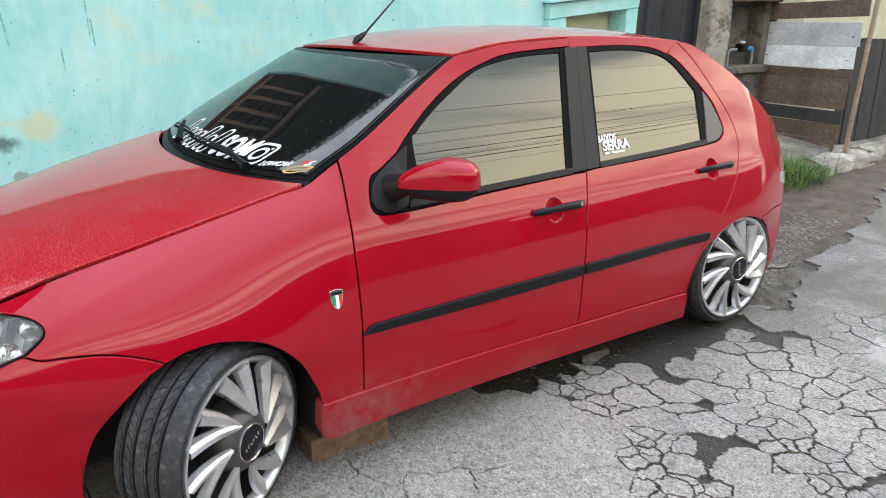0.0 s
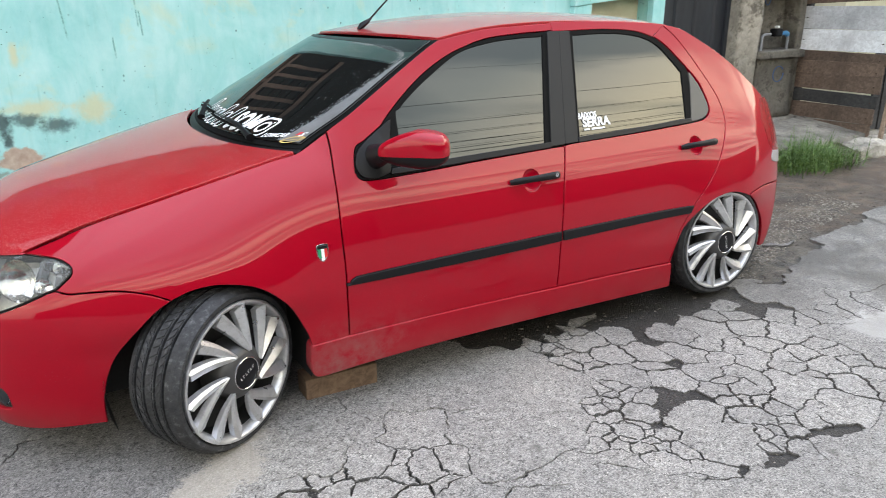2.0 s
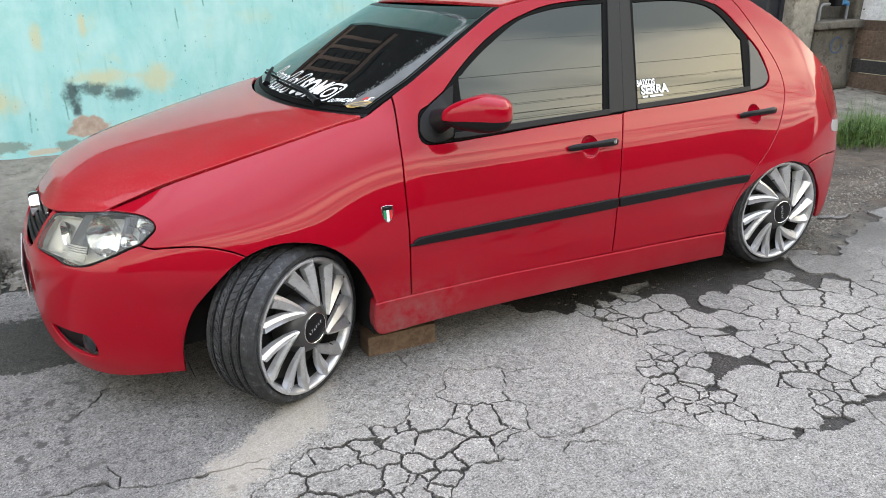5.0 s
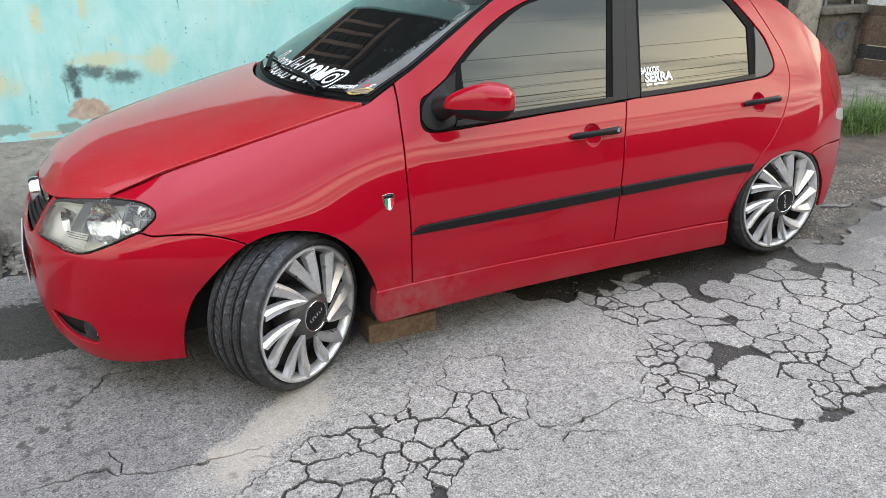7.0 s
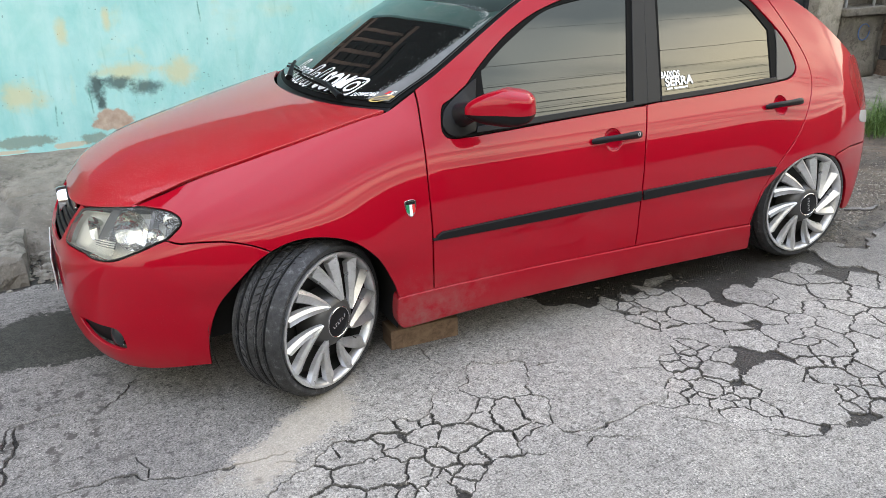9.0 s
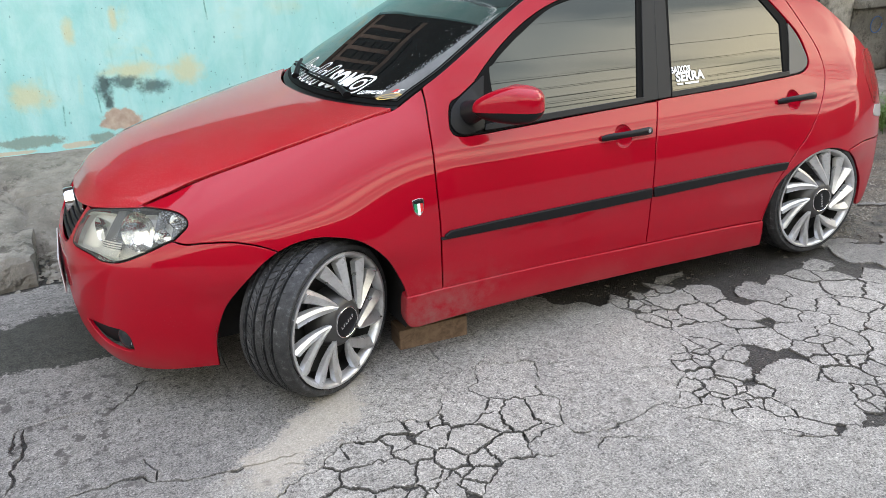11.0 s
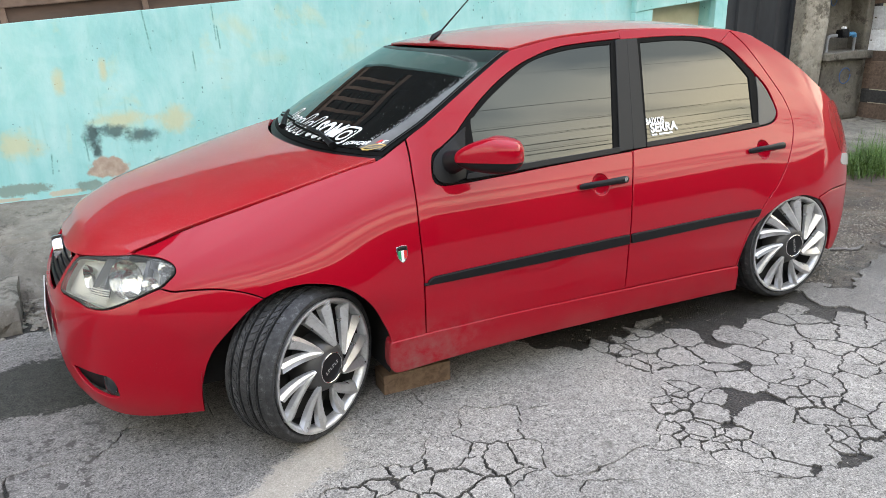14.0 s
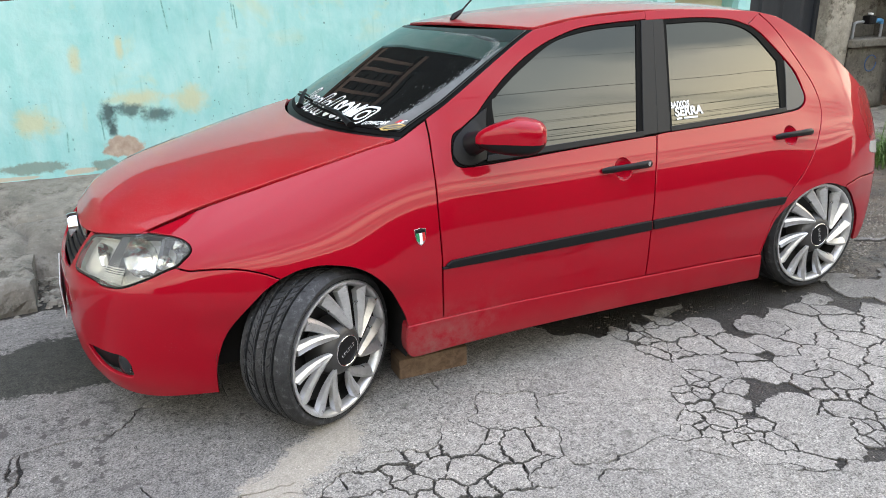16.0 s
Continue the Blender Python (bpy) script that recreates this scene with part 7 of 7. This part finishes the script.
def window_box():
    w = thing("window_1", (4.2, WALL_Y + WALL_K * 4.2, 0.75), "mint framed wall opening closed with cream plaster", "window", kind="structure")
    m = w.matrix_basis.inverted() @ wall_pose(0)
    s = LEVEL * 1.1
    raw("window_frame", *prism([(3.70, 1.30), (3.70, 1.42), (4.70, 1.42 + s), (4.70, 1.40), (4.56, 1.385), (3.88, 1.322)], -0.07, 0.03), MINT_TRIM, w, m, bevel=0.006)
    raw("window_frame", *prism([(3.70, 0.72), (3.88, 0.72), (3.88, 1.319), (3.70, 1.297)], -0.06, 0.03), MINT_TRIM, w, m, bevel=0.006)
    raw("window_frame", *prism([(4.562, 0.72), (4.70, 0.72), (4.70, 1.397), (4.562, 1.383)], -0.06, 0.03), MINT_TRIM, w, m, bevel=0.006)
    raw("drip_edge", *prism([(3.66, 1.424), (3.66, 1.448), (4.72, 1.448 + s), (4.72, 1.424 + s)], -0.11, 0.02), MINT_TRIM, w, m, bevel=0.006)
    raw("pane", *prism([(3.86, 0.70), (4.58, 0.70), (4.58, 1.40), (3.86, 1.34)], 0.13, 0.16), CREAM, w, m)


window_box()


def railing():
    """Brown wooden railing on the wall's top, with balusters."""
    base = wall_pose(0) @ Matrix.Translation((0, 0.06, WALL_TOP)) @ Euler((0, -math.atan(TOP_K), 0)).to_matrix().to_4x4()
    r = thing("railing", wall_pose(-1.2, 1.34).translation, "brown painted wooden railing standing on the mint wall", "railing")
    m = r.matrix_basis.inverted() @ base
    dark = Mat("dark_brown_plank", (0.06, 0.035, 0.025), 0.75)
    dark.color(dark.ramp(dark.noise(12, 5, 0.6, (0.3, 1, 1)), [(0.3, (0.05, 0.030, 0.022)), (0.75, (0.11, 0.068, 0.050))]))
    raw("kick_plank", *box_mesh((-6.0, -0.022, -0.004), (1.07, 0.02, 0.093)), dark, r, m, bevel=0.004)
    for k in range(9):
        raw("foot", *box_mesh((-5.6 + k * 0.79, -0.045, -0.004), (-5.565 + k * 0.79, -0.024, 0.089)), BROWN_PAINT, r, m, bevel=0.003)
    raw("bottom_rail", *box_mesh((-6.0, -0.05, 0.088), (1.07, 0.07, 0.142)), BROWN_PAINT, r, m, bevel=0.006)
    raw("top_rail", *box_mesh((-6.0, -0.05, 0.80), (1.07, 0.07, 0.88)), BROWN_PAINT, r, m, bevel=0.006)
    me = None
    for i in range(57):
        x = -5.9 + i * 0.122
        if me is None:
            b = raw("baluster", *box_mesh((-0.019, -0.012, 0.138), (0.019, 0.022, 0.81)), BROWN_PAINT, r, m @ Matrix.Translation((x, 0, 0)), bevel=0.006)
            me = b.data
        else:
            b = new("baluster", me)
            b.parent = r
            b.matrix_basis = m @ Matrix.Translation((x, 0, 0))


railing()


def house_behind():
    """The shaded house beyond the railing, with louvred openings and an overhanging roof."""
    h = thing("house", (-0.8, 4.6, 0), "brown house with louvred openings behind the railing", "house")
    i = Matrix.Translation((0.8, -4.6, 0))
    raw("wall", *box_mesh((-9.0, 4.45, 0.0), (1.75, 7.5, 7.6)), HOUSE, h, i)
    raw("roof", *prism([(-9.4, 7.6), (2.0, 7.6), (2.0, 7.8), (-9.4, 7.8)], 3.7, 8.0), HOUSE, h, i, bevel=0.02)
    dark = Mat("dark_louvre_metal", (0.022, 0.018, 0.016), 0.6)
    for k in range(4):
        x = -3.3 + k * 1.15
        raw("window", *box_mesh((x, 4.40, 2.0), (x + 0.8, 4.448, 3.5)), dark, h, i, bevel=0.01)
        for j in range(7):
            raw("louvre", *box_mesh((x + 0.05, 4.36, 2.08 + j * 0.2), (x + 0.75, 4.398, 2.17 + j * 0.2)), HOUSE, h, i)


house_behind()
# --- things stored behind the railing ---
tarp = raw("tarpaulin", *box_mesh((-2.4, 3.35, 1.25), (-0.35, 3.75, 1.95)), Mat("blue_tarpaulin", (0.02, 0.05, 0.22), 0.5), bevel=0.08)
tagged(tarp, "dark blue tarpaulin bundle lying behind the railing", "tarpaulin")
terrace = raw("terrace", *box_mesh((-6.0, 3.0, 0.0), (1.3, 4.44, 1.24)), CONCRETE)
tagged(terrace, "raised cement terrace behind the wall", "terrace", kind="structure")

# --- gate, post and meter niche at the wall's end ---
LEAN_DEG = -0.4


def sheet_gate():
    g = thing("gate", wall_pose(5.1, 0.3).translation, "dark grey ribbed sheet metal gate", "gate")
    m = g.matrix_basis.inverted() @ wall_pose(4.72, 0.3, -0.06, LEAN_DEG)
    x = 0.0
    prof = []
    while x < 0.86:
        prof += [(x, 0.0), (x + 0.20, 0.0), (x + 0.215, -0.022), (x + 0.24, -0.022), (x + 0.255, 0.0)]
        x += 0.255
    v, f, n = [], [], len(prof)
    for z in (0.0, 2.3):
        v += [(a, b, z) for a, b in prof] + [(a, b + 0.004, z) for a, b in prof]
    for i in range(n - 1):
        f += [(i, i + 1, 2 * n + i + 1, 2 * n + i), (n + i, n + i + 1, 3 * n + i + 1, 3 * n + i)]
    f += [(0, n, 3 * n, 2 * n), (n - 1, 2 * n - 1, 4 * n - 1, 3 * n - 1)]
    raw("ribbed_sheet", v, f, GATE, g, m)
    raw("gate_frame", *box_mesh((-0.06, -0.03, 0.0), (-0.002, 0.03, 2.3)), GATE, g, m, bevel=0.006)
    raw("gate_frame", *box_mesh((0.87, -0.03, 0.0), (0.92, 0.03, 2.3)), GATE, g, m, bevel=0.006)


sheet_gate()


def lumpy(lo, hi, seed, amount=0.02, cuts=8):
    """A block with an uneven, hand-plastered face."""
    bm = bmesh.new()
    bmesh.ops.create_cube(bm, size=1.0)
    bmesh.ops.subdivide_edges(bm, edges=bm.edges[:], cuts=cuts, use_grid_fill=True)
    for q in bm.verts:
        p = Vector([lo[i] + (q.co[i] + 0.5) * (hi[i] - lo[i]) for i in range(3)])
        n = noise.noise_vector(p * 3.1 + Vector((seed, 0, 0))) * amount + noise.noise_vector(p * 11 + Vector((0, seed, 0))) * amount * 0.4
        q.co = p + n
    for q in bm.faces:
        q.smooth = True
    v = [tuple(q.co) for q in bm.verts]
    f = [tuple(w.index for w in q.verts) for q in bm.faces]
    bm.free()
    return v, f


PALE_POST = mat_concrete("flaking_pale_cement", 0.95)
post = raw("gate_post", *lumpy((0, -0.10, 0.2), (0.30, 0.15, 2.3), 2, 0.018), PALE_POST, m=wall_pose(5.63, 0, 0, LEAN_DEG), smooth=True)
tagged(post, "flaking pale cement gate post beside the metal gate", "post")


def meter_niche():
    g = thing("meter_niche", wall_pose(6.3, 0.3).translation, "stained cement niche with a water meter on a ledge", "niche")
    m = g.matrix_basis.inverted() @ wall_pose(5.95, 0, 0, LEAN_DEG)
    raw("back_wall", *lumpy((-0.02, 0.14, 0.2), (0.66, 0.22, 2.2), 4, 0.012), PLASTER, g, m, smooth=True)
    raw("ledge", *lumpy((-0.02, -0.16, 0.79), (0.60, 0.15, 0.86), 6, 0.012, 6), PLASTER, g, m, smooth=True)
    raw("lower_block", *lumpy((0.0, -0.10, 0.2), (0.56, 0.14, 0.80), 8, 0.015), PLASTER, g, m, smooth=True)
    raw("side_wall", *lumpy((0.60, -0.05, 0.2), (0.68, 0.20, 2.2), 9, 0.012), PLASTER, g, m, smooth=True)
    raw("lintel", *lumpy((-0.02, -0.16, 1.46), (0.68, 0.15, 1.56), 11, 0.01), WOOD, g, m, smooth=True)
    # meter pipework standing on the ledge
    def tube(name, pts, rad, mat):
        cu = bpy.data.curves.new(name, "CURVE")
        cu.dimensions, cu.bevel_depth, cu.bevel_resolution = "3D", rad, 3
        sp = cu.splines.new("POLY")
        sp.points.add(len(pts) - 1)
        for q, p in zip(sp.points, pts):
            q.co = (*p, 1)
        tmp = bpy.data.objects.new(name, cu)
        me = bpy.data.meshes.new_from_object(tmp)
        me.materials.clear()
        me.materials.append(mat.m)
        bpy.data.objects.remove(tmp)
        ob = new(name, me)
        ob.parent = g
        ob.matrix_basis = m
        return ob
    y = -0.04
    tube("pipe", [(0.09, y, 0.85), (0.09, y, 0.975), (0.10, y, 1.0), (0.13, y, 1.01), (0.21, y, 1.01)], 0.014, PVC)
    tube("pipe", [(0.47, y, 0.85), (0.47, y, 0.98), (0.46, y, 1.005)], 0.014, PVC)
    tube("elbow", [(0.46, y, 0.985), (0.455, y, 1.012), (0.43, y, 1.018), (0.36, y, 1.012)], 0.021, BLUE_PVC)
    raw("meter_body", *box_mesh((0.24, y - 0.045, 0.985), (0.34, y + 0.045, 1.065)), BLACK, g, m, bevel=0.02)
    raw("meter_cap", *box_mesh((0.275, y - 0.02, 1.066), (0.315, y + 0.02, 1.09)), WHITE_INK, g, m, bevel=0.01)
    blue = Mat("blue_chalk_paint", (0.05, 0.10, 0.22), 0.8)
    tube("painted_ring", [(0.30 + 0.075 * math.cos(a), -0.118, 0.63 + 0.075 * math.sin(a)) for a in np.linspace(0.6, 6.4, 24)], 0.005, blue)
    tube("painted_ring", [(0.32 + 0.045 * math.cos(a), 0.13, 1.36 + 0.08 * math.sin(a)) for a in np.linspace(0, 6.28, 24)], 0.005, blue)


meter_niche()


def plank_fence():
    """A makeshift fence of pallet boards across the plot's front, running away from the street."""
    p0, p1 = Vector((6.66, 2.56, 0.0)), Vector((6.60, 1.60, 0.0))
    run = (p1 - p0).normalized()
    f = thing("plank_fence", (p0.x, (p0.y + p1.y) / 2, 0.25), "makeshift fence of weathered and whitewashed pallet boards", "fence")
    ang = math.atan2(run.y, run.x)
    m = f.matrix_basis.inverted() @ Matrix.Translation(p0 - Vector((0, 0, 0.13))) @ Euler((0, 0, ang)).to_matrix().to_4x4()
    r = random.Random(4)
    # height of the lower edge, board height, board, tilt, start, end
    rows = [(0.16, 0.14, WOOD, 0.02, -0.05, 0.92), (0.32, 0.15, WOOD, 0.0, -0.04, 0.93), (0.48, 0.12, WOOD_DARK, -0.01, -0.02, 0.94), (0.61, 0.155, WOOD, 0.0, -0.02, 0.95), (0.755, 0.125, WOOD, 0.012, 0.0, 0.95), (0.875, 0.105, WOOD, -0.01, 0.0, 0.96),
            (0.98, 0.20, WOOD_PALE, 0.004, 0.02, 0.96), (1.185, 0.215, WOOD_PALE, 0.0, 0.03, 0.98), (1.42, 0.15, WOOD, 0.035, 0.02, 1.02), (1.60, 0.10, WOOD_DARK, 0.02, 0.02, 1.02)]
    for z, h, mat, tilt, a, b in rows:
        j = r.uniform(-0.006, 0.006)
        raw("board", *box_mesh((a, -0.012, 0), (b, 0.012, h)), mat, f, m @ Matrix.Translation((0, j - 0.03, z)) @ Euler((0, -tilt - 0.02, 0)).to_matrix().to_4x4(), bevel=0.004)
    raw("fence_post", *box_mesh((0.98, -0.01, 0.05), (1.012, 0.03, 1.75)), mat_wood("grey_brown_post", (0.17, 0.12, 0.085), (0.34, 0.26, 0.20)), f, m @ Matrix.Translation((0.007, 0, 0)) @ Euler((0, radians(1.7), 0)).to_matrix().to_4x4(), bevel=0.008)
    raw("fence_post", *box_mesh((0.0, 0.0, 0.05), (0.07, 0.05, 1.7)), WOOD_DARK, f, m, bevel=0.008)
    nail = Mat("rusty_nail_heads", (0.04, 0.02, 0.012), 0.8)
    for z, h, mat, tilt, a, b in rows:
        for x in (a + 0.05, b - 0.06):
            raw("nail", *box_mesh((x - 0.005, -0.052, z + h * 0.5 - 0.005), (x + 0.005, -0.040, z + h * 0.5 + 0.005)), nail, f, m)


plank_fence()


def dark_fence():
    f = thing("board_fence", (7.6, 1.78, 0.1), "tall dark grey upright board fence beyond the post", "fence")
    i = f.matrix_basis.inverted()
    r = random.Random(2)
    for k in range(14):
        x = 6.66 + k * 0.145
        raw("board", *box_mesh((0, -0.012, 0), (0.138, 0.012, 0.98 + r.uniform(-0.03, 0.03))), WOOD_DARK, f, i @ Matrix.Translation((x, 1.72 + r.uniform(-0.006, 0.006), 0.14)) @ Euler((0, radians(-2.5), 0)).to_matrix().to_4x4(), bevel=0.004)
    raw("rail", *box_mesh((6.66, 1.735, 0.8), (8.7, 1.775, 0.87)), WOOD_DARK, f, i)


dark_fence()
far_house = thing("house", (9.5, 4.5, 0), "cream plastered house wall beyond the fences", "house")
raw("wall", *box_mesh((7.6, 2.7, 0), (13, 7, 4.0)), CREAM, far_house, far_house.matrix_basis.inverted())
raw("roof", *box_mesh((7.4, 2.5, 4.0), (13.2, 7.2, 4.2)), HOUSE, far_house, far_house.matrix_basis.inverted())


def grass_clump(count=420):
    r = random.Random(11)
    v, f = [], []
    for _ in range(count):
        x, y = r.gauss(5.40, 0.22), 1.50 + r.gauss(0, 0.11)
        h, a, bend = r.uniform(0.08, 0.30) * (1 + 0.3 * math.exp(-((x - 5.4) / 0.2) ** 2)), r.random() * 6.28, r.uniform(0.06, 0.30)
        w = r.uniform(0.002, 0.005)
        dx, dy, px, py = math.cos(a), math.sin(a), -math.sin(a), math.cos(a)
        k = len(v)
        for s in (0.0, 0.45, 0.8, 1.0):
            ww = w * (1 - s * 0.85)
            cx, cy, cz = x + dx * bend * s * s, y + dy * bend * s * s, -0.02 + h * (s - 0.45 * s * s * s * (bend > 0.09))
            v += [(cx - px * ww, cy - py * ww, cz), (cx + px * ww, cy + py * ww, cz)]
        f += [(k + 2 * q, k + 2 * q + 1, k + 2 * q + 3, k + 2 * q + 2) for q in range(3)]
    return tagged(raw("grass", v, f, GRASS), "tuft of long green grass growing at the kerb", "grass", kind="stuff")


grass_clump(1900)

# --- timber block under the sill ---
block = raw("wood_block", *box_mesh((0, 0, 0), (0.285, 0.10, 0.085)), BLOCK_WOOD, m=Matrix.Translation((0.262, 0.145, 0.0)) @ Euler((0, 0, radians(-3))).to_matrix().to_4x4(), bevel=0.005)
tagged(block, "brown timber block lying under the car's front sill", "wood block")

# --- houses across the street, seen in the car's paint and glass ---
def far_side_house(x, w, h, d, mat, roof_h, y=-8.4):
    g = thing("house", (x + w / 2, y - d / 2, 0), "plain dark-walled house across the street with tiled roof", "house", "houses across the street")
    i = g.matrix_basis.inverted()
    raw("wall", *box_mesh((x, y - d, 0), (x + w, y, h)), mat, g, i)
    v = [(x - 0.3, y + 0.5, h), (x + w + 0.3, y + 0.5, h), (x + w + 0.3, y - d, h), (x - 0.3, y - d, h), (x - 0.3, y - d / 2, h + roof_h), (x + w + 0.3, y - d / 2, h + roof_h)]
    raw("roof", v, [(0, 1, 5, 4), (2, 3, 4, 5), (0, 3, 4), (1, 2, 5), (0, 1, 2, 3)], TILE, g, i)


DIM_BRICK = Mat("dark_weathered_brick_wall", (0.14, 0.10, 0.085), 0.85)
DIM_BRICK.color(DIM_BRICK.ramp(DIM_BRICK.noise(3, 5), [(0.3, (0.10, 0.07, 0.06)), (0.7, (0.17, 0.13, 0.11))]))
TILE = Mat("dark_clay_roof_tiles", (0.16, 0.08, 0.05), 0.8)
TILE.color(TILE.ramp(TILE.noise(4, 5), [(0.3, (0.16, 0.085, 0.055)), (0.7, (0.32, 0.17, 0.10))]))
for k, (x, w, h, rh) in enumerate(((-16, 7, 2.9, 0.5), (-8.8, 6.5, 3.1, 0.4), (-2.1, 6.2, 2.9, 0.4), (4.3, 3.9, 3.0, 0.3), (8.4, 3.9, 2.6, 0.4), (12.5, 4.7, 2.8, 0.3), (17.4, 9, 3.2, 0.6))):
    far_side_house(x, w, h, 6, (HOUSE, DIM_BRICK)[k % 2], rh)


# unseen house added at the street's end to darken the rear quarter's reflection
far_side_house(30, 8, 6.2, 16, DIM_BRICK, 1.2, y=8.0)


def cables():
    """Utility cables sagging along the street between two poles."""
    for x in (-17.0, 24.0):
        p = raw("utility_pole", *sweep([(x, -6.6, -0.02), (x, -6.6, 4.0), (x, -6.6, 8.2)], [0.16, 0.13, 0.10]), CONCRETE)
        tagged(p, "round grey concrete utility pole at the roadside", "pole", "utility poles")
    for k, (z, y, sag) in enumerate(((5.75, -6.56, 0.5), (5.85, -6.62, 0.42), (5.98, -6.57, 0.6), (6.04, -6.63, 0.5), (6.2, -6.58, 0.4), (6.3, -6.6, 0.7), (6.45, -6.58, 0.45), (6.62, -6.6, 0.6), (6.95, -6.61, 0.5), (7.6, -6.6, 0.4), (5.92, -6.6, 0.3), (6.12, -6.57, 0.66), (6.38, -6.62, 0.3), (6.52, -6.59, 0.75))):
        pts = [(-17 + 41 * t, y, z - sag * 4 * t * (1 - t)) for t in np.linspace(0, 1, 30)]
        c = raw("cable", *sweep(pts, [0.0017 + 0.0010 * (k % 3)] * 30, n=6), RUBBER)
        tagged(c, "thin black utility cable strung along the street", "cable", "utility cables")


cables()
